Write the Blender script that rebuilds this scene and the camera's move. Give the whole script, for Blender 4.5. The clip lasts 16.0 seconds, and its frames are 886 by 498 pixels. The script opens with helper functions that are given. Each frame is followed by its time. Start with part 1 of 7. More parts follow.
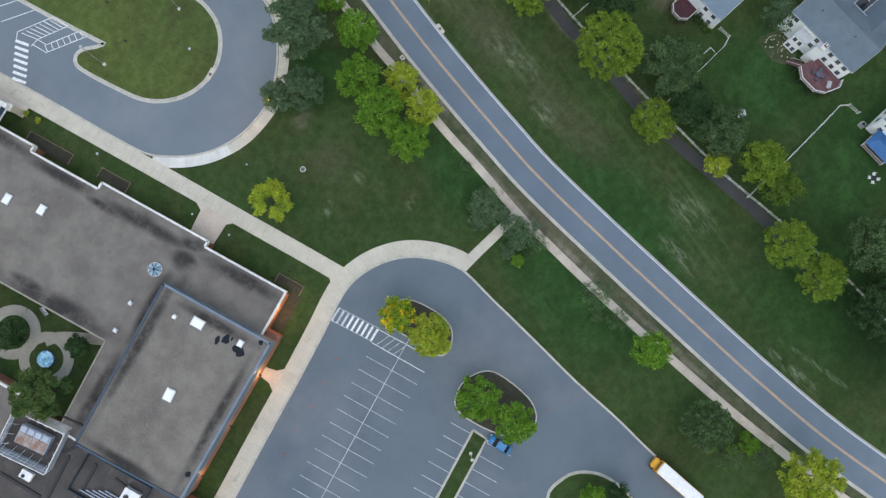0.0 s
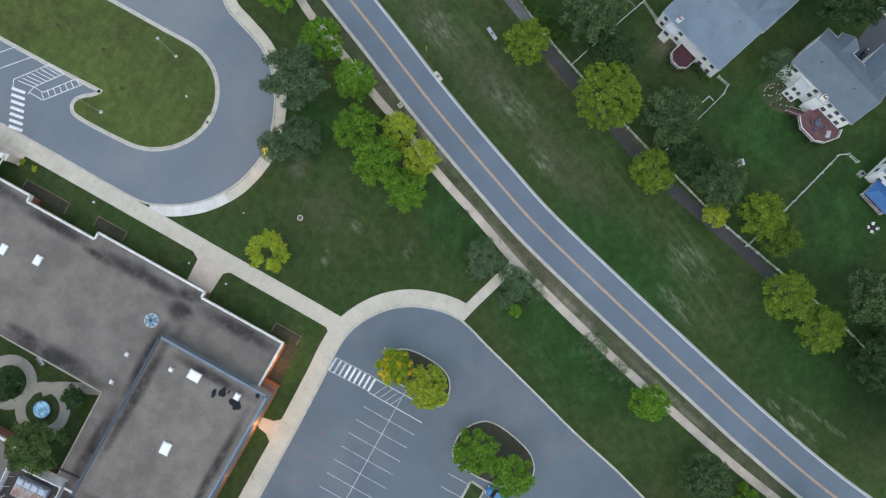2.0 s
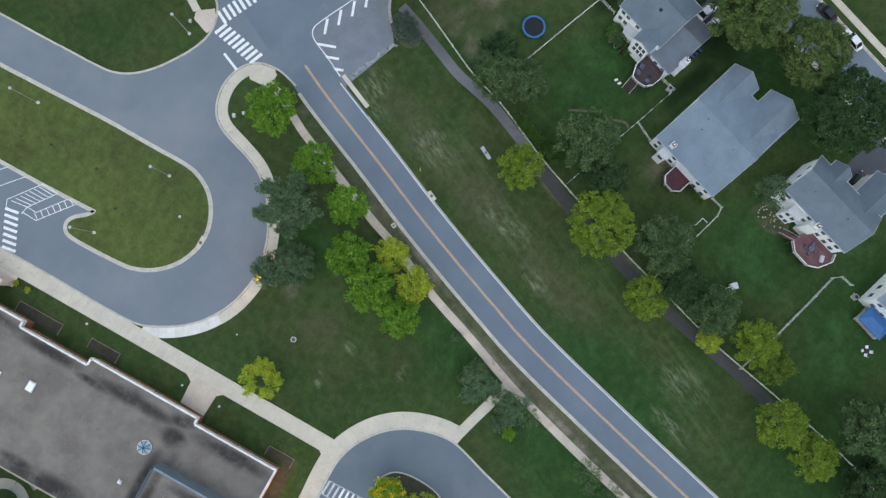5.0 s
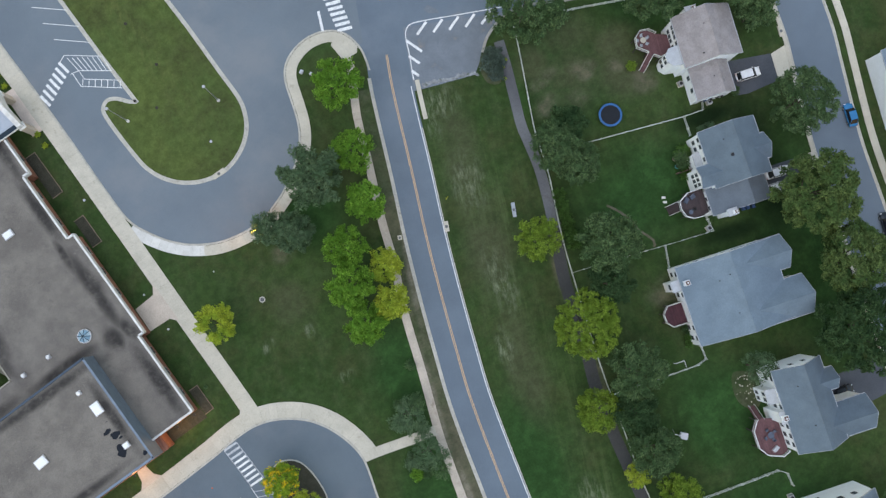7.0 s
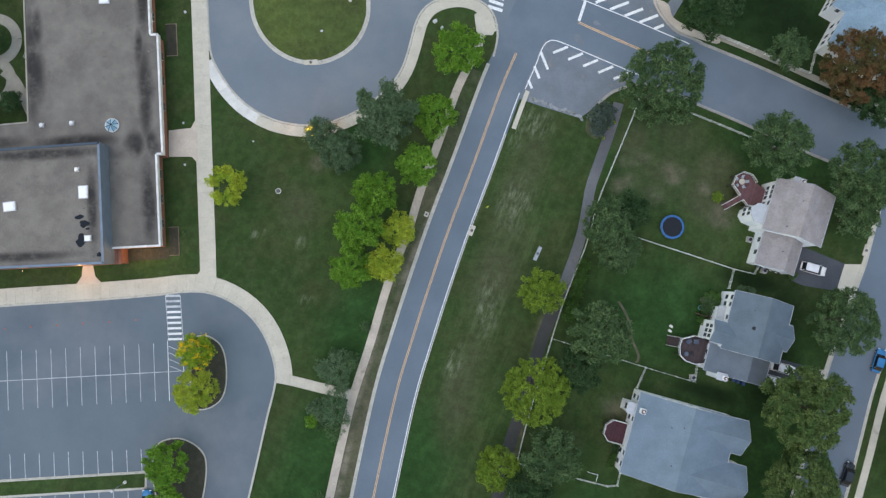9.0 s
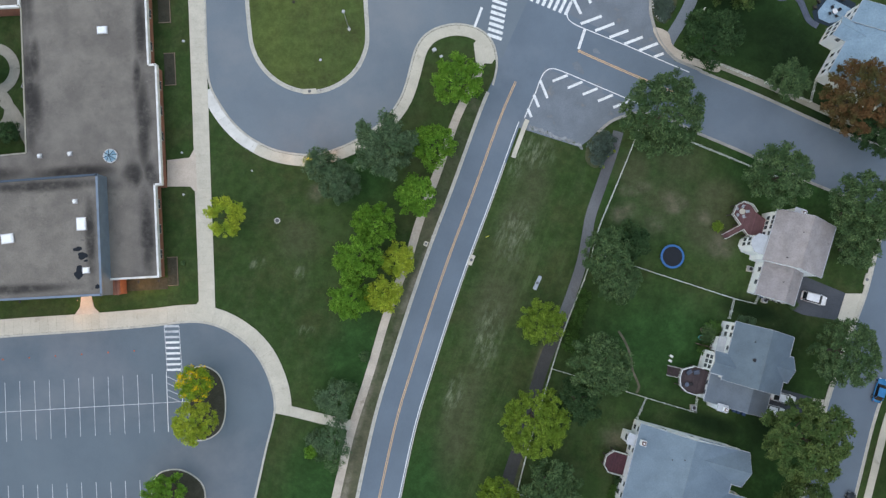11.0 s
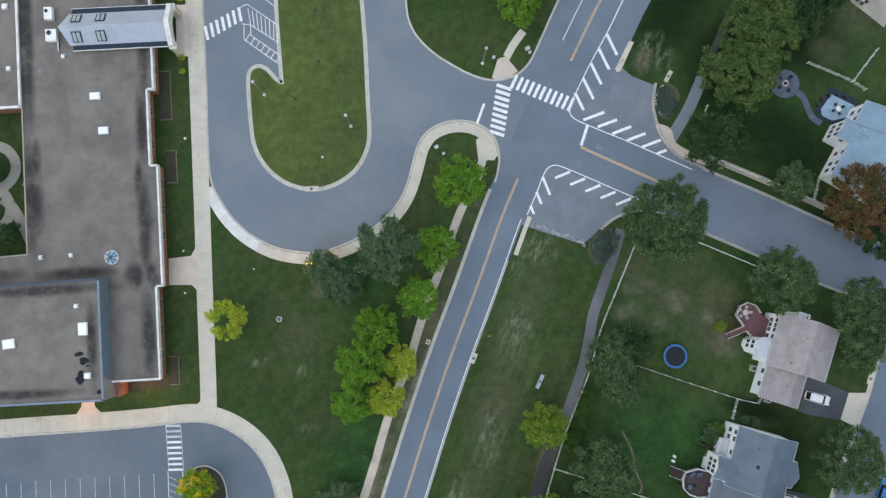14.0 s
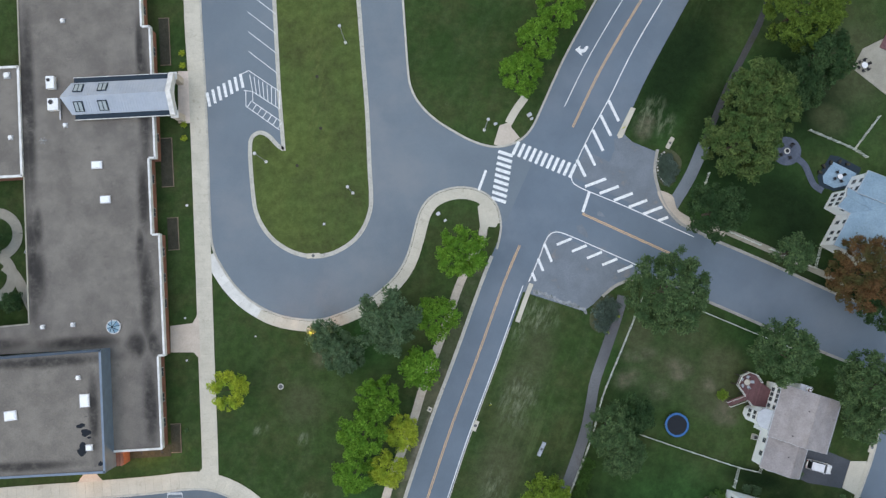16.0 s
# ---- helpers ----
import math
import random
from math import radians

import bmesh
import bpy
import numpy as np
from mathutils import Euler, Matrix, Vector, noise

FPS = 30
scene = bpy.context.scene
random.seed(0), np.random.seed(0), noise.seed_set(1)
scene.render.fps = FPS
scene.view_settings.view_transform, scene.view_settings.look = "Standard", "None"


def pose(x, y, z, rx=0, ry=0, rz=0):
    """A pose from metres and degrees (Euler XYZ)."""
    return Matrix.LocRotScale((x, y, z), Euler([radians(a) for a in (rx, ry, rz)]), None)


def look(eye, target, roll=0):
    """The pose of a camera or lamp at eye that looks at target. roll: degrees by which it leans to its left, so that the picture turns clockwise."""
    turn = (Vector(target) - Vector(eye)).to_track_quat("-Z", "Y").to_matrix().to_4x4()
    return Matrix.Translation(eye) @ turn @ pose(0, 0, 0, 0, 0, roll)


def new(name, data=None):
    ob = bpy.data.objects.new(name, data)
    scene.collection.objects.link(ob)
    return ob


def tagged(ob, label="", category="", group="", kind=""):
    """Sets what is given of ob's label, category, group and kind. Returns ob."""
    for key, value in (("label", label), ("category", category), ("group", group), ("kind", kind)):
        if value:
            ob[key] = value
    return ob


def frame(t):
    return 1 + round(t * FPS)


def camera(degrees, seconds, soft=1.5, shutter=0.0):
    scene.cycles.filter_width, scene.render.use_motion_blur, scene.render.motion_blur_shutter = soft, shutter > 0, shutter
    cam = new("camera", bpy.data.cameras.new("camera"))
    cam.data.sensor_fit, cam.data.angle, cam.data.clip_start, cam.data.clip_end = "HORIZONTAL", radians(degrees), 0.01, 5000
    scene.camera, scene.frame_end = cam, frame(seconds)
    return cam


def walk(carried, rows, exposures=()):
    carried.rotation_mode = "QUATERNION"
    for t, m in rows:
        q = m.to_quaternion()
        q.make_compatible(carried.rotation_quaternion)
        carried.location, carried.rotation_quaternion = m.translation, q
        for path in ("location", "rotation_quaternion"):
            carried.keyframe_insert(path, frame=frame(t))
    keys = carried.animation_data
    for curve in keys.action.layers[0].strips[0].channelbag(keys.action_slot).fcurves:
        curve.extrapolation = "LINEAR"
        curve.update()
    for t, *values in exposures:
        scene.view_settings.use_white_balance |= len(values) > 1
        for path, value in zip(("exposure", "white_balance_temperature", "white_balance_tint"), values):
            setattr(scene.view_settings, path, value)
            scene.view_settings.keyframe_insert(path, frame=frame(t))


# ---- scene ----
cam = camera(60.36, 16.0, soft=1.35)
# seconds, eye, and the three turns in degrees of a camera that hangs looking down
PATH = [
    (0.0, 6.431, 3.195, 142.328, 4.378, -0.528, -59.422),
    (0.5, 7.886, 3.938, 142.240, 4.377, -0.529, -59.391),
    (1.0, 9.759, 4.943, 142.294, 4.377, -0.529, -59.395),
    (1.5, 12.014, 6.143, 142.408, 4.377, -0.529, -59.378),
    (2.0, 14.585, 7.507, 142.562, 4.377, -0.529, -59.390),
    (2.5, 17.449, 9.006, 142.786, 4.377, -0.529, -59.402),
    (3.0, 20.594, 10.616, 143.021, 4.377, -0.529, -59.378),
    (3.5, 23.907, 12.328, 143.356, 4.376, -0.530, -59.363),
    (4.0, 27.436, 14.152, 143.509, 4.376, -0.530, -59.348),
    (4.5, 31.066, 16.061, 143.831, 4.376, -0.530, -59.367),
    (5.0, 34.813, 18.070, 144.205, 4.376, -0.530, -59.351),
    (5.2, 35.952, 18.695, 144.440, 4.375, -0.530, -59.334),
    (5.6, 38.345, 19.848, 144.731, 4.330, -0.570, -57.815),
    (6.0, 40.049, 20.415, 144.925, 4.199, -0.673, -53.606),
    (6.4, 41.232, 20.582, 145.050, 3.987, -0.810, -47.224),
    (6.8, 42.060, 20.530, 145.135, 3.701, -0.948, -39.185),
    (7.3, 42.849, 20.438, 145.227, 3.260, -1.073, -27.595),
    (7.5, 43.114, 20.352, 145.351, 3.069, -1.098, -22.738),
    (8.0, 43.769, 20.413, 145.109, 2.600, -1.092, -10.860),
    (8.5, 44.280, 20.491, 145.029, 2.235, -1.018, -1.466),
    (9.0, 44.324, 20.620, 144.940, 2.233, -1.017, -1.421),
    (9.5, 44.383, 21.155, 144.915, 2.234, -1.017, -1.431),
    (10.0, 44.450, 22.364, 144.854, 2.235, -1.018, -1.455),
    (10.5, 44.515, 24.104, 144.782, 2.236, -1.018, -1.484),
    (11.0, 44.563, 26.233, 144.721, 2.237, -1.018, -1.510),
    (11.5, 44.581, 28.608, 144.696, 2.237, -1.018, -1.522),
    (12.0, 44.575, 31.388, 144.854, 2.237, -1.019, -1.526),
    (12.5, 44.598, 34.447, 144.854, 2.237, -1.018, -1.511),
    (13.0, 44.616, 37.709, 144.902, 2.237, -1.019, -1.525),
    (13.5, 44.611, 41.221, 145.042, 2.237, -1.019, -1.524),
    (14.0, 44.610, 44.874, 145.046, 2.237, -1.019, -1.526),
    (14.5, 44.616, 48.687, 145.145, 2.237, -1.018, -1.512),
    (15.0, 44.628, 52.554, 145.330, 2.236, -1.018, -1.487),
    (15.5, 44.620, 55.593, 145.573, 2.236, -1.018, -1.477),
    (16.0, 44.620, 57.650, 145.570, 2.236, -1.018, -1.482),
]
walk(cam, [(t, pose(x, y, z, rx, ry, rz)) for t, x, y, z, rx, ry, rz in PATH], exposures=[(0, 0.97, 7250, 19.0), (16, 0.97, 7250, 19.0)])

# ---- light: an evening sky, the sun low behind thin cloud ----
world = bpy.data.worlds.new("world")
scene.world = world
world.use_nodes = True
wn = world.node_tree.nodes
sky = wn.new("ShaderNodeTexSky")
sky.sky_type, sky.sun_disc = "NISHITA", False
SUN_UP = radians(72)
sky.sun_elevation, sky.sun_rotation = SUN_UP, radians(247)
sky.air_density, sky.dust_density, sky.ozone_density = 2.5, 0.3, 1.0
world.node_tree.links.new(sky.outputs[0], wn["Background"].inputs["Color"])
wn["Background"].inputs["Strength"].default_value = 0.12
sun = new("sun", bpy.data.lights.new("sun", "SUN"))
sun.data.energy, sun.data.angle, sun.data.color = 0.5, radians(50), (1.0, 0.97, 0.93)
sun.matrix_world = look((0, 0, 60), (60 * 0.927 * math.cos(SUN_UP), 60 * 0.375 * math.cos(SUN_UP), 60 - 60 * math.sin(SUN_UP)))

# ---- materials ----


def mixed(nt, kind, fac, a, b):
    n = nt.nodes.new("ShaderNodeMix")
    n.data_type, n.blend_type = "RGBA", kind
    for sock, v in ((n.inputs[0], fac), (n.inputs[6], a), (n.inputs[7], b)):
        if hasattr(v, "is_linked"):
            nt.links.new(v, sock)
        elif isinstance(v, (tuple, list)):
            sock.default_value = (*v[:3], 1)
        else:
            sock.default_value = v
    return n.outputs[2]


def noised(nt, vec, scale, detail=4.0, rough=0.6, lo=0.3, hi=0.7, stretch=None):
    if stretch:
        mp = nt.nodes.new("ShaderNodeMapping")
        mp.vector_type = "TEXTURE"
        mp.inputs["Rotation"].default_value = (0, 0, radians(stretch[2]))
        mp.inputs["Scale"].default_value = (stretch[0], stretch[1], 1)
        nt.links.new(vec, mp.inputs[0])
        vec = mp.outputs[0]
    n = nt.nodes.new("ShaderNodeTexNoise")
    n.inputs["Scale"].default_value, n.inputs["Detail"].default_value, n.inputs["Roughness"].default_value = scale, detail, rough
    nt.links.new(vec, n.inputs["Vector"])
    m = nt.nodes.new("ShaderNodeMapRange")
    m.interpolation_type = "SMOOTHSTEP"
    m.inputs[1].default_value, m.inputs[2].default_value = lo, hi
    nt.links.new(n.outputs[0], m.inputs[0])
    return m.outputs[0]


def begun(name):
    m = bpy.data.materials.new(name)
    m.use_nodes = True
    nt = m.node_tree
    return m, nt, nt.nodes["Principled BSDF"], nt.nodes.new("ShaderNodeNewGeometry")


def surface(name, c1, c2, coarse=0.15, fine=6.0, rough=0.9, metal=0.0, bump=0.3, wear=None, wear_scale=0.5, wear_lo=0.58, wear_hi=0.72, rnd=0.0, island=0.0, grain=0.25, spec=0.3):
    """A surface with variation at two scales, stains of a third colour, and relief."""
    m, nt, p, geo = begun(name)
    pos = geo.outputs["Position"]
    col = mixed(nt, "MIX", noised(nt, pos, coarse, 5, 0.6), c1, c2)
    f = noised(nt, pos, fine, 3, 0.7, 0.2, 0.8)
    g = nt.nodes.new("ShaderNodeMapRange")
    g.inputs[3].default_value, g.inputs[4].default_value = 1 - grain, 1 + grain
    nt.links.new(f, g.inputs[0])
    col = mixed(nt, "MULTIPLY", 1.0, col, g.outputs[0])
    if wear:
        col = mixed(nt, "MIX", noised(nt, pos, wear_scale, 6, 0.65, wear_lo, wear_hi), col, wear)
    for amount, socket in ((rnd, None), (island, geo.outputs["Random Per Island"])):
        if amount:
            if socket is None:
                socket = nt.nodes.new("ShaderNodeObjectInfo").outputs["Random"]
            r = nt.nodes.new("ShaderNodeMapRange")
            r.inputs[3].default_value, r.inputs[4].default_value = 1 - amount, 1 + amount
            nt.links.new(socket, r.inputs[0])
            col = mixed(nt, "MULTIPLY", 1.0, col, r.outputs[0])
    nt.links.new(col, p.inputs["Base Color"])
    p.inputs["Roughness"].default_value, p.inputs["Metallic"].default_value = rough, metal
    p.inputs["Specular IOR Level"].default_value = spec
    if bump:
        b = nt.nodes.new("ShaderNodeBump")
        b.inputs["Strength"].default_value, b.inputs["Distance"].default_value = bump, 0.03
        nt.links.new(f, b.inputs["Height"])
        nt.links.new(b.outputs[0], p.inputs["Normal"])
    return m


def plain(name, c, rough=0.5, metal=0.0, grain=0.12):
    return surface(name, c, tuple(v * 0.86 for v in c), 1.2, 9.0, rough, metal, 0.08, grain=grain)


def spotted(nt, pos, spots, scale=0.35, lo=0.25, hi=0.75, stretch=None):
    """The union of soft oval patches (x, y, half length, half width, degrees), ragged by noise."""
    ragged = noised(nt, pos, scale, 6, 0.7, lo, hi, stretch)
    total = None
    for x, y, a, b, turn in spots:
        mp = nt.nodes.new("ShaderNodeMapping")
        mp.vector_type = "TEXTURE"
        mp.inputs["Location"].default_value = (x, y, 0)
        mp.inputs["Rotation"].default_value = (0, 0, radians(turn))
        mp.inputs["Scale"].default_value = (a, b, 1000)
        nt.links.new(pos, mp.inputs[0])
        ln = nt.nodes.new("ShaderNodeVectorMath")
        ln.operation = "LENGTH"
        nt.links.new(mp.outputs[0], ln.inputs[0])
        mr = nt.nodes.new("ShaderNodeMapRange")
        mr.interpolation_type = "SMOOTHSTEP"
        mr.inputs[1].default_value, mr.inputs[2].default_value = 1.15, 0.25
        nt.links.new(ln.outputs["Value"], mr.inputs[0])
        if total is None:
            total = mr.outputs[0]
        else:
            mx = nt.nodes.new("ShaderNodeMath")
            mx.operation = "MAXIMUM"
            nt.links.new(total, mx.inputs[0])
            nt.links.new(mr.outputs[0], mx.inputs[1])
            total = mx.outputs[0]
    mu = nt.nodes.new("ShaderNodeMath")
    mu.operation = "MULTIPLY"
    nt.links.new(total, mu.inputs[0])
    nt.links.new(ragged, mu.inputs[1])
    return mu.outputs[0]


def turf(name, c1, c2, dry, spots=(), lush=(), lush_colour=(0.0195, 0.052, 0.0145), shaded=(), shaded_colour=(0.009, 0.0215, 0.0074), worn=(0.05, 0.059, 0.023), bare=(), bare_colour=(0.125, 0.115, 0.077), olive=(), fleck=(0.155, 0.178, 0.11), mow=0.13, streak=(3.2, 1.1, 68), rows=()):
    """Mown grass: broad drifts, mowing streaks, fine tufts, dry and bare patches, painted shade."""
    m, nt, p, geo = begun(name)
    pos = geo.outputs["Position"]
    col = mixed(nt, "MIX", noised(nt, pos, 0.045, 5, 0.6, 0.32, 0.68), c1, c2)
    col = mixed(nt, "MIX", noised(nt, pos, 0.22, 6, 0.7, 0.5, 0.85), col, tuple(v * 0.62 for v in c1))
    wr = nt.nodes.new("ShaderNodeMath")
    wr.operation = "MULTIPLY"
    wr.inputs[1].default_value = 0.7
    nt.links.new(noised(nt, pos, 0.085, 7, 0.72, 0.42, 0.66), wr.inputs[0])
    col = mixed(nt, "MIX", wr.outputs[0], col, worn)
    st = nt.nodes.new("ShaderNodeMath")
    st.operation = "MULTIPLY"
    st.inputs[1].default_value = mow
    nt.links.new(noised(nt, pos, 0.4, 6, 0.7, 0.42, 0.8, streak), st.inputs[0])
    col = mixed(nt, "MIX", st.outputs[0], col, dry)
    if rows:
        rw = nt.nodes.new("ShaderNodeMath")
        rw.operation = "MULTIPLY"
        nt.links.new(spotted(nt, pos, rows, 0.1, 0.1, 0.5), rw.inputs[0])
        nt.links.new(noised(nt, pos, 0.55, 5, 0.65, 0.46, 0.72, (16.0, 0.9, 67)), rw.inputs[1])
        col = mixed(nt, "MIX", rw.outputs[0], col, (0.07, 0.1, 0.038))
    tuft = noised(nt, pos, 2.6, 5, 0.75, 0.2, 0.8)
    g = nt.nodes.new("ShaderNodeMapRange")
    g.inputs[3].default_value, g.inputs[4].default_value = 0.85, 1.15
    nt.links.new(tuft, g.inputs[0])
    if lush:
        thick = mixed(nt, "MIX", noised(nt, pos, 0.16, 6, 0.68, 0.4, 0.72), lush_colour, tuple(v * 1.55 for v in lush_colour))
        thick = mixed(nt, "MIX", noised(nt, pos, 0.3, 5, 0.65, 0.55, 0.8, (6.0, 0.8, 68)), thick, tuple(v * 0.6 for v in lush_colour))
        col = mixed(nt, "MIX", spotted(nt, pos, lush, 0.05, -0.2, 0.5), col, thick)
    # shade painted into the turf colour as near-black green ovals
    if shaded:
        col = mixed(nt, "MIX", spotted(nt, pos, shaded, 0.05, -0.2, 0.5), col, shaded_colour)
    if olive:
        col = mixed(nt, "MIX", spotted(nt, pos, olive, 0.12, 0.05, 0.7), col, (0.06, 0.07, 0.034))
    if spots:
        col = mixed(nt, "MIX", spotted(nt, pos, spots, 0.85, 0.42, 0.72, (2.6, 0.8, 67)), col, fleck)
    if bare:
        col = mixed(nt, "MIX", spotted(nt, pos, bare), col, bare_colour)
    blotch = nt.nodes.new("ShaderNodeMapRange")
    blotch.inputs[3].default_value, blotch.inputs[4].default_value = 0.8, 1.2
    nt.links.new(noised(nt, pos, 0.6, 5, 0.7, 0.28, 0.72), blotch.inputs[0])
    scuff = nt.nodes.new("ShaderNodeMath")
    scuff.operation = "MULTIPLY"
    scuff.inputs[1].default_value = 0.3
    nt.links.new(noised(nt, pos, 0.42, 5, 0.62, 0.66, 0.8), scuff.inputs[0])
    col = mixed(nt, "MIX", scuff.outputs[0], col, dry)
    col = mixed(nt, "MULTIPLY", 1.0, col, blotch.outputs[0])
    col = mixed(nt, "MULTIPLY", 1.0, col, g.outputs[0])
    nt.links.new(col, p.inputs["Base Color"])
    p.inputs["Roughness"].default_value, p.inputs["Specular IOR Level"].default_value = 1.0, 0.1
    b = nt.nodes.new("ShaderNodeBump")
    b.inputs["Strength"].default_value, b.inputs["Distance"].default_value = 0.5, 0.1
    nt.links.new(tuft, b.inputs["Height"])
    nt.links.new(b.outputs[0], p.inputs["Normal"])
    return m


def foliage(name, c1, c2, c3, patch=0.35, turned=None):
    """Leaves: each its own tone, drifts of a second tone, some light let through."""
    m, nt, p, geo = begun(name)
    col = mixed(nt, "MIX", geo.outputs["Random Per Island"], c1, c2)
    col = mixed(nt, "MIX", noised(nt, geo.outputs["Position"], patch, 3, 0.6, 0.42, 0.66), col, c3)
    g = nt.nodes.new("ShaderNodeMapRange")
    g.inputs[3].default_value, g.inputs[4].default_value = 0.72, 1.28
    nt.links.new(noised(nt, geo.outputs["Position"], 1.4, 3, 0.6, 0.3, 0.7), g.inputs[0])
    col = mixed(nt, "MULTIPLY", 1.0, col, g.outputs[0])
    if turned:
        col = mixed(nt, "MIX", noised(nt, geo.outputs["Position"], 0.5, 3, 0.6, 0.5, 0.62), col, turned)
    nt.links.new(col, p.inputs["Base Color"])
    p.inputs["Roughness"].default_value, p.inputs["Specular IOR Level"].default_value = 0.8, 0.08
    tr = nt.nodes.new("ShaderNodeBsdfTranslucent")
    nt.links.new(col, tr.inputs[0])
    mx = nt.nodes.new("ShaderNodeMixShader")
    mx.inputs[0].default_value = 0.3
    nt.links.new(p.outputs[0], mx.inputs[1])
    nt.links.new(tr.outputs[0], mx.inputs[2])
    nt.links.new(mx.outputs[0], nt.nodes["Material Output"].inputs["Surface"])
    return m


def membrane(name, c1, c2, dark, spots):
    """Gritty flat roofing with broad mottling and dark run-off stains."""
    m, nt, p, geo = begun(name)
    pos = geo.outputs["Position"]
    col = mixed(nt, "MIX", noised(nt, pos, 0.2, 6, 0.65, 0.3, 0.7), c1, c2)
    col = mixed(nt, "MIX", noised(nt, pos, 0.45, 6, 0.7, 0.55, 0.9), col, tuple(v * 0.55 for v in c2))
    col = mixed(nt, "MIX", noised(nt, pos, 0.8, 7, 0.75, 0.58, 0.8), col, tuple(min(v * 1.35, 1) for v in c1))
    col = mixed(nt, "MIX", spotted(nt, pos, spots, 0.3, 0.12, 0.6), col, dark)
    grit = noised(nt, pos, 6.0, 6, 0.8, 0.2, 0.8)
    g = nt.nodes.new("ShaderNodeMapRange")
    g.inputs[3].default_value, g.inputs[4].default_value = 0.72, 1.28
    nt.links.new(grit, g.inputs[0])
    nt.links.new(mixed(nt, "MULTIPLY", 1.0, col, g.outputs[0]), p.inputs["Base Color"])
    p.inputs["Roughness"].default_value, p.inputs["Specular IOR Level"].default_value = 0.95, 0.2
    b = nt.nodes.new("ShaderNodeBump")
    b.inputs["Strength"].default_value, b.inputs["Distance"].default_value = 0.4, 0.03
    nt.links.new(grit, b.inputs["Height"])
    nt.links.new(b.outputs[0], p.inputs["Normal"])
    return m


DRY = (0.135, 0.16, 0.09)
VERGE = [(61.0, 34.3, 7, 4.2, 72), (55.2, 15.4, 8, 3.2, 78), (48.5, 4, 5, 2.2, 72), (62, 48, 5, 2, 66), (46, -29, 6, 3.5, 80), (38, -31, 6, 2, 75), (30, -60, 8, 1.5, 80), (20, 28, 2, 1.5, 0), (12, 30, 2, 1.2, 30), (21, 17, 2, 1.4, 0), (88, 88, 5, 3, 60), (91, 86, 3, 2, 60), (65.4, 50, 4, 4.5, 66), (33.1, -63.6, 9.7, 0.7, -95)]
BARE = [(42, 26, 12, 1.2, 66), (32, 4, 14, 1.0, 72), (27, -16, 10, 1.0, 75), (22.5, -38, 12, 0.9, 77), (99.5, 31.5, 2.6, 3.2, 10), (91.0, 38.5, 2.0, 1.6, 0), (96.5, 36.6, 1.6, 2.2, 30), (82, -6, 5, 8, 70), (24, 43, 3, 2.5, 0), (66, 12, 1.4, 12, -20), (60, -10, 1.4, 12, -18), (81.4, 37.7, 3.4, 2.4, 20), (87.0, 35.5, 2.6, 2.0, 0), (91.5, 39.8, 3.2, 1.8, -20), (84.0, 42.3, 4.0, 1.6, 10), (99.6, 30.6, 3.0, 2.6, 0), (86.9, 86.0, 2.4, 3.4, -20)]
M = {}
LUSH = [(90, 12, 22, 13, -17), (86, 40, 10, 16, -20), (75, -28, 16, 14, -17), (70, -50, 22, 14, 0), (108, 72, 22, 14, -25), (118, 92, 20, 16, 0), (92, 92, 8, 16, -30), (46, -62, 16, 26, 10), (112, 45, 20, 12, -20), (105, -10, 12, 30, -15), (40, -18, 10, 22, -16), (22, -18, 12, 26, -14), (30, 12, 8, 14, -20), (32, 46, 10, 8, 0)]
# yards and gaps between houses whose dimness is put into the grass colour
SHADED = [(105.5, 18.6, 9, 2.6, -17), (97, -2.2, 9, 2.2, -17), (112, 69, 16, 10, -28), (104, 84, 13, 15, 0), (118, 92, 13, 14, 0), (124, 52, 14, 8, -20), (108, 5, 6, 22, -17), (50, -72, 20, 14, 0), (94, 98, 9, 20, -30)]
OLIVE = [(127, 97, 9, 12, 0), (122, 86, 5, 4, -30), (57, 22, 6, 16, -20), (63, 40, 5, 14, -22), (50, 0, 5, 14, -17), (20, 34, 5, 6, 0), (92, 47, 7, 5, -20), (88, 39, 9, 8, 20), (97, 34, 8, 6, -20), (99, 40, 6, 5, 0), (84, 46, 5, 5, 0)]
M["grass"] = turf("grass", (0.037, 0.067, 0.02), (0.0215, 0.047, 0.0128), DRY, VERGE, LUSH, shaded=SHADED, bare=BARE, olive=OLIVE, rows=[(62, 32, 11, 26, -21), (52, 2, 10, 26, -17), (92, 102, 8, 24, -30), (44, -30, 9, 24, -13)])
M["verge"] = turf("worn_verge", (0.036, 0.06, 0.022), (0.075, 0.082, 0.047), (0.2, 0.17, 0.12), mow=0.35, streak=(1.5, 1.5, 0), worn=(0.105, 0.096, 0.064), bare=BARE[:4], bare_colour=(0.2, 0.178, 0.135))
M["lawn"] = turf("island_lawn", (0.079, 0.107, 0.03), (0.062, 0.094, 0.028), (0.12, 0.11, 0.04), [(24, 95, 3, 30, 2)], fleck=(0.088, 0.106, 0.034), mow=0.12, streak=(9.0, 0.8, 91))
M["asphalt"] = surface("asphalt", (0.145, 0.176, 0.2), (0.125, 0.153, 0.177), 0.07, 9.0, 0.85, bump=0.3, wear=(0.176, 0.194, 0.208), wear_scale=0.04, wear_lo=0.45, wear_hi=0.7, grain=0.11)
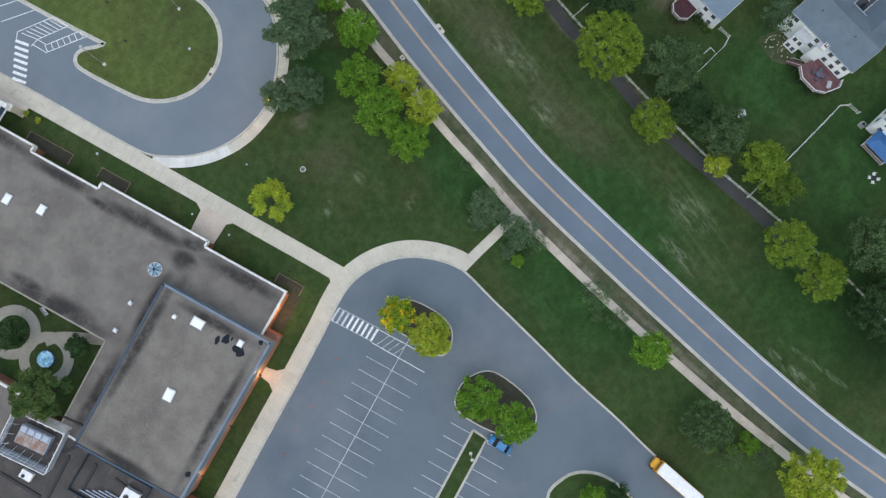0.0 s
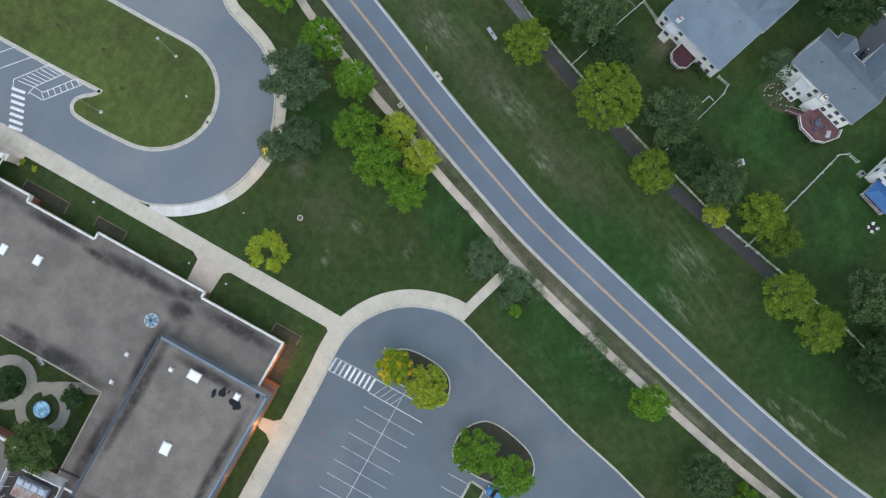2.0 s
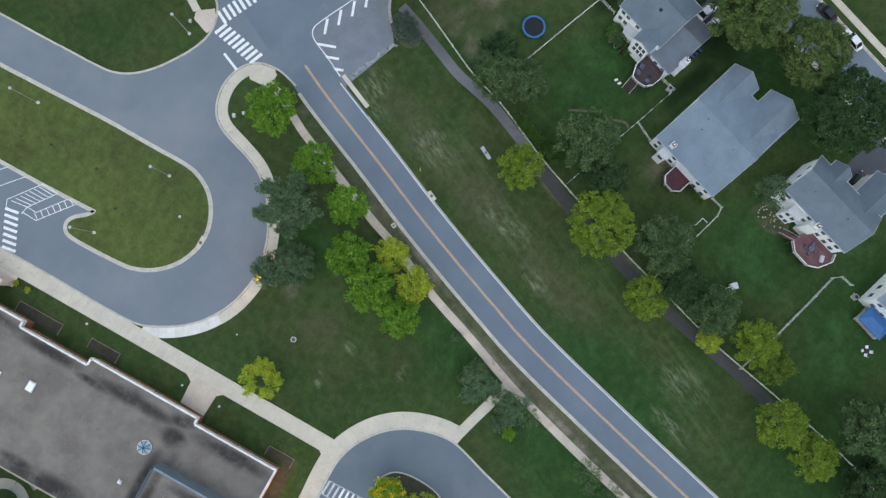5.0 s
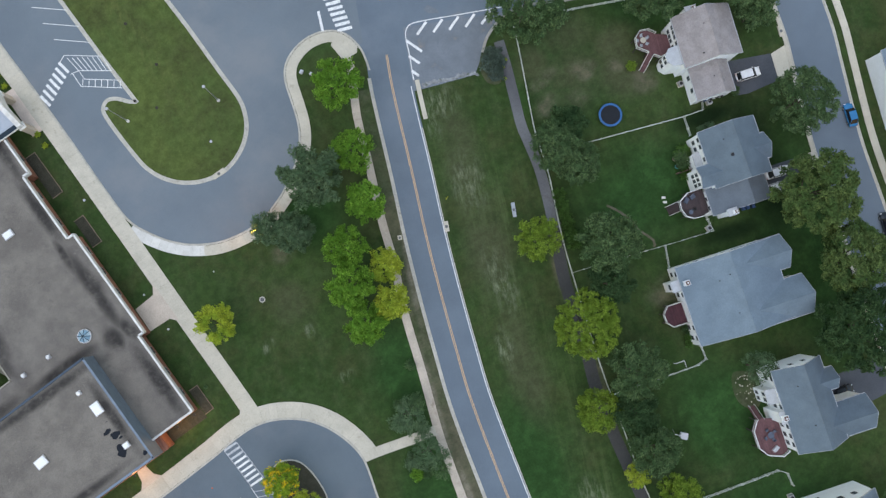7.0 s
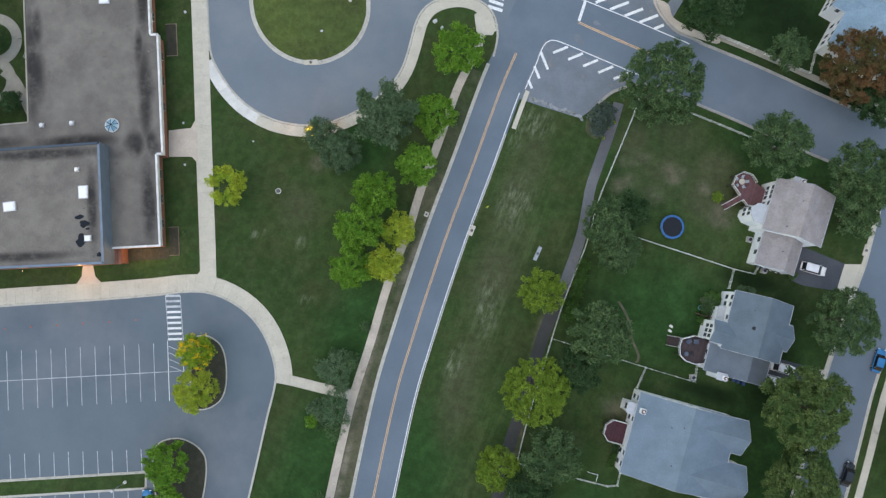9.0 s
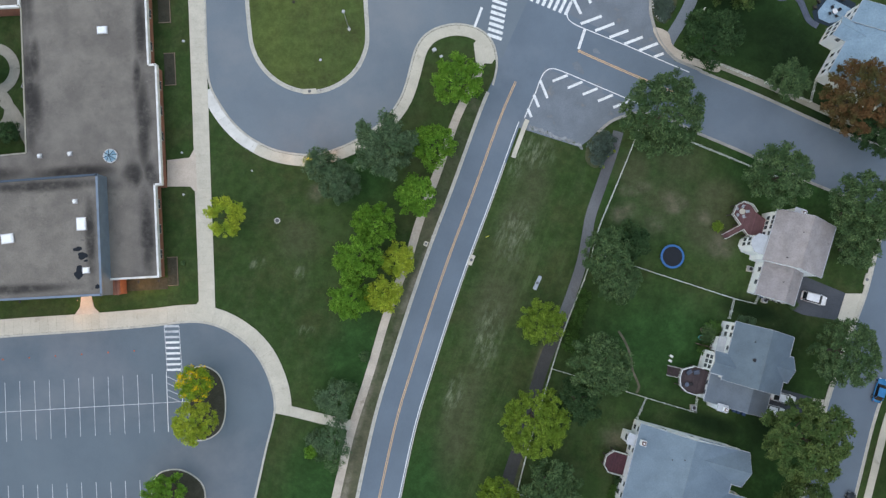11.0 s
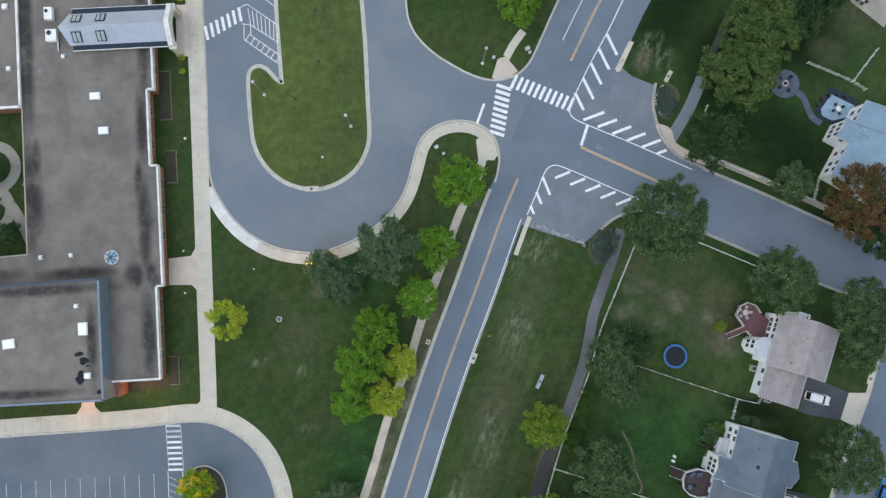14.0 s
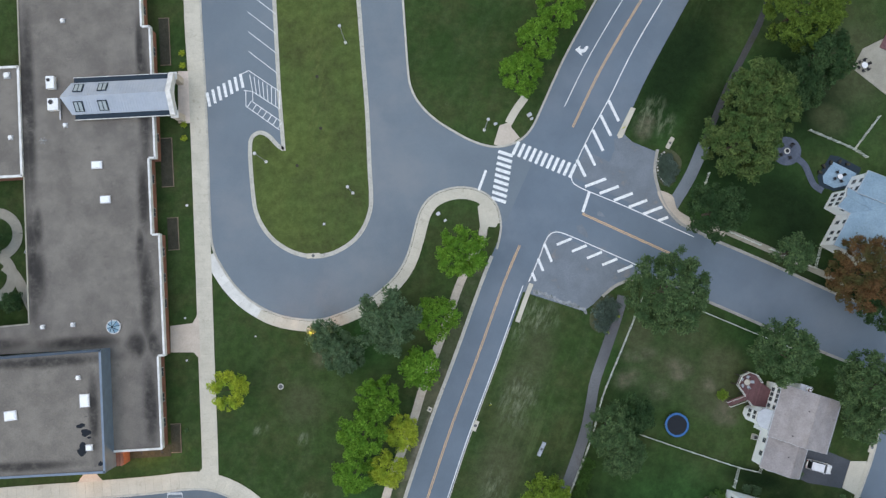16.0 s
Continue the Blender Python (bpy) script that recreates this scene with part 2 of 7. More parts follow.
M["broken_edge"] = surface("broken_asphalt_edge", (0.3, 0.315, 0.325), (0.17, 0.18, 0.185), 0.7, 5.0, 0.95, bump=0.4, wear=(0.07, 0.085, 0.06), wear_scale=0.9, wear_lo=0.5, wear_hi=0.66, grain=0.3)
M["asphalt_lot"] = surface("asphalt_lot", (0.116, 0.147, 0.17), (0.094, 0.12, 0.142), 0.05, 9.0, 0.85, bump=0.3, wear=(0.145, 0.162, 0.18), wear_scale=0.04, wear_lo=0.45, wear_hi=0.7, grain=0.11)
M["asphalt_road"] = surface("asphalt_road", (0.128, 0.163, 0.198), (0.11, 0.141, 0.172), 0.09, 9.0, 0.85, bump=0.3, wear=(0.145, 0.175, 0.207), wear_scale=0.06, wear_lo=0.48, wear_hi=0.72, grain=0.12)
M["dirt"] = surface("bare_dirt", (0.13, 0.115, 0.08), (0.085, 0.08, 0.05), 0.6, 6.0, 1.0, bump=0.4, wear=(0.05, 0.065, 0.03), wear_scale=0.8)
M["drive"] = surface("driveway_asphalt", (0.072, 0.08, 0.092), (0.056, 0.063, 0.074), 0.2, 8.0, 0.9, bump=0.3, wear=(0.09, 0.098, 0.11), wear_scale=0.3)
M["asphalt_old"] = surface("asphalt_old", (0.14, 0.145, 0.153), (0.088, 0.09, 0.096), 0.06, 6.0, 0.9, bump=0.4, wear=(0.09, 0.085, 0.075), wear_scale=0.4)
M["asphalt_pale"] = surface("asphalt_pale", (0.165, 0.188, 0.212), (0.13, 0.15, 0.17), 0.25, 8.0, 0.9, bump=0.3, wear=(0.2, 0.19, 0.18), wear_scale=0.25, grain=0.25)
M["concrete"] = surface("concrete", (0.51, 0.47, 0.385), (0.44, 0.405, 0.33), 0.3, 5.0, 0.9, bump=0.2, wear=(0.35, 0.315, 0.255), wear_scale=0.5, rnd=0.035, grain=0.12)
M["concrete_new"] = surface("concrete_new", (0.6, 0.585, 0.545), (0.53, 0.515, 0.475), 0.5, 5.0, 0.85, bump=0.15, rnd=0.06, grain=0.1)
M["concrete_pink"] = surface("concrete_pink", (0.5, 0.43, 0.355), (0.44, 0.375, 0.31), 0.5, 5.0, 0.9, bump=0.15, grain=0.12)
M["paving_pink"] = surface("pink_paving", (0.64, 0.53, 0.45), (0.56, 0.46, 0.39), 0.5, 5.0, 0.9, bump=0.15, grain=0.12)
M["concrete_worn"] = surface("concrete_worn", (0.49, 0.42, 0.345), (0.4, 0.345, 0.285), 0.3, 5.0, 0.9, bump=0.2, wear=(0.3, 0.25, 0.2), wear_scale=0.4, rnd=0.06, grain=0.15)
M["court"] = surface("courtyard_concrete", (0.31, 0.29, 0.235), (0.25, 0.235, 0.19), 0.4, 5.0, 0.9, bump=0.2, grain=0.15)
# darker asphalt for the southern and far north-eastern path stretches
M["path_dark"] = surface("path_dark", (0.062, 0.062, 0.062), (0.042, 0.044, 0.043), 0.1, 6.0, 0.95, bump=0.4, wear=(0.045, 0.05, 0.03), wear_scale=0.4)
M["kerb"] = surface("kerb_concrete", (0.48, 0.455, 0.395), (0.385, 0.365, 0.315), 0.6, 5.0, 0.9, bump=0.2, wear=(0.29, 0.275, 0.245), wear_scale=0.8, island=0.06)
M["kerb_old"] = surface("old_kerb_concrete", (0.34, 0.325, 0.29), (0.27, 0.26, 0.235), 0.6, 5.0, 0.9, bump=0.2, wear=(0.2, 0.19, 0.17), wear_scale=0.8, island=0.06)
M["joint"] = plain("joint_concrete", (0.36, 0.33, 0.275), 0.95)
M["paint_white"] = surface("road_paint_white", (0.72, 0.73, 0.72), (0.6, 0.61, 0.6), 1.5, 7.0, 0.7, bump=0.05, wear=(0.3, 0.3, 0.3), wear_scale=2.0, wear_lo=0.62, wear_hi=0.85)
M["paint_worn"] = surface("road_paint_worn", (0.5, 0.52, 0.53), (0.36, 0.38, 0.4), 1.0, 7.0, 0.8, bump=0.05, wear=(0.16, 0.16, 0.165), wear_scale=1.5, wear_lo=0.5, wear_hi=0.8)
M["paint_yellow"] = surface("road_paint_yellow", (0.64, 0.41, 0.22), (0.54, 0.35, 0.19), 1.0, 6.0, 0.8, bump=0.05, wear=(0.3, 0.22, 0.13), wear_scale=1.5, wear_lo=0.62, wear_hi=0.85)
STAINS = [(-7.1, 58.0, 4.9, 1.6, -86), (-6.2, 46.8, 3.6, 1.6, -75), (-9.1, 46.2, 2.1, 1.5, 95), (-27.4, 69.0, 4.5, 1.4, -89), (-27.6, 59.8, 7.2, 2.2, -90), (-8.6, 64.9, 4.8, 1.0, -91), (-6.4, 35.1, 6.1, 0.9, -88), (-22.1, 44.5, 5, 1.2, -170), (-7.6, 92, 1.6, 16, 1.75), (-7.9, 74, 1.5, 9, 1.75), (-7.5, 56, 1.6, 12, 1.75), (-7.0, 36, 1.7, 10, 1.75), (-28.3, 62, 1.6, 14, 1.75), (-29.6, 90, 1.3, 22, 1.75), (-20, 47.6, 9, 1.5, 1.75), (-9.5, 47, 2.5, 3, 0), (-24.5, 44.6, 16, 1.3, 1.75), (-38, 47.5, 10, 1.5, 1.75), (-15.6, 35, 1.2, 9, 1.75), (-30, 26.2, 14, 1.1, 1.75), (-44, 36, 1.3, 9, 0), (-28.8, 92, 1.5, 24, 1.75), (-8.3, 101, 1.0, 9, 1.75)]
M["membrane"] = membrane("roof_membrane", (0.19, 0.172, 0.15), (0.125, 0.112, 0.1), (0.036, 0.033, 0.031), STAINS)
M["roof_dark"] = surface("dark_bitumen_roof", (0.085, 0.075, 0.068), (0.055, 0.05, 0.048), 0.3, 5.0, 0.9, bump=0.3, wear=(0.12, 0.11, 0.1), wear_scale=0.4, grain=0.25)
M["coping"] = surface("white_coping", (0.68, 0.67, 0.65), (0.5, 0.49, 0.47), 0.8, 5.0, 0.5, grain=0.06, bump=0.05)
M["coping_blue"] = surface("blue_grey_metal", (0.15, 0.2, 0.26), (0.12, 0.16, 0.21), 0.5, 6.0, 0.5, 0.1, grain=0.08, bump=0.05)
# darker copy of the blue-grey metal, with the shade in its colour
M["coping_dark"] = surface("shaded_blue_coping", (0.05, 0.075, 0.105), (0.04, 0.06, 0.085), 0.5, 6.0, 0.6, 0.1, grain=0.08, bump=0.05)
M["metal_dark_blue"] = plain("dark_blue_metal", (0.014, 0.028, 0.042), 0.75)
M["metal_roof"] = surface("standing_seam_metal", (0.36, 0.4, 0.46), (0.31, 0.35, 0.41), 0.4, 4.0, 0.45, 0.15, grain=0.05, bump=0.05)
M["brick"] = surface("brick_wall", (0.3, 0.13, 0.085), (0.23, 0.1, 0.07), 0.5, 8.0, 0.9, rnd=0.12)
M["mortar"] = plain("mortar", (0.32, 0.29, 0.26), 0.95)
M["skylight"] = surface("skylight_dome", (0.78, 0.8, 0.82), (0.7, 0.72, 0.74), 1.0, 3.0, 0.35, grain=0.05, bump=0.02)
M["shingle"] = surface("grey_shingle", (0.15, 0.202, 0.242), (0.124, 0.168, 0.205), 0.35, 4.5, 0.9, bump=0.4, wear=(0.098, 0.128, 0.155), wear_scale=0.3, wear_lo=0.6, wear_hi=0.8, grain=0.1, rnd=0.05)
M["shingle_dark"] = surface("slate_grey_shingle", (0.108, 0.147, 0.18), (0.09, 0.122, 0.15), 0.35, 4.5, 0.9, bump=0.4, grain=0.1, rnd=0.05)
M["shingle_pink"] = surface("taupe_shingle", (0.29, 0.265, 0.265), (0.23, 0.21, 0.21), 0.5, 4.0, 0.9, bump=0.4, wear=(0.2, 0.185, 0.18), wear_scale=0.7, grain=0.18, rnd=0.05)
M["shingle_blue"] = surface("blue_grey_shingle", (0.2, 0.29, 0.355), (0.16, 0.24, 0.3), 0.5, 4.0, 0.9, bump=0.4, grain=0.2, rnd=0.05)
M["shingle_old"] = surface("old_grey_shingle", (0.115, 0.14, 0.165), (0.095, 0.115, 0.137), 0.35, 4.5, 0.9, bump=0.4, grain=0.1, rnd=0.05)
M["siding"] = surface("white_siding", (0.87, 0.895, 0.91), (0.82, 0.845, 0.86), 0.6, 4.0, 0.6, bump=0.05, grain=0.04)
M["glass"] = plain("window_glass", (0.07, 0.085, 0.1), 0.12, 0.0, 0.02)
M["car_glass"] = plain("dark_car_glass", (0.01, 0.012, 0.015), 0.25, 0.0, 0.02)
M["slate_pale"] = surface("pale_blue_paving", (0.25, 0.36, 0.44), (0.19, 0.29, 0.37), 0.6, 6.0, 0.75, bump=0.15)
M["deck_dark"] = surface("dark_red_deck", (0.075, 0.028, 0.034), (0.055, 0.021, 0.027), 0.8, 5.0, 0.8, rnd=0.12)
M["deck"] = surface("red_brown_deck", (0.15, 0.074, 0.076), (0.115, 0.056, 0.06), 0.8, 5.0, 0.8, rnd=0.12)
M["deck_brown"] = surface("brown_deck", (0.062, 0.044, 0.045), (0.046, 0.034, 0.035), 0.8, 5.0, 0.8, rnd=0.12)
M["fence"] = surface("white_fence", (0.6, 0.625, 0.575), (0.46, 0.485, 0.44), 0.8, 5.0, 0.7, rnd=0.1, bump=0.1)
M["wood"] = surface("weathered_wood", (0.2, 0.15, 0.11), (0.15, 0.115, 0.085), 1.0, 6.0, 0.9, rnd=0.1)
M["mulch"] = surface("mulch", (0.052, 0.048, 0.034), (0.036, 0.037, 0.025), 1.0, 6.0, 1.0, bump=0.6, grain=0.4)
M["bark"] = surface("bark", (0.09, 0.07, 0.055), (0.06, 0.048, 0.038), 1.5, 9.0, 1.0, bump=0.6, grain=0.35)
M["metal"] = plain("galvanised_metal", (0.42, 0.43, 0.44), 0.45, 0.5)
M["metal_black"] = plain("black_metal", (0.02, 0.02, 0.022), 0.45)
M["gutter"] = plain("grey_white_gutter", (0.4, 0.42, 0.44), 0.6)
M["rooflight"] = plain("grey_rooflight_glass", (0.3, 0.35, 0.37), 0.3)
M["chimney_cap"] = plain("brown_chimney_cap", (0.13, 0.075, 0.06), 0.8)
M["teal"] = plain("teal_plastic", (0.03, 0.3, 0.27), 0.5)
M["bin_blue"] = plain("dark_blue_plastic", (0.02, 0.05, 0.12), 0.5)
M["white"] = plain("white_plastic", (0.75, 0.75, 0.75), 0.5)
M["rubber"] = plain("black_rubber", (0.018, 0.018, 0.02), 0.9)
M["blue"] = plain("blue_plastic", (0.025, 0.12, 0.29), 0.6)
M["net"] = plain("black_trampoline_bed", (0.012, 0.015, 0.02), 0.8)
M["puddle"] = plain("dark_wet_patch", (0.008, 0.012, 0.018), 0.85)
M["rust"] = surface("rusty_sheet", (0.24, 0.13, 0.09), (0.34, 0.3, 0.28), 0.9, 6.0, 0.8, wear=(0.16, 0.07, 0.045), wear_scale=1.2)
M["water"] = surface("fountain_tiles", (0.07, 0.31, 0.45), (0.42, 0.7, 0.8), 1.6, 6.0, 0.3, grain=0.5)
M["stone_pale"] = surface("pale_grey_stone", (0.36, 0.39, 0.42), (0.3, 0.33, 0.36), 0.8, 5.0, 0.9)
M["stone"] = surface("stone_paving", (0.095, 0.113, 0.15), (0.07, 0.085, 0.115), 0.8, 5.0, 0.9, rnd=0.12)
M["dome_blue"] = plain("blue_glass", (0.16, 0.29, 0.38), 0.3)
M["dome_light"] = plain("pale_blue_glass", (0.27, 0.4, 0.47), 0.3)
M["glow"], nt, p, _ = begun("lamp_glow")
p.inputs["Emission Color"].default_value, p.inputs["Emission Strength"].default_value = (1.0, 0.55, 0.2, 1), 6.0
M["car_white"] = plain("white_car_paint", (0.72, 0.73, 0.75), 0.25, 0.0, 0.03)
M["car_blue"] = plain("blue_car_paint", (0.025, 0.18, 0.38), 0.25, 0.1, 0.03)
M["car_dark"] = plain("dark_car_paint", (0.03, 0.038, 0.045), 0.25, 0.2, 0.03)
M["tail"] = plain("red_lens", (0.35, 0.02, 0.02), 0.3)
M["bus_yellow"] = plain("bus_yellow", (0.75, 0.38, 0.03), 0.4)
M["sign_yellow"] = plain("sign_yellow", (0.65, 0.6, 0.02), 0.5)
M["orange"] = plain("orange_plastic", (0.6, 0.12, 0.04), 0.6)
M["leaf_bright"] = foliage("bright_green_leaves", (0.036, 0.122, 0.014), (0.23, 0.43, 0.056), (0.09, 0.215, 0.025))
M["leaf_yellow"] = foliage("yellow_green_leaves", (0.21, 0.28, 0.028), (0.46, 0.53, 0.065), (0.22, 0.32, 0.035))
M["leaf_lime"] = foliage("lime_green_leaves", (0.085, 0.155, 0.02), (0.25, 0.36, 0.052), (0.125, 0.21, 0.028))
M["leaf_dull"] = foliage("dull_green_leaves", (0.032, 0.074, 0.03), (0.145, 0.225, 0.098), (0.05, 0.1, 0.04))
M["leaf_grey"] = foliage("grey_green_leaves", (0.056, 0.106, 0.055), (0.138, 0.208, 0.11), (0.07, 0.125, 0.062))
M["leaf_dark"] = foliage("dark_green_leaves", (0.02, 0.052, 0.02), (0.08, 0.145, 0.058), (0.028, 0.064, 0.025))
M["leaf_brown"] = foliage("browning_leaves", (0.046, 0.086, 0.027), (0.15, 0.215, 0.072), (0.06, 0.116, 0.036))
M["leaf_olive"] = foliage("olive_green_leaves", (0.05, 0.1, 0.017), (0.155, 0.235, 0.042), (0.085, 0.145, 0.026))
M["leaf_hedge"] = foliage("hedge_leaves", (0.04, 0.1, 0.024), (0.095, 0.19, 0.045), (0.05, 0.11, 0.026))
M["leaf_silver"] = foliage("silver_blue_leaves", (0.052, 0.083, 0.066), (0.115, 0.16, 0.13), (0.06, 0.09, 0.066))
M["leaf_rust"] = foliage("rust_red_leaves", (0.125, 0.07, 0.034), (0.17, 0.1, 0.045), (0.075, 0.078, 0.03))
M["leaf_turning"] = foliage("turning_leaves", (0.12, 0.23, 0.02), (0.25, 0.36, 0.035), (0.2, 0.3, 0.025), turned=(0.8, 0.56, 0.03))

# ---- mesh helpers ----


def part(name, bm, material, parent=None, label=""):
    """One mesh object from a bmesh, under a thing or a part."""
    bmesh.ops.recalc_face_normals(bm, faces=bm.faces)
    me = bpy.data.meshes.new(name)
    bm.to_mesh(me)
    bm.free()
    me.materials.append(material)
    ob = new(name, me)
    ob.parent = parent
    if label:
        ob["label"] = label
    return ob


def shared(name, me, parent, m):
    ob = new(name, me)
    ob.parent = parent
    ob.matrix_basis = m
    return ob


def thing(name, label, category, m=None, group="", kind=""):
    ob = new(name)
    ob.empty_display_size = 0.5
    if m is not None:
        ob.matrix_basis = m
    return tagged(ob, label, category, group, kind)


def box(bm, x0, x1, y0, y1, z0, z1, m=None):
    vs = [bm.verts.new((x, y, z)) for z in (z0, z1) for x, y in ((x0, y0), (x1, y0), (x1, y1), (x0, y1))]
    for q in ((3, 2, 1, 0), (4, 5, 6, 7), (0, 1, 5, 4), (1, 2, 6, 5), (2, 3, 7, 6), (3, 0, 4, 7)):
        bm.faces.new([vs[i] for i in q])
    if m is not None:
        bmesh.ops.transform(bm, matrix=m, verts=vs)
    return vs


def boxed(*a, bevel=0.0):
    bm = bmesh.new()
    box(bm, *a)
    if bevel:
        bmesh.ops.bevel(bm, geom=bm.edges[:], offset=bevel, segments=2, affect="EDGES")
    return bm


def tube(bm, p, q, r0, r1=None, n=8):
    p, q = Vector(p), Vector(q)
    m = Matrix.Translation((p + q) / 2) @ (q - p).to_track_quat("Z", "Y").to_matrix().to_4x4()
    return bmesh.ops.create_cone(bm, cap_ends=True, segments=n, radius1=r0, radius2=r0 if r1 is None else r1, depth=(q - p).length, matrix=m)["verts"]


def tubed(*a, n=8):
    bm = bmesh.new()
    tube(bm, *a, n=n)
    return bm


def prism(bm, pts, z0, z1):
    lo = [bm.verts.new((x, y, z0)) for x, y in pts]
    hi = [bm.verts.new((x, y, z1)) for x, y in pts]
    bm.faces.new(hi)
    bm.faces.new(lo[::-1])
    for i in range(len(pts)):
        j = (i + 1) % len(pts)
        bm.faces.new((lo[i], lo[j], hi[j], hi[i]))


def prismed(pts, z0, z1):
    bm = bmesh.new()
    prism(bm, pts, z0, z1)
    return bm


def smooth(pts, n=6, closed=False):
    """A Catmull-Rom line through the points."""
    P = [Vector(p).to_2d() for p in pts]
    out = []
    k = len(P)
    for i in range(k if closed else k - 1):
        a, b, c, d = (P[(i + j) % k] if closed else P[min(max(i + j, 0), k - 1)] for j in (-1, 0, 1, 2))
        for s in range(n):
            u = s / n
            out.append(0.5 * (2 * b + (c - a) * u + (2 * a - 5 * b + 4 * c - d) * u * u + (3 * b - a - 3 * c + d) * u ** 3))
    if not closed:
        out.append(P[-1])
    return [(v.x, v.y) for v in out]


def offset(line, d, closed=False):
    """The line moved d metres to its left."""
    n = len(line)
    out = []
    for i, (x, y) in enumerate(line):
        a, b = (line[i - 1], line[(i + 1) % n]) if closed else (line[max(i - 1, 0)], line[min(i + 1, n - 1)])
        t = Vector((b[0] - a[0], b[1] - a[1])).normalized()
        dd = d[i] if isinstance(d, (list, tuple)) else d
        out.append((x - t.y * dd, y + t.x * dd))
    return out


def resampled(line, step):
    out, left = [line[0]], step
    for a, b in zip(line, line[1:]):
        a, b = Vector(a), Vector(b)
        L = (b - a).length
        while L >= left:
            a = a + (b - a) * (left / L)
            out.append((a.x, a.y))
            L = (b - a).length
            left = step
        left -= L
    if (Vector(out[-1]) - Vector(line[-1])).length > step * 0.3:
        out.append(line[-1])
    return out


# ---- the lie of the land: flat by the school, rising gently east of the road ----
CENTRE = [(18, -160), (19, -110), (21.2, -82), (22.6, -69), (24.9, -56), (26.3, -49.2), (29.2, -36), (33.3, -18), (37.4, -1.2), (40.8, 9.3), (44.5, 19.9), (48.5, 30.6), (53.3, 42.4), (58.8, 56.4), (62.3, 64.1), (67.5, 75.2), (72.8, 85.8), (78.4, 96.6), (83.1, 104.4), (87.2, 110.8), (108, 143), (140, 190)]
LINE = smooth(CENTRE, 8)
LX, LY = np.array([p[0] for p in LINE]), np.array([p[1] for p in LINE])


def zg(x, y):
    d = (x - float(np.interp(y, LY, LX))) * 0.93
    u = min(max((d - 9) / 38, 0), 1)
    return 2.5 * u * u * (3 - 2 * u)


def draped(pts, top, step=5.0, skirt=0.25):
    """A sheet over the land inside an outline, with its edge turned down."""
    bm = bmesh.new()
    f = bm.faces.new([bm.verts.new((x, y, 0)) for x, y in pts])
    f.normal_update()
    bmesh.ops.triangulate(bm, faces=[f])
    xs, ys = [p[0] for p in pts], [p[1] for p in pts]
    if step:
        for axis, vals in ((0, xs), (1, ys)):
            k = math.floor(min(vals) / step) + 1
            while k * step < max(vals):
                co, no = [0, 0, 0], [0, 0, 0]
                co[axis], no[axis] = k * step, 1
                bmesh.ops.bisect_plane(bm, geom=bm.verts[:] + bm.edges[:] + bm.faces[:], plane_co=co, plane_no=no)
                k += 1
    for v in bm.verts:
        v.co.z = zg(v.co.x, v.co.y) + top
    edges = [e for e in bm.edges if len(e.link_faces) == 1]
    got = bmesh.ops.extrude_edge_only(bm, edges=edges)["geom"]
    for v in got:
        if isinstance(v, bmesh.types.BMVert):
            v.co.z -= skirt
    return bm


def ribbon(bm, left, right, top, skirt=0.25):
    """A strip between two lines of as many points, over the land."""
    rows = []
    for (a, b), (c, d) in zip(left, right):
        rows.append([bm.verts.new((x, y, zg(x, y) + z)) for x, y, z in ((a, b, top - skirt), (a, b, top), (c, d, top), (c, d, top - skirt))])
    for r, s in zip(rows, rows[1:]):
        for i in range(3):
            bm.faces.new((r[i], r[i + 1], s[i + 1], s[i]))
    for r in (rows[0], rows[-1]):
        bm.faces.new(r)


def strip(line, a, b, top, skirt=0.25, closed=False):
    """A band along a line, from a to b metres to its left."""
    if closed:
        line = list(line) + [line[0]]
    bm = bmesh.new()
    ribbon(bm, offset(line, b), offset(line, a), top, skirt)
    return bm


def paved(name, line, a, b, top, length, material, label):
    """A pavement of separate concrete slabs on a bed along a line, with open joints."""
    pts = resampled(line, length)
    bed = tagged(part(name, strip(pts, a + 0.02, b - 0.02, top - 0.03), M["joint"]), label, "pavement", kind="structure")
    le, ri = offset(pts, b), offset(pts, a)
    g = 0.0125 / length
    for i in range(len(pts) - 1):
        l0, l1, r0, r1 = (Vector(v) for v in (le[i], le[i + 1], ri[i], ri[i + 1]))
        bm = bmesh.new()
        ribbon(bm, [l0.lerp(l1, g), l0.lerp(l1, 1 - g)], [r0.lerp(r1, g), r0.lerp(r1, 1 - g)], top, 0.1)
        part("slab", bm, material, bed)
    return bed


def setting(name, bm, material, label, category):
    return tagged(part(name, bm, material), label, category, kind="structure")

# ---- the ground ----
gx = [-1500, -700, -350, -200, -120] + [-80 + 3 * i for i in range(81)] + [190, 240, 340, 600, 1500]
gy = [-1500, -700, -350, -220, -150] + [-120 + 3 * i for i in range(91)] + [180, 230, 340, 600, 1500]
bm = bmesh.new()
grid = [[bm.verts.new((x, y, zg(x, y))) for y in gy] for x in gx]
for i in range(len(gx) - 1):
    for j in range(len(gy) - 1):
        bm.faces.new((grid[i][j], grid[i + 1][j], grid[i + 1][j + 1], grid[i][j + 1]))
for f in bm.faces:
    f.smooth = True
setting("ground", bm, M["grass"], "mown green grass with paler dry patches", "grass")

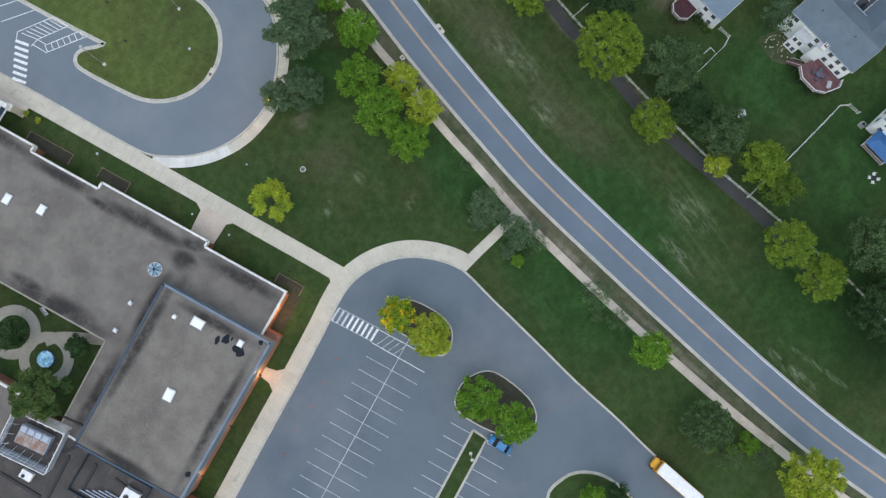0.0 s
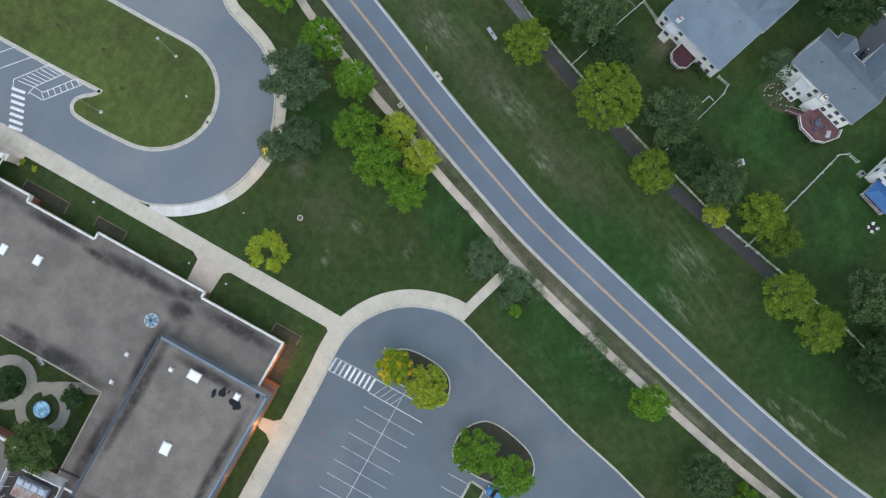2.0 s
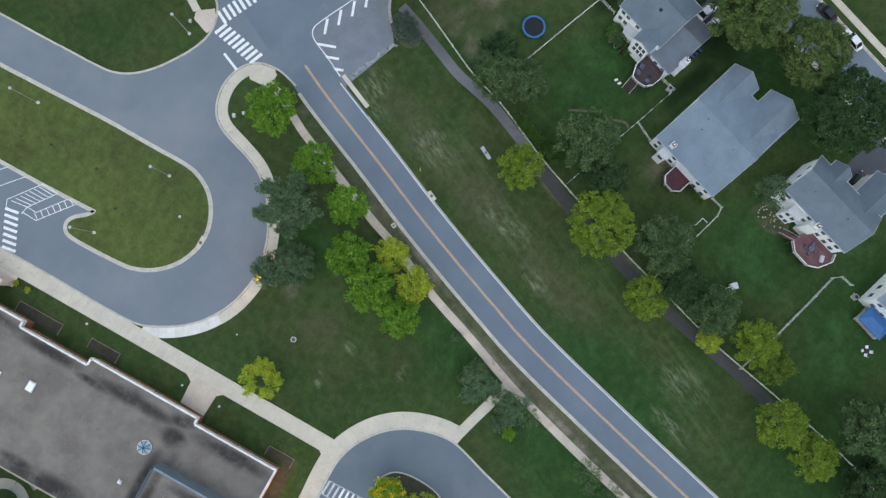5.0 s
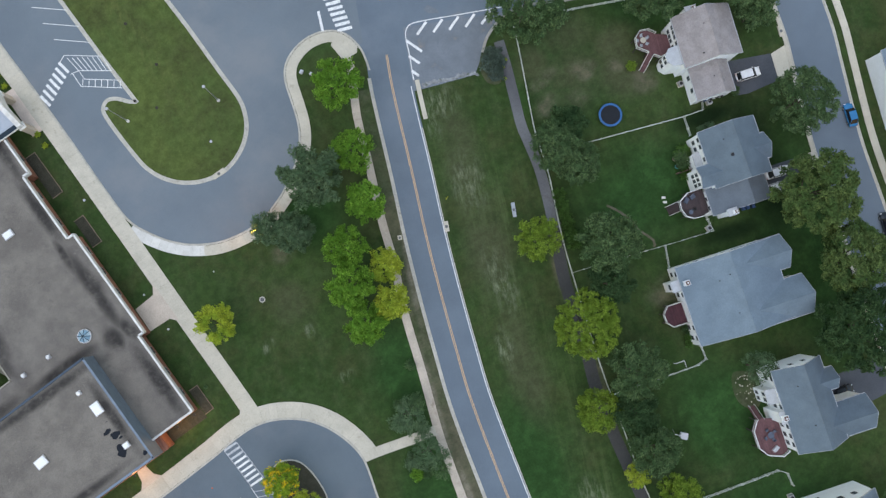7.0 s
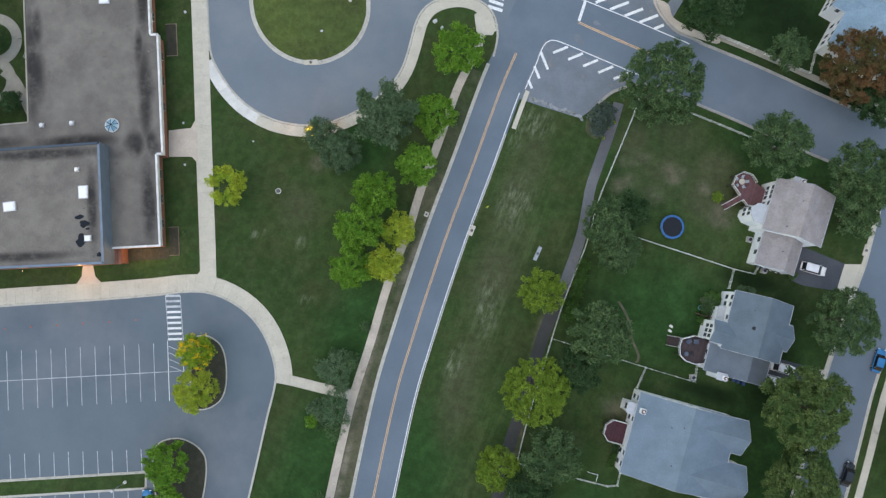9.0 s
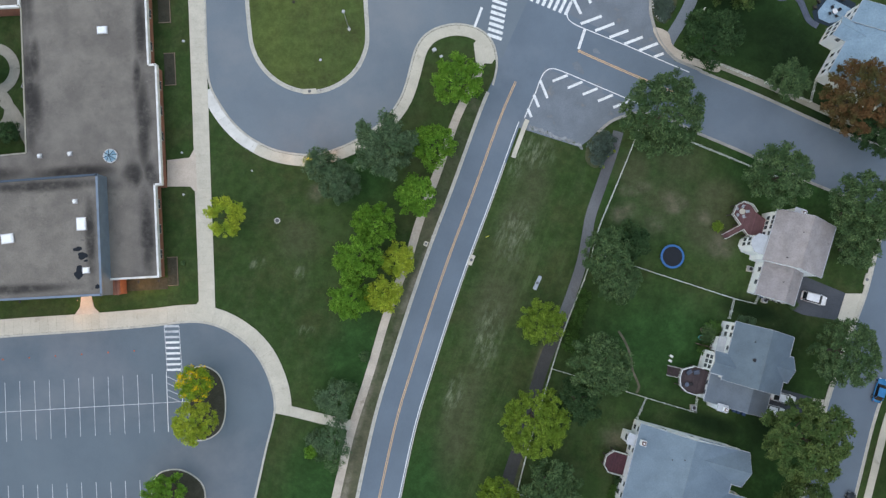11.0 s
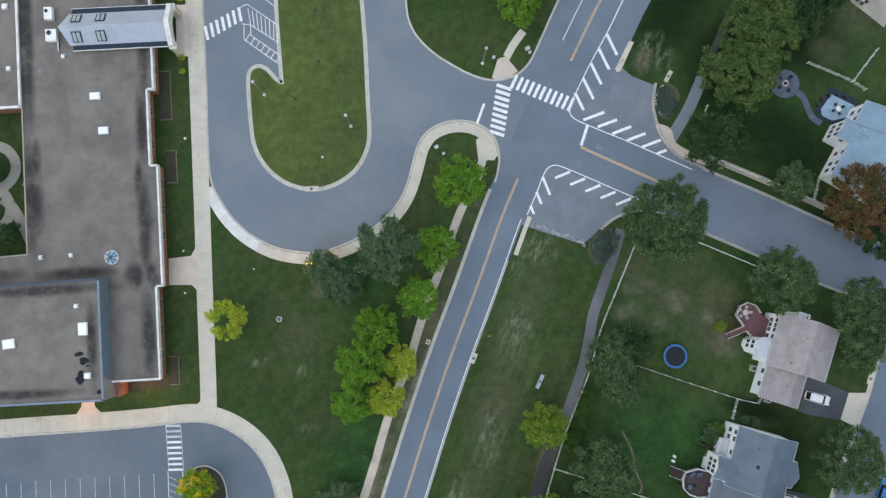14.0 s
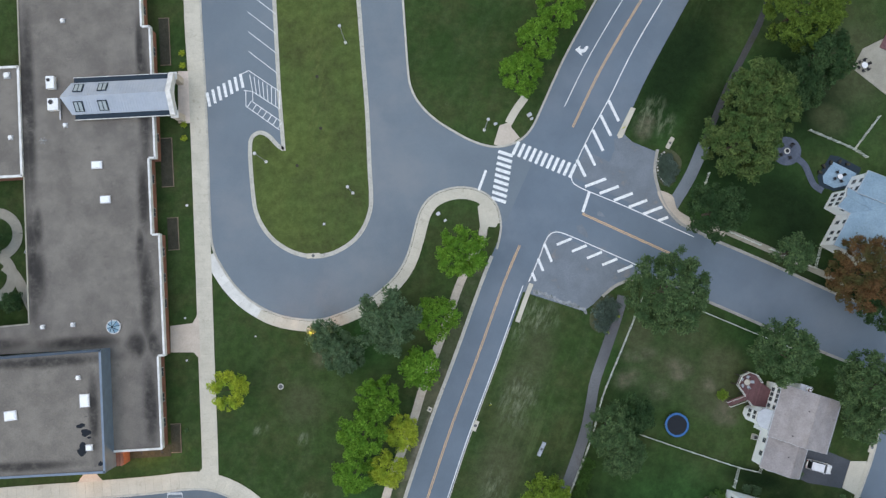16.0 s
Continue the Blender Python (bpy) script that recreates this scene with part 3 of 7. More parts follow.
# ---- asphalt ----
LOOP_EDGE = smooth([(1.0, 150), (1.9, 112.5), (2.5, 98.2), (2.95, 84), (3.15, 71), (3.65, 64.6), (5.4, 60.75), (7.45, 57.6), (10.0, 54.9), (12.75, 53.0), (16.05, 51.45), (20.2, 50.6), (24, 50.5), (27.5, 51.5), (30.5, 52.7), (33.8, 54.6), (37.1, 57.3), (39.2, 59.8), (40.7, 62.8), (41.9, 66.8), (43, 70.4), (44.7, 72.9), (47.2, 74.4), (50.5, 75.1), (53.7, 74.7), (56.3, 73.4), (58, 71.2), (58.65, 68), (58.4, 65.6), (57.7, 63.0)], 5)
LAWN_EDGE = smooth([(78.4, 111), (72, 100), (67.3, 90.4), (65.4, 86.6), (63.3, 84.2), (60.5, 82.9), (57.2, 82.7), (53.4, 83.9), (49.7, 86), (46.5, 88.2), (43.6, 91.2), (41.9, 94.6), (41.4, 98.4), (41.1, 105), (40.8, 111.7), (39.5, 150)], 5)
setting("driveway", draped(LOOP_EDGE[:-10] + [(64, 70), (66, 82)] + LAWN_EDGE[18:], 0.034, 0), M["asphalt"], "smooth grey asphalt bus loop in front of the school", "driveway")
PARK_EDGE = smooth([(-75, 15.4), (-41.9, 16.7), (-31.3, 17.2), (-18.5, 17.7), (-7.5, 18.3), (-2.8, 18.75), (1.4, 18.7), (5.4, 17.4), (9.2, 14.8), (11.9, 11.5), (13.6, 7.6), (14.4, 3.9), (14.3, 0.7), (12.7, -6.4), (10.2, -16.6), (7.7, -26.4), (5.8, -35.8), (3.7, -44.2), (1.1, -56.4), (-3, -75), (-5, -95)], 5)
PARK_EDGE = offset(PARK_EDGE, [0.45 * min(max((y + 4) / 8, 0), 1) for x, y in PARK_EDGE])
setting("parking_lot", draped(PARK_EDGE + [(-75, -95)], 0.034, 0), M["asphalt_lot"], "empty grey asphalt parking lot with worn white lines", "parking lot")
ROAD = resampled(LINE, 2.0)
setting("road", strip(ROAD, -4.02, 4.15, 0.042), M["asphalt_road"], "two-lane grey asphalt road with a yellow centre line", "road")
north = [p for p in ROAD if p[1] > 82]
setting("road_lane", strip([p for p in ROAD if p[1] > 78], 3.9, 7.2, 0.036), M["asphalt_road"], "asphalt turning lane of the road", "road")
setting("road_widening", strip(north, [-9.3 + 0.075 * i if i < 26 else -7.35 for i in range(len(north))], [-3.9] * len(north), 0.038), M["asphalt_road"], "asphalt turning lane and shoulder of the road", "road")
CROSS = resampled(smooth([(66, 73.4), (74.3, 69.4), (82.8, 65.2), (92, 60.6), (107.5, 53.3), (120, 47.3), (131, 43), (150, 37), (190, 26)], 6), 2.0)
setting("cross_street", strip(CROSS, -5.6, 5.7, 0.047), M["asphalt_road"], "grey asphalt side street between lawns", "road")
setting("road_wedge", draped([(61, 55.2), (73.9, 50.7), (75.8, 52.0), (77.8, 53.9), (79.8, 55.2), (82.2, 56.2), (86, 57.3), (84, 66), (68, 73), (60, 60)], 0.03, 4), M["asphalt_pale"], "pale worn asphalt where an old lane ends at the grass", "road")
rng = random.Random(5)
rim = resampled([(64.3, 54.7), (66.4, 54.0), (68.5, 53.1), (70.6, 52.4), (72.6, 51.5), (74.6, 50.4)], 0.35)
rim = [(x + rng.uniform(-0.1, 0.1), y - rng.uniform(0.05, 0.5)) for x, y in rim] + [(x + rng.uniform(-0.1, 0.1), y + rng.uniform(0.1, 0.75)) for x, y in rim[::-1]]
setting("road_wedge_edge", draped(rim, 0.042, 0), M["broken_edge"], "crumbled pale grit along the broken asphalt edge", "gravel")
setting("road_wedge_2", draped([(72.5, 77.5), (77.6, 85.4), (80.4, 85.6), (82, 85.5), (84.5, 83), (88.9, 81), (88.4, 77.6), (88.8, 74.3), (90.1, 70.6), (92.7, 67.2), (90, 62), (74, 70)], 0.03, 4), M["asphalt_pale"], "pale worn asphalt corner beside the side street", "road")
EAST = resampled(smooth([(145, 62), (139.5, 44), (133.9, 28.5), (131.3, 20.2), (128.4, 13.2), (122.9, -0.4), (118.7, -14), (112.5, -33), (106, -55), (98, -85)], 6), 2.0)
setting("east_street", strip(EAST, -4.6, 4.6, 0.052), M["asphalt_road"], "residential street with parked cars", "road")
TRAIL = resampled(smooth([(81.4, 53.4), (79.8, 48.6), (77.5, 42.6), (75.5, 37.4), (74.6, 33.2), (73.1, 27.3), (69.2, 17.4), (65.3, 8.7), (61.2, -4), (58.5, -11.2), (56.4, -19.4), (54.5, -29.1), (52.0, -41.3), (46.6, -57), (41, -72), (33, -100)], 6), 2.0)
setting("foot_path", strip([p for p in TRAIL if p[1] > 16], -0.98, 0.98, 0.028), M["asphalt_old"], "dark narrow asphalt foot path along the fence", "path")
setting("foot_path_south", strip([p for p in TRAIL if -60 < p[1] < 19], -1.15, 1.15, 0.024), M["path_dark"], "dark asphalt foot path under the trees", "path")
TRAIL2 = resampled(smooth([(91.2, 69.9), (92.4, 71.8), (94.5, 75), (96.2, 78.2), (100, 86.5), (103.5, 93.9), (107, 100.3), (110.5, 107), (118, 125)], 6), 2.0)
setting("foot_path_corner", strip([p for p in TRAIL2 if p[1] < 83], -1.1, 1.1, 0.032), M["asphalt_pale"], "pale grey asphalt foot path joining the corner ramp", "path")
setting("foot_path_2", strip([p for p in TRAIL2 if p[1] > 80], -0.6, 0.6, 0.026), M["path_dark"], "dark narrow asphalt foot path under trees", "path")

# ---- kerbs: a gutter pan and a raised step ----


def kerb(name, line, side, label="pale concrete kerb with a gutter", closed=False, pan=0.15, material="kerb"):
    s = 1 if side > 0 else -1
    ob = setting(name, strip(line, 0.0 * s, pan * -s, 0.055, closed=closed), M[material], label, "kerb")
    up = strip(line, 0.0, 0.24 * s, 0.17, closed=closed)
    part("kerb_step", up, M[material], ob)
    return ob


kerb("kerb_1", resampled(LOOP_EDGE, 1.2), -1)
kerb("kerb_2", resampled(LAWN_EDGE, 1.2), -1)
kerb("kerb_3", resampled(PARK_EDGE, 1.2), 1)
west_edge = offset(ROAD, 4.15)
kerb("kerb_4", [p for p in west_edge if -150 < p[1] < 63.0], 1, pan=0.42)
setting("road_corner", draped([(56.4, 73.2), (57.9, 71.2), (58.5, 68), (58.2, 64.5), (57.4, 61.5), (62, 64), (66, 76), (60, 78)], 0.031, 0), M["asphalt_road"], "asphalt at the mouth of the school driveway", "road")
kerb("kerb_5", [p for p in offset(CROSS, 5.7) if p[0] > 96.8], 1, pan=0.3, material="kerb_old")
kerb("kerb_6", [p for p in offset(CROSS, -5.6) if 95 < p[0] < 126], -1, pan=0.3, material="kerb_old")
kerb("kerb_7", resampled(smooth([(89.2, 81.4), (88.5, 77.6), (88.9, 74.3), (90.1, 70.5), (92.7, 67.1), (95, 65.8), (97.6, 64.4)], 6), 1.0), 1, pan=0.3, material="kerb_old")
kerb("kerb_8", resampled(smooth([(77.6, 53.4), (79.8, 55.2), (82.2, 56.2), (86, 56.9), (90.5, 55.6), (95.5, 52.8)], 6), 1.0), -1, pan=0.3, material="kerb_old")
kerb("kerb_9", [p for p in offset(EAST, 4.6) if p[1] < 60], 1, pan=0.3)
west_kerb = [p for p in offset(EAST, -4.6) if p[1] < 32]
kerb("kerb_10", west_kerb, -1, pan=0.15)
setting("kerb_back", strip(west_kerb, -0.85, -0.26, 0.155), M["concrete"], "pale concrete strip behind the street kerb", "kerb")
edge = [p for p in offset(ROAD, -4.62) if 47.6 < p[1] < 56.9]
setting("kerb_nose_1", strip(edge, -0.75, 0.1, 0.16), M["concrete"], "pale concrete kerb end beside the grass", "kerb")
setting("kerb_nose_2", draped([(81.5, 84.4), (81.8, 83.8), (82.5, 83.9), (85.3, 89.5), (84.4, 89.8), (82.1, 85.5)], 0.16, 0), M["concrete"], "pale concrete kerb end beside the grass", "kerb")

# ---- islands ----
ISLAND = [(14.0, 150), (16.2, 112.2), (16.8, 94.6), (17.5, 82.8)] + smooth([(17.5, 82.8), (16, 83.9), (14.5, 85.6), (12.9, 86.3), (11.5, 85.5), (11.1, 83.6), (11.2, 79.4), (11.5, 75.1), (12.0, 71.4), (13.4, 68.2), (15.7, 65.5), (18.9, 63.5), (22.8, 62.6), (26.4, 63.2), (29.7, 65), (32, 67.5), (33.4, 70.8), (33.7, 74), (33.5, 80), (33.3, 89.8), (32.7, 100.8), (32.1, 111.9), (30, 150)], 4)[1:]
kerb("kerb_island", ISLAND, 1, closed=True, pan=0.55)
setting("island_lawn", draped(ISLAND, 0.15, 0), M["lawn"], "olive green mown lawn of the driveway island", "lawn")


def planting_island(name, pts, material, label):
    ring = smooth(pts, 5, True)
    kerb("kerb_" + name, ring, 1, closed=True, pan=0.3)
    setting(name, draped(ring, 0.15, 0), material, label, "planting bed")


planting_island("parking_island_1", [(-0.4, 10.0), (-0.8, 7), (-0.9, 2), (-0.9, -1.6), (0.4, -2.7), (2.6, -2.4), (4.6, -0.9), (5.5, 1.8), (5.5, 6), (4.6, 9), (2.6, 10.6), (0.8, 10.8)][::-1], M["mulch"], "small kerbed island with bare dark mulch under trees")
planting_island("parking_island_2", [(-6.5, -8.7), (-7.8, -10.3), (-8.1, -13.2), (-7.9, -16.6), (-7.0, -20.6), (-5.4, -22.8), (-3.5, -23.4), (-1.4, -22.8), (0.3, -20.8), (1.2, -17.6), (1.6, -13.7), (1.1, -11.1), (-1.0, -9.1), (-3.6, -8.2)][::-1], M["mulch"], "kerbed island with dark mulch under two trees")
planting_island("parking_island_3", [(-13, -32.1), (-8.3, -33), (-5.6, -35.7), (-4.4, -39.7), (-5.2, -45), (-8, -48), (-14, -48), (-15.5, -38)][::-1], M["grass"], "kerbed grass island with shrubs")
MEDIAN = [(-9.4, -14.15), (-9.6, -17.2), (-75, -19.2), (-75, -16.2)]
kerb("kerb_median", resampled(MEDIAN + MEDIAN[:1], 3)[:-1], -1, closed=True, pan=0.2)
setting("median_lawn", draped(MEDIAN, 0.15, 0), M["grass"], "narrow green grass strip between parking rows", "lawn")

# ---- pavements ----
mid = resampled(smooth([(-0.1, 150), (0.1, 112.5), (0.8, 96), (1.15, 84), (1.5, 69), (1.75, 58), (2.0, 44), (2.35, 29), (2.45, 21.2)], 6), 1.5)
paved("pavement_1", mid, -1.42, 1.62, 0.12, 1.6, M["concrete"], "long pale concrete walk in front of the school")
n_edge = [p for p in PARK_EDGE if -75 <= p[0] <= 2.0 and p[1] > 10]
paved("pavement_2", resampled(n_edge, 1.5)[1:], 0.26, 3.3, 0.118, 1.6, M["concrete"], "wide pale concrete walk beside the parking lot")
curve = [p for p in PARK_EDGE if p[1] > 2.4 and p[0] > 0.5]
paved("pavement_3", curve, 0.26, 3.2, 0.126, 1.4, M["concrete"], "curved concrete walk round the end of the parking lot")
setting("pavement_corner", prismed([(0.3, 22.3), (1.0, 23.1), (1.1, 24.2), (2.5, 24.2), (2.6, 21.2), (4.0, 21.2), (3.4, 19.2), (0.0, 19.5)], -0.1, 0.132), M["concrete"], "pale concrete junction of three walks", "pavement")
loop_s = [p for p in LOOP_EDGE if p[1] < 66.5 and p[0] < 43.5 and p[0] > 3.4]
paved("pavement_4", [p for p in loop_s if 3.7 < p[0] < 13.4], -2.2, -0.26, 0.112, 1.5, M["concrete_new"], "new nearly white concrete walk round the bus loop")
paved("pavement_5", [p for p in loop_s if p[0] >= 12.2], -2.25, -0.3, 0.124, 1.5, M["concrete"], "curved pale concrete walk round the bus loop")
nose = [p for p in LOOP_EDGE if p[0] > 41.3 and p[1] > 64 and not (p[0] > 57 and p[1] < 67.6)]
paved("pavement_6", nose, -2.3, -0.3, 0.128, 1.4, M["concrete"], "curved concrete walk round the corner by the crossing")
setting("pavement_ramp_1", prismed([(54.2, 71.2), (56.2, 72.9), (57.7, 71.2), (58.3, 68.3), (57.6, 67.2), (56.2, 67.3), (55.5, 65.9), (54.6, 66.9), (54.4, 69.2)], -0.1, 0.12), M["concrete"], "concrete kerb ramp at the crossing", "pavement")
setting("pavement_ramp_2", prismed([(57.64, 83.18), (58.83, 86.77), (60.04, 87.18), (61.14, 87.48), (61.11, 86.39), (62.68, 84.38), (61.35, 83.42), (59.36, 82.6)], -0.1, 0.12), M["concrete_pink"], "pinkish concrete kerb ramp at the crossing", "pavement")
paved("pavement_7", smooth([(60.6, 87.2), (62, 89.6), (64, 92.2)], 5), -0.75, 0.75, 0.125, 1.2, M["concrete"], "short concrete walk leading to the crossing")
ROADSIDE = smooth([(55.2, 67), (54.6, 64.6), (50.6, 57), (47.2, 48), (43.0, 37.3), (40.6, 30.1), (36.6, 20.3), (33.0, 9.2), (29.3, -1.5), (27.2, -9.4), (24.9, -18.7), (22.4, -29.6), (20.2, -40.6), (17.8, -53.1), (16.1, -64.7), (14.6, -77.3), (13, -100), (12, -140)], 6)
paved("pavement_8", ROADSIDE, -0.78, 0.78, 0.1, 1.5, M["concrete_worn"], "narrow worn concrete walk beside the road")
near = resampled([p for p in ROADSIDE if -120 < p[1] < 62], 3.0)
bm = bmesh.new()
right = []
for x, y in near:
    k = min(range(len(west_edge)), key=lambda i: (west_edge[i][0] - x) ** 2 + (west_edge[i][1] - y) ** 2)
    d = Vector((west_edge[k][0] - x, west_edge[k][1] - y))
    v = Vector((x, y)) + d * (1 - 0.2 / d.length)
    right.append((v.x, v.y))
ribbon(bm, near, right, 0.03)
setting("worn_verge", bm, M["verge"], "worn strip of thin grass and bare brown soil beside the road", "grass")
paved("pavement_9", smooth([(14.9, 2.75), (18.2, 2.0), (24, 0.4), (29.0, -0.9)], 5), -0.95, 0.95, 0.115, 1.4, M["concrete"], "short concrete walk from parking lot to road")
setting("pavement_10", prismed([(-4.6, 45.0), (-0.3, 44.9), (0.7, 43.8), (1.0, 44), (0.8, 51), (0.4, 51.8), (-0.4, 50.4), (-4.6, 50.0)], -0.1, 0.125), M["concrete_pink"], "pinkish concrete entrance walk of the school", "pavement")
setting("pavement_entrance", prismed([(-2.6, 98.6), (-0.6, 98.6), (-0.4, 88.6), (-2.6, 88.6)], -0.1, 0.122), M["paving_pink"], "pinkish paved forecourt under the entrance gable", "pavement")
setting("pavement_11", prismed([(-20.9, 25), (-19.1, 25), (-18.6, 22.6), (-17.5, 21.4), (-22.2, 21.2), (-21.2, 22.6)], -0.1, 0.135), M["concrete_pink"], "pinkish concrete entrance walk of the school", "pavement")
paved("pavement_12", [p for p in offset(CROSS, 8.1) if p[0] > 98], -0.6, 0.6, 0.1, 1.5, M["court"], "pale concrete walk beside the side street")
setting("pavement_13", draped(smooth([(88.9, 73.4), (89.4, 71.3), (90.8, 69.2), (93.2, 67.0), (96.4, 65.5), (100.3, 64.1), (100.7, 65.2), (97, 66.7), (94.2, 68.3), (92.3, 69.8), (91.5, 72.4)], 4, True), 0.11, 3), M["concrete_worn"], "concrete kerb ramp at the street corner", "pavement")
paved("pavement_14", [p for p in offset(EAST, 6.9) if -70 < p[1] < 45], -0.7, 0.7, 0.09, 1.5, M["concrete"], "pale concrete walk along the residential street")
for k, pts in enumerate(([(114.2, 25.2), (116.6, 24.2), (122.9, 21.4), (121.0, 16.4), (114.6, 17.6), (112.4, 18.6)], [(106.2, 5.0), (115.5, 2.2), (115.2, -1.6), (105.0, 0.4)], [(94, -34.5), (107, -37), (105.5, -43.5), (92.5, -42)])):
    setting("driveway_%d" % (k + 2), draped(pts, 0.03, 4), M["drive"], "dark asphalt house driveway", "driveway")
setting("driveway_apron_1", draped([(122.7, 21.4), (126.3, 21.3), (123.6, 15.0), (120.9, 16.5)], 0.1, 3), M["concrete"], "pale concrete apron of a driveway", "driveway")
setting("driveway_apron_2", draped([(115.3, 2.1), (118.2, 1.6), (116.8, -2.2), (114.6, -1.8)], 0.06, 3), M["concrete"], "pale concrete apron of a driveway", "driveway")

# ---- markings ----
TOP = 0.058


def bar(bm, p, q, w, z=TOP):
    p, q = Vector(p), Vector(q)
    n = Vector((-(q - p).y, (q - p).x)).normalized() * w / 2
    c = [p + n, p - n, q - n, q + n]
    lo = [bm.verts.new((v.x, v.y, zg(v.x, v.y) + z - 0.012)) for v in c]
    hi = [bm.verts.new((v.x, v.y, zg(v.x, v.y) + z)) for v in c]
    bm.faces.new(hi)
    for i in range(4):
        bm.faces.new((lo[i], lo[(i + 1) % 4], hi[(i + 1) % 4], hi[i]))


def barred(p, q, w, z=TOP):
    bm = bmesh.new()
    bar(bm, p, q, w, z)
    return bm


def marking(name, label):
    return thing(name, label, "road marking", kind="structure")


yl = marking("centre_line", "faded yellow double centre line of the road")
for lo, hi in ((-150, 63.9), (85.6, 180)):
    line = [p for p in resampled(LINE, 1.0) if lo < p[1] < hi]
    for a in (-0.2, 0.07):
        part("line", strip(line, a, a + 0.13, TOP, 0.012), M["paint_yellow"], yl)
for a in (-0.215, 0.065):
    part("line", strip(resampled(smooth([(74.3, 69.4), (82.8, 65.2), (92, 60.6)], 8), 1), a, a + 0.15, TOP + 0.006, 0.012), M["paint_yellow"], yl)
ed = marking("edge_line", "white edge line of the road")
part("line", strip([p for p in resampled(LINE, 1.0) if p[1] < 58.0], -3.68, -3.52, TOP, 0.012), M["paint_white"], ed)
part("line", strip([p for p in resampled(LINE, 1.0) if 88 < p[1] < 180], 3.05, 3.2, TOP, 0.012), M["paint_white"], ed)
part("line", strip(resampled(smooth([(72.6, 77.4), (73.5, 79.4), (76.8, 85.7), (80.3, 91.7), (85.2, 100.9), (91.3, 110.7), (111, 141)], 6), 1), -0.09, 0.09, TOP, 0.012), M["paint_white"], ed)
part("line", strip(resampled(smooth([(63.6, 56.6), (65.8, 61.3), (66.8, 63.8), (67.8, 65.4), (69.3, 66.0), (71.9, 65.1), (77.3, 62.6), (86.2, 58.3)], 8), 0.6), -0.09, 0.09, TOP + 0.004, 0.012), M["paint_white"], ed)
part("line", strip(resampled(smooth([(73.3, 78.9), (72.5, 77.2), (72.6, 75.6), (74.1, 74.4), (77.4, 72.9), (84, 69.9), (95.2, 64.3)], 8), 0.6), -0.09, 0.09, TOP + 0.004, 0.012), M["paint_white"], ed)
setting("gutter_strip", strip([p for p in resampled(LINE, 1.5) if p[1] < 50], -4.02, -3.84, TOP + 0.004, 0.03), M["kerb"], "thin pale concrete edge strip of the road", "kerb")
hs = marking("hatching", "white diagonal hatching bars at the junction")
for i in range(5):
    x, y = 72.1 + 2.85 * i, 64.65 - 1.37 * i
    part("bar", barred((x, y), (x - 2.9, y - 1.1), 0.5, TOP + 0.008), M["paint_white"], hs)
for p, q in (((66.8, 63.8), (68.1, 60.3)), ((65.5, 61.0), (66.4, 58.6)), ((64.3, 58.3), (64.9, 56.7))):
    part("bar", barred(p, q, 0.5, TOP + 0.008), M["paint_white"], hs)
for i, k in enumerate((1.1, 1.0, 0.97, 0.95, 0.97, 0.5)):
    x, y = 75.0 + 2.74 * i, 74.6 - 1.4 * i
    part("bar", barred((x, y), (x + 3.75 * k, y + 1.3 * k), 0.55, TOP + 0.008), M["paint_white"], hs)
for i in range(5):
    x, y = 73.6 + 1.63 * i, 79.9 + 2.83 * i
    k = 0.82 if i == 0 else 1
    part("bar", barred((x, y), (x + 1.85 * k, y - 4.1 * k), 0.55, TOP + 0.008), M["paint_white"], hs)
st = marking("stop_line", "white stop lines at the junction")
part("bar", barred((75.8, 73.6), (74.4, 69.7), 0.55, TOP + 0.008), M["paint_white"], st)
part("bar", barred((56.0, 78.2), (54.5, 74.4), 0.5), M["paint_white"], st)
cw = marking("crosswalk", "white ladder crosswalk over the school driveway")
for i in range(9):
    u = i / 8
    a = Vector((58.5, 81.8)).lerp(Vector((56.9, 72.9)), u)
    part("bar", barred(a, a + Vector((2.75, -0.98)), 0.62), M["paint_white"], cw)
cw = marking("crosswalk", "white ladder crosswalk over the main road")
for i in range(11):
    u = i / 10
    a = Vector((62.5, 83.6)).lerp(Vector((73.3, 78.9)), u)
    part("bar", barred(a, a + Vector((-1.25, -2.5)), 0.6), M["paint_white"], cw)
cw = marking("crosswalk", "worn white ladder crosswalk in the parking lot")
for i in range(9):
    y = 18.6 - i * 1.02
    part("bar", barred((-5.5 + 0.04 * i, y), (-2.85 + 0.04 * i, y), 0.42), M["paint_white" if i > 2 else "paint_worn"], cw)
for x in (-5.55, -2.8):
    part("line", barred((x, 18.6), (x + 0.5, 10.2), 0.12), M["paint_worn"], cw)
cw = marking("crosswalk", "white ladder crosswalk over the bus loop")
for i in range(7):
    a = Vector((2.9, 94.4)).lerp(Vector((9.3, 97.9)), i / 6)
    part("bar", barred(a, a + Vector((0.5, -2.7)), 0.55), M["paint_white"], cw)
pl = marking("parking_lines", "worn white parking stall lines")
for i in range(-9, 11):
    x = -35.25 + 2.735 * i
    if x > -72:
        part("line", barred((x, 9.0 + 0.026 * (x + 35.2)), (x + 0.3, -2.0 + 0.035 * (x + 35.2)), 0.1), M["paint_worn"], pl)
part("line", barred((-72, 2.4), (-0.7, 4.5), 0.13), M["paint_worn"], pl)
part("line", barred((-5.25, 10.2), (-5.0, -1.1), 0.12), M["paint_white"], pl)
part("line", barred((-2.5, 10.2), (-2.2, 2.2), 0.12), M["paint_white"], pl)
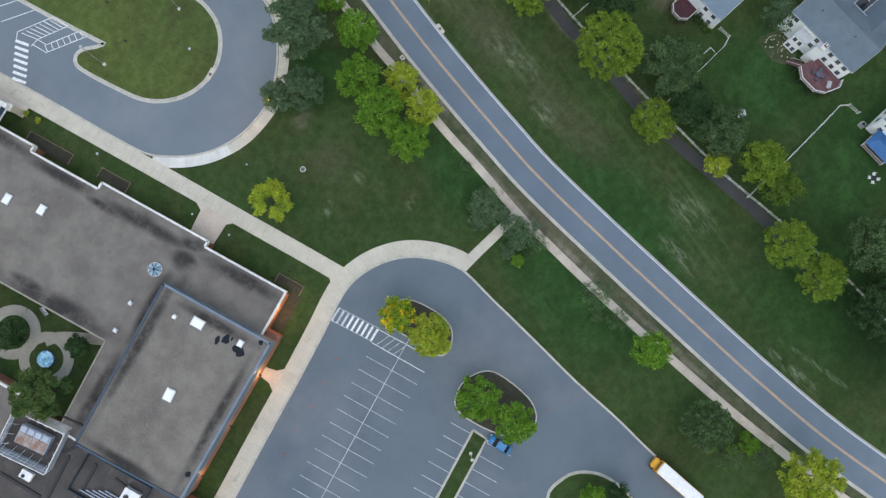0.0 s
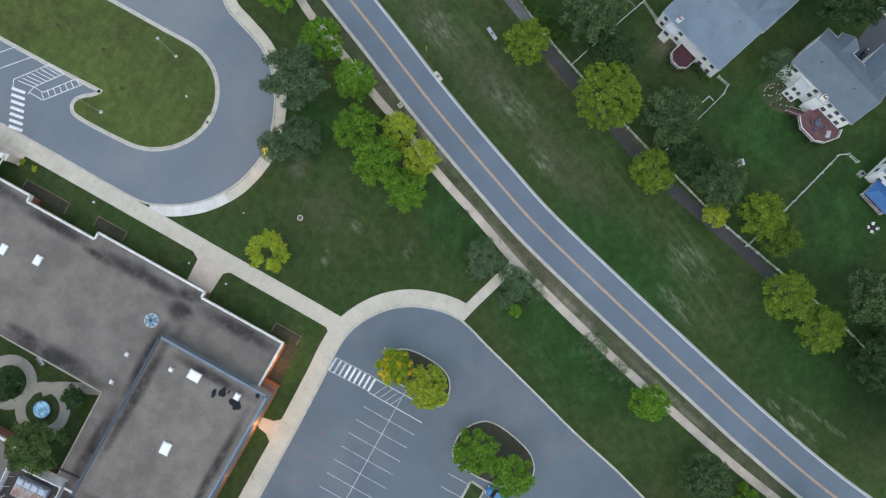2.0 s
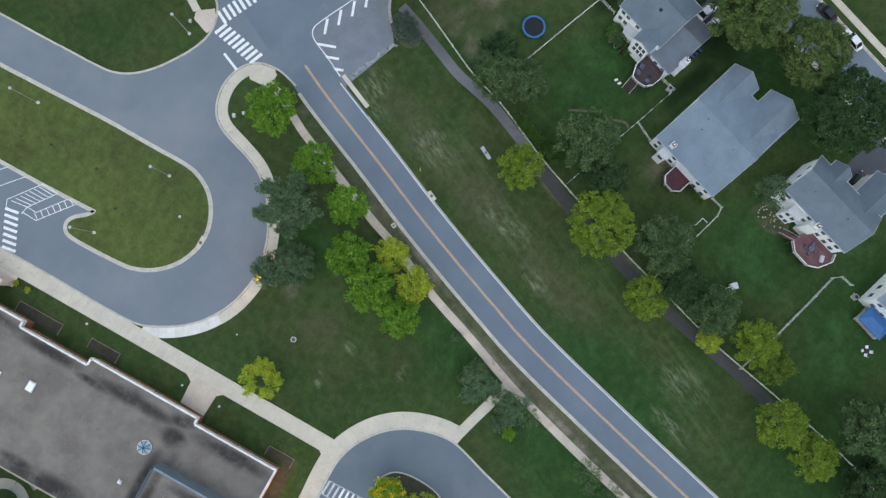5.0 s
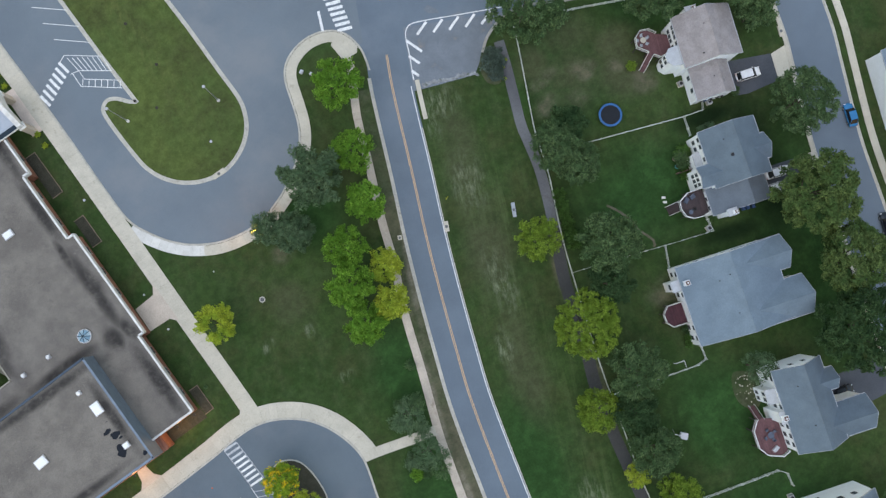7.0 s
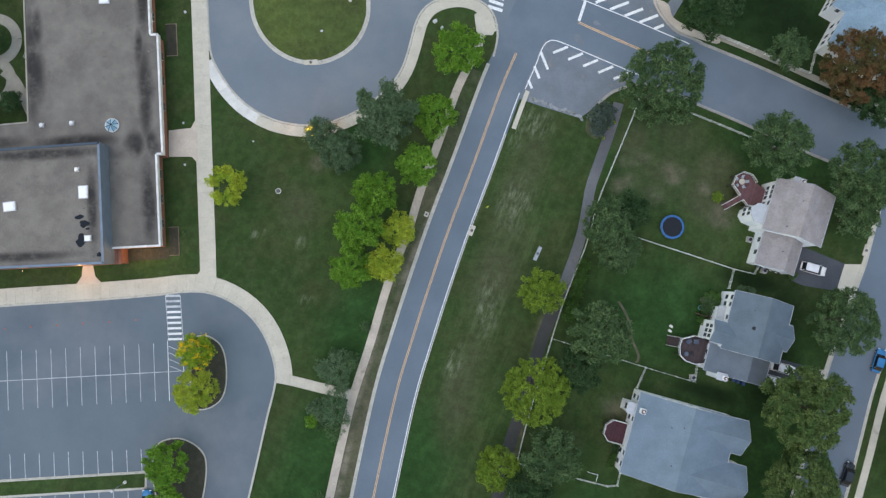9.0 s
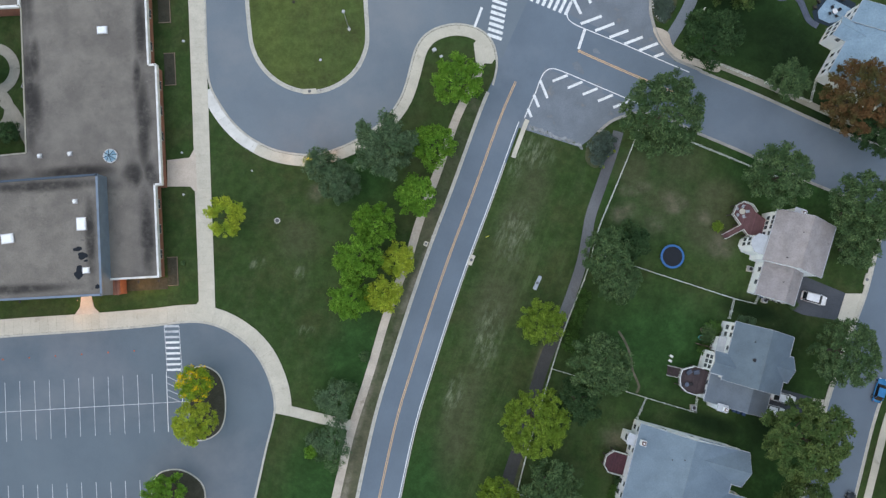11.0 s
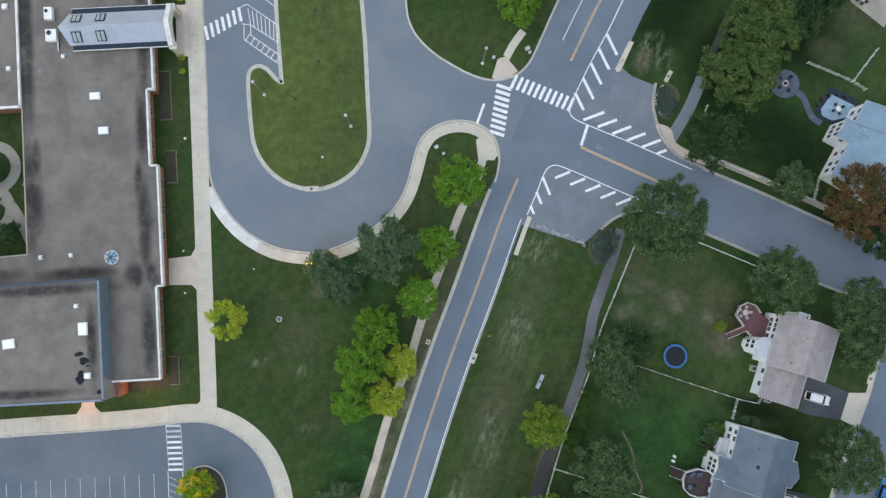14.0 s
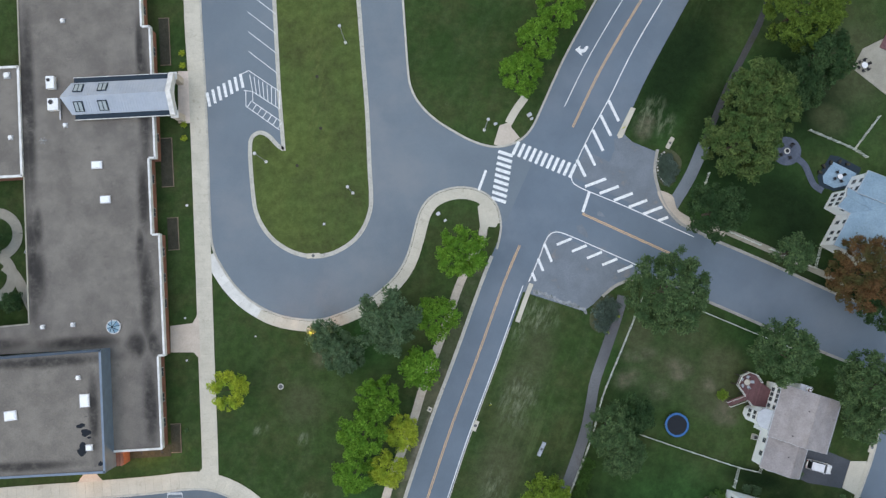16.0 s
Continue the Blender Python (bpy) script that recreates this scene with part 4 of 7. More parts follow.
for i in range(4):
    part("line", barred((-5.2, 9.2 - 1.2 * i), (-2.4, 7.9 - 1.2 * i), 0.12), M["paint_worn"], pl)
for i in range(-13, 10):
    x = -34.7 + 2.7 * i
    if -72 < x < -10:
        part("line", barred((x, -10.2 + 0.012 * (x + 34.7)), (x + 0.15, -14.8 + 0.03 * (x + 34.7)), 0.12), M["paint_worn"], pl)
        part("line", barred((x + 0.2, -18.2 + 0.03 * (x + 34.7)), (x + 0.35, -23.2 + 0.03 * (x + 34.7)), 0.12), M["paint_worn"], pl)
for i in range(12):
    y = 97.9 + 3.85 * i
    part("line", barred((16.3 - 0.03 * i, y), (11.0 - 0.03 * i, y + 4.3), 0.12), M["paint_white"], pl)
dh = marking("hatching", "white hatched no-parking zones beside the island")
for p, q in (((10.9, 98.5), (16.9, 94.2)), ((10.9, 98.5), (9.3, 97.7)), ((10.3, 94.6), (10.3, 91.6)), ((10.3, 91.6), (16.6, 86.9)), ((11.6, 94.4), (11.6, 92.4)), ((11.6, 92.4), (16.8, 88.6)), ((11.6, 94.4), (16.7, 90.9)), ((9.9, 94.7), (11.6, 94.4))):
    part("line", barred(p, q, 0.13), M["paint_white"], dh)
for i in range(8):
    a = Vector((11.6, 94.4)).lerp(Vector((16.7, 90.9)), i / 7)
    part("line", barred(a, a + Vector((-0.5 + 0.6 * i / 7, 3.3)), 0.13), M["paint_white"], dh)
for i in range(7):
    a = Vector((10.6, 91.5)).lerp(Vector((16.3, 87.2)), i / 6)
    part("line", barred(a, a + Vector((0.75, 1.1)), 0.13), M["paint_white"], dh)
ar = marking("turn_arrow", "white left-turn arrow on the road")
bm = bmesh.new()
prism(bm, [(73.95, 101.25), (75.0, 102.0), (74.9, 101.4), (75.6, 101.35), (76.15, 102.0), (76.6, 101.75), (75.95, 100.75), (75.2, 100.6), (75.3, 99.95)], 0.04, TOP)
part("arrow", bm, M["paint_white"], ar)
setting("dirt_track", strip(resampled(smooth([(79.8, 15.5), (81.0, 13.3), (81.8, 10.8), (82.0, 8.3), (82.8, 6.3), (83.2, 4.7), (82.5, 4.0)], 6), 1.0), -0.22, 0.22, 0.02), M["dirt"], "narrow bare brown track worn in the grass", "path")

# ---- the school ----
S = pose(-4.6, 27.9, 0, 0, 0, 1.75)
school = thing("school_building", "low brick school with flat brown-grey roofs and white coping", "building", S)
MAIN = [(-0.3, 0), (-0.3, 16.9), (0.85, 16.9), (0.85, 39.3), (-0.5, 39.3), (-0.5, 53.4), (0.7, 53.4), (0.7, 78.2), (-0.8, 78.2), (-0.8, 125), (-23.6, 125), (-23.6, 24.1), (-40.9, 23.4), (-40.9, 18.8), (-9.1, 18.8), (-9.1, 0)]
part("wall", prismed([(a - 0.42, b) for a, b in MAIN[:10]] + MAIN[10:], -0.2, 4.0), M["brick"], school, "red brick walls")
part("roof", prismed(MAIN, 4.0, 4.15), M["membrane"], school, "stained brown-grey flat roof")
WEST = [(-23.7, 51.3), (-23.7, 71.8), (-62, 71.8), (-62, 51.3)]
part("wall", prismed(WEST, -0.2, 4.2), M["brick"], school)
part("roof", prismed(WEST, 4.2, 4.32), M["membrane"], school)
PLANT = [(-41.0, 31.6), (-62, 31.6), (-62, -8), (-41.0, -8)]
part("wall", prismed(PLANT, -0.2, 4.0), M["brick"], school)
part("roof", prismed(PLANT, 4.0, 4.16), M["roof_dark"], school, "dark brown bituminous flat roof")

ANNEX = [(-38.9, 31.7), (-38.9, 51.2), (-62, 51.2), (-62, 31.7)]
part("wall", prismed(ANNEX, -0.2, 4.0), M["brick"], school)
part("roof", prismed(ANNEX, 4.0, 4.14), M["membrane"], school)


def coping(p, q, inward, top, face, material, width=0.42, out=0.12):
    """A parapet cap along a wall's head with its fascia."""
    p, q = Vector(p), Vector(q)
    t = (q - p).normalized()
    n = Vector((-t.y, t.x)) * inward
    a, b = p - t * 0.0, q + t * 0.0
    pts = [a - n * out, b - n * out, b + n * width, a + n * width]
    return part("coping", prismed([(v.x, v.y) for v in pts], face, top), material, school)


E_FACE = MAIN[:10]
for p, q in zip(E_FACE, E_FACE[1:]):
    coping(p, q, 1, 4.5, 3.3, M["coping"], 0.26, 0.1)
coping((-9.1, 0), (-0.3, 0), 1, 4.44, 3.8, M["coping"], 0.25)
for p, q in (((-23.6, 125), (-23.6, 71.9)), ((-23.6, 51.2), (-23.6, 24.1))):
    coping(p, q, 1, 4.3, 3.9, M["court"], 0.15)
coping((-23.6, 24.1), (-40.9, 23.4), 1, 4.3, 3.9, M["court"], 0.15)
for p, q in zip(WEST, WEST[1:] + WEST[:1]):
    coping(p, q, 1, 4.65, 3.9, M["coping"], 0.3)
coping(ANNEX[0], ANNEX[1], 1, 4.48, 3.8, M["coping"], 0.3)
for p, q in zip(PLANT, PLANT[1:] + PLANT[:1]):
    coping(p, q, 1, 4.5, 3.9, M["coping"], 0.25)

HALL = [(-9.1, -2.8), (-9.1, 18.9), (-40.4, 18.3), (-40.0, -2.6)]
part("hall_wall", prismed(HALL, 3.4, 8.0), M["coping_blue"], school, "blue-grey metal walls of the raised hall")
part("hall_base", prismed([(-9.1, -2.8), (-9.1, 0.0), (-9.15, 18.7), (-40.3, 18.1), (-39.9, -2.6)], -0.2, 3.4), M["brick"], school)
part("hall_roof", prismed(HALL, 8.0, 8.1), M["membrane"], school, "stained brown-grey flat roof of the hall")
# north and west copings take the copy with painted shade
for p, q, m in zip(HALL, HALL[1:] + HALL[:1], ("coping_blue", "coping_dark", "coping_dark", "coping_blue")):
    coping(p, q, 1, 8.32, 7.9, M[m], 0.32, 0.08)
for p, q, w in (((-57.9, 54.7), (-57.8, 46.3), 0.5), ((-49.2, 45.8), (-57.3, 45.1), 0.45), ((-47.1, 45.3), (-49.4, 47.2), 0.4), ((-48.0, 40.9), (-54.6, 40.5), 0.5), ((-48.4, 36.7), (-49.0, 32.7), 0.4), ((-43.6, 46.6), (-44.0, 50.6), 0.3)):
    d = (Vector(q) - Vector(p)).normalized() * w / 2
    c = [S.inverted() @ Vector((v[0] + s * d.y, v[1] - s * d.x, 0)) for v, s in ((p, 1), (q, 1), (q, -1), (p, -1))]
    part("roof_curb", prismed([(v.x, v.y) for v in c][::-1], 4.1, 4.42), M["metal_black"], school, "black rubber-capped roof curb")
part("porch", prismed([(-9.1, -2.75), (-7.9, -2.75), (-7.9, 0.1), (-9.1, 0.1)], -0.1, 3.1), M["brick"], school, "small brick porch")
for k in range(2):
    part("step_course", prismed([(-9.1 + 0.6 * k, -2.9), (-8.7 + 0.6 * k, -2.9), (-8.7 + 0.6 * k, 0.2), (-9.1 + 0.6 * k, 0.2)], 3.1, 3.22 + 0.04 * k), M["brick"], school)


def school_window(a, b, w=1.7, east=True):
    f = part("window", boxed(a - 0.05, a + 0.06, b - w / 2, b + w / 2, 1.0, 2.7), M["coping"], school)
    part("pane", boxed(a + 0.05, a + 0.075, b - w / 2 + 0.08, b - 0.03, 1.08, 2.62), M["glass"], f)
    part("pane", boxed(a + 0.05, a + 0.075, b + 0.03, b + w / 2 - 0.08, 1.08, 2.62), M["glass"], f)


for a, lo, hi in ((-0.3, 2, 16), (0.85, 24, 38.5), (-0.5, 40.5, 53), (0.7, 54.5, 61), (0.7, 71, 77.5), (-0.8, 80, 124)):
    k = max(1, int((hi - lo) / 4.4))
    for i in range(k):
        school_window(a - 0.42, lo + (i + 0.5) * (hi - lo) / k)

# entrance gable
gab = thing("entrance_gable", "pale blue standing-seam metal gable roof over the school entrance", "roof", S)
A0, A1, BM, HW, EV, RG = -13.9, 4.1, 65.0, 2.95, 5.1, 7.1
part("wall", prismed([(A0 + 0.8, BM - HW), (A1 - 0.3, BM - HW), (A1 - 0.3, BM + HW), (A0 + 0.8, BM + HW)], 4.1, 5.05), M["coping_blue"], gab)
for s in (-1, 1):
    n = 34
    for i in range(n):
        a0, a1 = A0 + (A1 - A0) * i / n, A0 + (A1 - A0) * (i + 1) / n
        bm = bmesh.new()
        for x0, x1, dz in ((a0, a1 - 0.06, 0.0), (a1 - 0.06, a1, 0.05)):
            q = [(x0, BM + s * HW, EV + dz), (x1, BM + s * HW, EV + dz), (x1, BM, RG + dz), (x0, BM, RG + dz)]
            v = [bm.verts.new(p) for p in q] + [bm.verts.new((p[0], p[1], p[2] - 0.08 - dz)) for p in q]
            for f in ((0, 1, 2, 3), (7, 6, 5, 4), (0, 4, 5, 1), (1, 5, 6, 2), (2, 6, 7, 3), (3, 7, 4, 0)):
                bm.faces.new([v[j] for j in f])
        part("roof_panel", bm, M["metal_roof"], gab)
    part("gutter", boxed(A0 + 0.5, A1 + 0.2, BM + s * (HW + 0.45) - 0.48, BM + s * (HW + 0.45) + 0.48, 4.75, 5.02), M["metal_dark_blue"], gab, "dark blue eave")
    part("gutter_edge", boxed(A0 + 0.4, A1 + 0.2, BM + s * (HW + 0.97) - 0.05, BM + s * (HW + 0.97) + 0.05, 4.7, 5.08), M["coping"], gab)
bm = bmesh.new()
for q in ([(A0, BM - HW, EV), (A0 - 1.3, BM, RG), (A0, BM, RG)], [(A0, BM + HW, EV), (A0, BM, RG), (A0 - 1.3, BM, RG)]):
    v = [bm.verts.new(p) for p in q] + [bm.verts.new((p[0], p[1], p[2] - 0.08)) for p in q]
    for f in ((0, 1, 2), (5, 4, 3), (0, 3, 4, 1), (1, 4, 5, 2), (2, 5, 3, 0)):
        bm.faces.new([v[j] for j in f])
part("roof_prow", bm, M["metal_roof"], gab)
bm = bmesh.new()
prof = [(-3.9, 4.3), (-3.9, 5.5), (-2.0, 6.5), (0, 7.8), (2.0, 6.5), (3.9, 5.5), (3.9, 4.3), (2.4, 4.3), (1.3, 5.0), (0, 5.3), (-1.3, 5.0), (-2.4, 4.3)]
lo = [bm.verts.new((A1, BM + y, z)) for y, z in prof]
hi = [bm.verts.new((A1 + 0.9, BM + y, z)) for y, z in prof]
bm.faces.new(lo)
bm.faces.new(hi[::-1])
for i in range(len(prof)):
    j = (i + 1) % len(prof)
    bm.faces.new((lo[i], lo[j], hi[j], hi[i]))
part("gable_front", bm, M["coping"], gab, "white gable front")
for s in (-1, 1):
    part("pier", boxed(A1 - 0.1, A1 + 1.1, BM + s * 3.6 - 0.6, BM + s * 3.6 + 0.6, 0, 4.3), M["concrete_pink"], gab, "pinkish stone pier")
    part("pier_cap", boxed(A1 - 0.2, A1 + 1.2, BM + s * 3.6 - 0.7, BM + s * 3.6 + 0.7, 4.3, 4.42), M["coping"], gab)
for a in (-12.2, -7.8):
    for s in (-1, 1):
        nrm = Vector((0, s * (RG - EV), HW)).normalized()
        c = Vector((a, BM + s * 1.65, RG - (RG - EV) * 1.65 / HW)) + nrm * 0.06
        m = Matrix.Translation(c) @ Matrix.Rotation(-s * math.atan2(RG - EV, HW), 4, "X")
        bm = bmesh.new()
        box(bm, -0.85, 0.85, -1.0, 1.0, 0, 0.14, m)
        fr = part("rooflight", bm, M["metal_dark_blue"], gab, "dark-framed rooflight")
        for k in (-1, 1):
            bm = bmesh.new()
            box(bm, k * 0.38 - 0.28, k * 0.38 + 0.28, -0.85, 0.85, 0.14, 0.16, m)
            part("pane", bm, M["rooflight"], fr)


def on_roof(a, b, z, turn=0):
    return S @ pose(a, b, z, 0, 0, turn)


def skylight(a, b, z, w, d, turn=0):
    t = thing("skylight", "white domed rectangular skylight on the flat roof", "skylight", on_roof(a, b, z, turn), "skylights on the roofs")
    part("curb", boxed(-w / 2 - 0.08, w / 2 + 0.08, -d / 2 - 0.08, d / 2 + 0.08, 0, 0.28), M["metal"], t)
    bm = boxed(-w / 2, w / 2, -d / 2, d / 2, 0.28, 0.5)
    top = [v for v in bm.verts if v.co.z > 0.4]
    for v in top:
        v.co.x *= 0.72
        v.co.y *= 0.72
    bmesh.ops.bevel(bm, geom=bm.edges[:], offset=0.06, segments=2, affect="EDGES")
    part("dome", bm, M["skylight"], t)


for a in ((-10.1, 52.7, 4.15, 1.9, 1.3), (-8.8, 46.2, 4.15, 1.8, 1.3), (-25.3, 8.2, 8.1, 2.1, 1.6, 4), (-12.2, 10.1, 8.1, 1.6, 2.2), (-11.7, 1.8, 8.1, 1.1, 0.95)):
    skylight(*a)

dome = thing("glass_dome", "octagonal blue glass roof dome with white ribs", "skylight", on_roof(-8.2, 22.7, 4.15))
part("curb", tubed((0, 0, 0), (0, 0, 0.35), 1.32, n=16), M["metal"], dome)
R8 = [(1.22 * math.cos(math.pi * i / 4 + 0.2), 1.22 * math.sin(math.pi * i / 4 + 0.2)) for i in range(8)]
for i in range(8):
    (x0, y0), (x1, y1) = R8[i], R8[(i + 1) % 8]
    bm = bmesh.new()
    v = [bm.verts.new(p) for p in ((x0, y0, 0.36), (x1, y1, 0.36), (0, 0, 1.0), (x0 * 0.9, y0 * 0.9, 0.3), (x1 * 0.9, y1 * 0.9, 0.3), (0, 0, 0.9))]
    for f in ((0, 1, 2), (5, 4, 3), (0, 3, 4, 1), (1, 4, 5, 2), (2, 5, 3, 0)):
        bm.faces.new([v[j] for j in f])
    part("pane", bm, M["dome_light" if i % 2 else "dome_blue"], dome)
    part("rib", tubed((x0, y0, 0.38), (0, 0, 1.02), 0.05), M["metal_dark_blue"], dome)


def roof_vent(a, b, z, r=0.42):
    t = thing("roof_vent", "small white capped vent on the flat roof", "vent", on_roof(a, b, z), "vents on the roofs")
    part("base", boxed(-r, r, -r, r, 0, 0.18), M["metal"], t)
    part("pipe", tubed((0, 0, 0.18), (0, 0, 0.5), r * 0.62, n=12), M["white"], t)
    part("cap", tubed((0, 0, 0.5), (0, 0, 0.66), r * 0.85, r * 0.35, n=12), M["white"], t)


for a in ((-21.1, 23.4, 4.15), (-15.6, 23.5, 4.15), (-15.6, 60.4, 4.15), (-15.4, 80, 4.15), (-13.2, 14.2, 8.1), (-17.0, 103, 4.15), (-28, 62, 4.32, 0.3), (-25.9, 70.2, 4.32, 0.6), (-25.6, 58.6, 4.32, 0.45), (-33, 66, 4.32, 0.5)):
    roof_vent(*a)


def roof_unit(a, b, z, w, d, h, label, top):
    t = thing("roof_unit", label, "air conditioner", on_roof(a, b, z))
    part("case", boxed(-w / 2, w / 2, -d / 2, d / 2, 0.12, h, bevel=0.04), top, t)
    for x in (-w / 2 + 0.12, w / 2 - 0.12):
        part("skid", boxed(x - 0.07, x + 0.07, -d / 2, d / 2, 0, 0.12), M["metal_black"], t)
    part("fan_ring", tubed((-w * 0.18, d * 0.18, h), (-w * 0.18, d * 0.18, h + 0.07), min(w, d) * 0.26, n=16), M["metal"], t)
    part("fan", tubed((-w * 0.18, d * 0.18, h + 0.07), (-w * 0.18, d * 0.18, h + 0.09), min(w, d) * 0.21, n=16), M["metal_black"], t)


roof_unit(-17.7, 68.3, 4.15, 1.5, 2.3, 1.2, "white boxy rooftop air conditioner", M["white"])
roof_unit(-17.3, 64.2, 4.15, 2.0, 2.2, 1.2, "white boxy rooftop air conditioner beside a duct", M["white"])
roof_unit(-50.3, 23.9, 4.16, 1.5, 2.2, 1.0, "white rooftop air conditioner with two lids", M["white"])
duct = thing("roof_duct", "short metal duct on the flat roof", "duct", on_roof(-16.4, 62.4, 4.15))
part("pipe", boxed(-0.12, 0.12, -1.0, 0.9, 0.15, 0.4), M["metal"], duct)
part("foot", boxed(-0.2, 0.2, -0.1, 0.1, 0, 0.15), M["metal_black"], duct)
ant = thing("roof_antenna", "thin metal antenna with crossed arms on the roof", "antenna", on_roof(-19.5, 57.6, 4.15))
part("mast", tubed((0, 0, 0), (0, 0, 1.6), 0.04), M["metal"], ant)
for an in (0, 60, 120):
    c, s = 0.7 * math.cos(radians(an)), 0.7 * math.sin(radians(an))
    part("arm", tubed((-c, -s, 0.9), (c, s, 0.9), 0.03), M["metal"], ant)
for a, b, r, sq in ((-13.2, 5.7, 0.75, 0.5), (-12.3, 4.4, 0.85, 0.75), (-11.7, 3.5, 0.4, 0.5), (-12.9, 1.4, 1.0, 1.15), (-12.2, 7.2, 0.25, 0.2), (-9.8, -1.2, 0.5, 0.9), (-35.5, -1.4, 0.6, 0.8)):
    rng = random.Random(int(a * 31 + b * 7))
    pts = []
    for i in range(14):
        an = i / 14 * 2 * math.pi
        k = rng.uniform(0.65, 1.15)
        pts.append((1.05 * r * k * math.cos(an), 1.05 * r * sq * k * math.sin(an)))
    pd = part("puddle", prismed(smooth(pts, 3, True), 0, 0.008), M["puddle"])
    pd.matrix_basis = on_roof(a, b, 8.1)
    tagged(pd, "dark irregular puddle of rain water on the roof", "puddle", "puddles on the hall roof")

# plant enclosures on the low roof
enc = thing("plant_screen", "pale metal screen of slanted panels and braces round roof plant", "screen", on_roof(-44.3, 26.0, 4.16, 4))
for i in range(6):
    y0 = -5 + 10 * i / 6
    bm = bmesh.new()
    box(bm, 4.24, 4.36, y0, y0 + 1.64, 0, 2.4)
    for v in bm.verts:
        if v.co.z > 1:
            v.co.x -= 0.75
    part("panel", bm, M["coping"], enc, "broad pale leaning panel")
    part("brace", tubed((2.4, y0 + 0.8, 0.05), (3.5, y0 + 0.8, 1.9), 0.05), M["white"], enc)
    bm = bmesh.new()
    box(bm, -3.76, -3.64, y0, y0 + 1.62, 0, 2.2)
    for v in bm.verts:
        if v.co.z > 1:
            v.co.x -= 0.5
    part("panel", bm, M["metal_roof"], enc)
    part("brace", tubed((-2.6, y0 + 0.8, 0.05), (-3.95, y0 + 0.8, 2.0), 0.05), M["white"], enc)
    part("upright", tubed((-3.55, y0, 0), (-4.05, y0, 2.25), 0.05), M["white"], enc)
for z in (0.8, 1.5):
    part("middle_rail", tubed((-3.6 - 0.22 * z, -5, z), (-3.6 - 0.22 * z, 5, z), 0.04), M["white"], enc)
for sd in (-1, 1):
    for i in range(4):
        x0 = -3.7 + 7.4 * i / 4
        part("panel", boxed(x0, x0 + 1.78, sd * 5.0 - 0.06, sd * 5.0 + 0.06, 0, 2.0), M["metal_roof"], enc)
        part("brace", tubed((x0 + 0.9, sd * 3.9, 0.05), (x0 + 0.9, sd * 4.9, 1.8), 0.05), M["white"], enc)
        part("upright", tubed((x0, sd * 4.9, 0), (x0, sd * 4.9, 2.0), 0.05), M["white"], enc)
    for z in (0.7, 1.4):
        part("middle_rail", tubed((-3.7, sd * 4.9, z), (3.7, sd * 4.9, z), 0.04), M["white"], enc)
    part("top_rail", tubed((-4.1, sd * 5, 2.1), (3.7, sd * 5, 2.1), 0.08), M["white"], enc)
part("top_rail", tubed((-4.2, -5, 2.23), (-4.2, 5, 2.23), 0.08), M["white"], enc)
part("top_rail", tubed((3.55, -5, 2.43), (3.55, 5, 2.43), 0.1), M["white"], enc)
chill = thing("chiller", "large roof chiller with a rusty brown top", "air conditioner", on_roof(-44.1, 25.8, 4.16, 4))
part("case", boxed(-1.7, 1.7, -2.9, 2.9, 0.2, 1.6, bevel=0.05), M["metal_roof"], chill)
for i in range(4):
    part("lid", boxed(-1.6, 0.35, -2.75 + 1.4 * i, -1.45 + 1.4 * i, 1.6, 1.72), M["rust"], chill)
    part("fan_hood", boxed(0.5, 1.65, -2.75 + 1.4 * i, -1.5 + 1.4 * i, 1.6, 2.05, bevel=0.12), M["metal_roof"], chill, "pale blue-grey fan hood")
part("base", boxed(-1.5, 1.5, -2.7, 2.7, 0, 0.2), M["metal_black"], chill)
enc2 = thing("plant_screen", "dark walled roof well with pipes and ladders", "screen", on_roof(-45.5, 9.5, 4.16, 0))
for q in ((-3.6, -3.4, -6, 7), (3.6, 3.8, -6, 7), (-3.4, 3.6, -6, -5.8), (-3.4, 3.6, 6.8, 7)):
    part("panel", boxed(*q, 0, 0.6), M["metal_dark_blue"], enc2)
for i in range(5):
    part("pipe", tubed((-2.6 + 0.5 * i, -5, 0.4), (-2.6 + 0.5 * i, 5 - i, 0.4), 0.12), M["metal_roof"], enc2)
roof_unit(-44.6, 6.0, 4.16, 2.2, 3.0, 1.3, "white roof air handler inside a dark screen", M["white"])

# courtyard
CX, CY = -32.7, 33.3


def sch(a, b):
    v = S @ Vector((a, b, 0))
    return (v.x, v.y)


for k, (cx, cy) in enumerate(((CX, CY), (-31.4, 41.2))):
    ring = [sch(cx + 4.1 * math.cos(i * math.pi / 18), cy + 4.1 * math.sin(i * math.pi / 18)) for i in range(36)]
    setting("court_path_%d" % (k + 1), strip(ring, -0.95, 0.95, 0.08 - 0.006 * k, closed=True), M["court"], "curved pale concrete path round a courtyard lawn", "path")
setting("court_path_3", strip(smooth([sch(*p) for p in ((-30.0, 35.2), (-28.2, 33.4), (-26.6, 30.4), (-25.0, 26.8), (-24.0, 24.6))], 6), -1.0, 1.0, 0.064), M["court"], "curving pale concrete courtyard path", "path")
ft = thing("fountain", "small round courtyard fountain with blue mosaic basin", "fountain", S @ pose(CX, CY, 0))
part("rim", tubed((0, 0, 0), (0, 0, 0.45), 1.65, n=24), M["stone"], ft)
part("basin", tubed((0, 0, 0.45), (0, 0, 0.47), 1.5, n=24), M["water"], ft, "blue mosaic water")
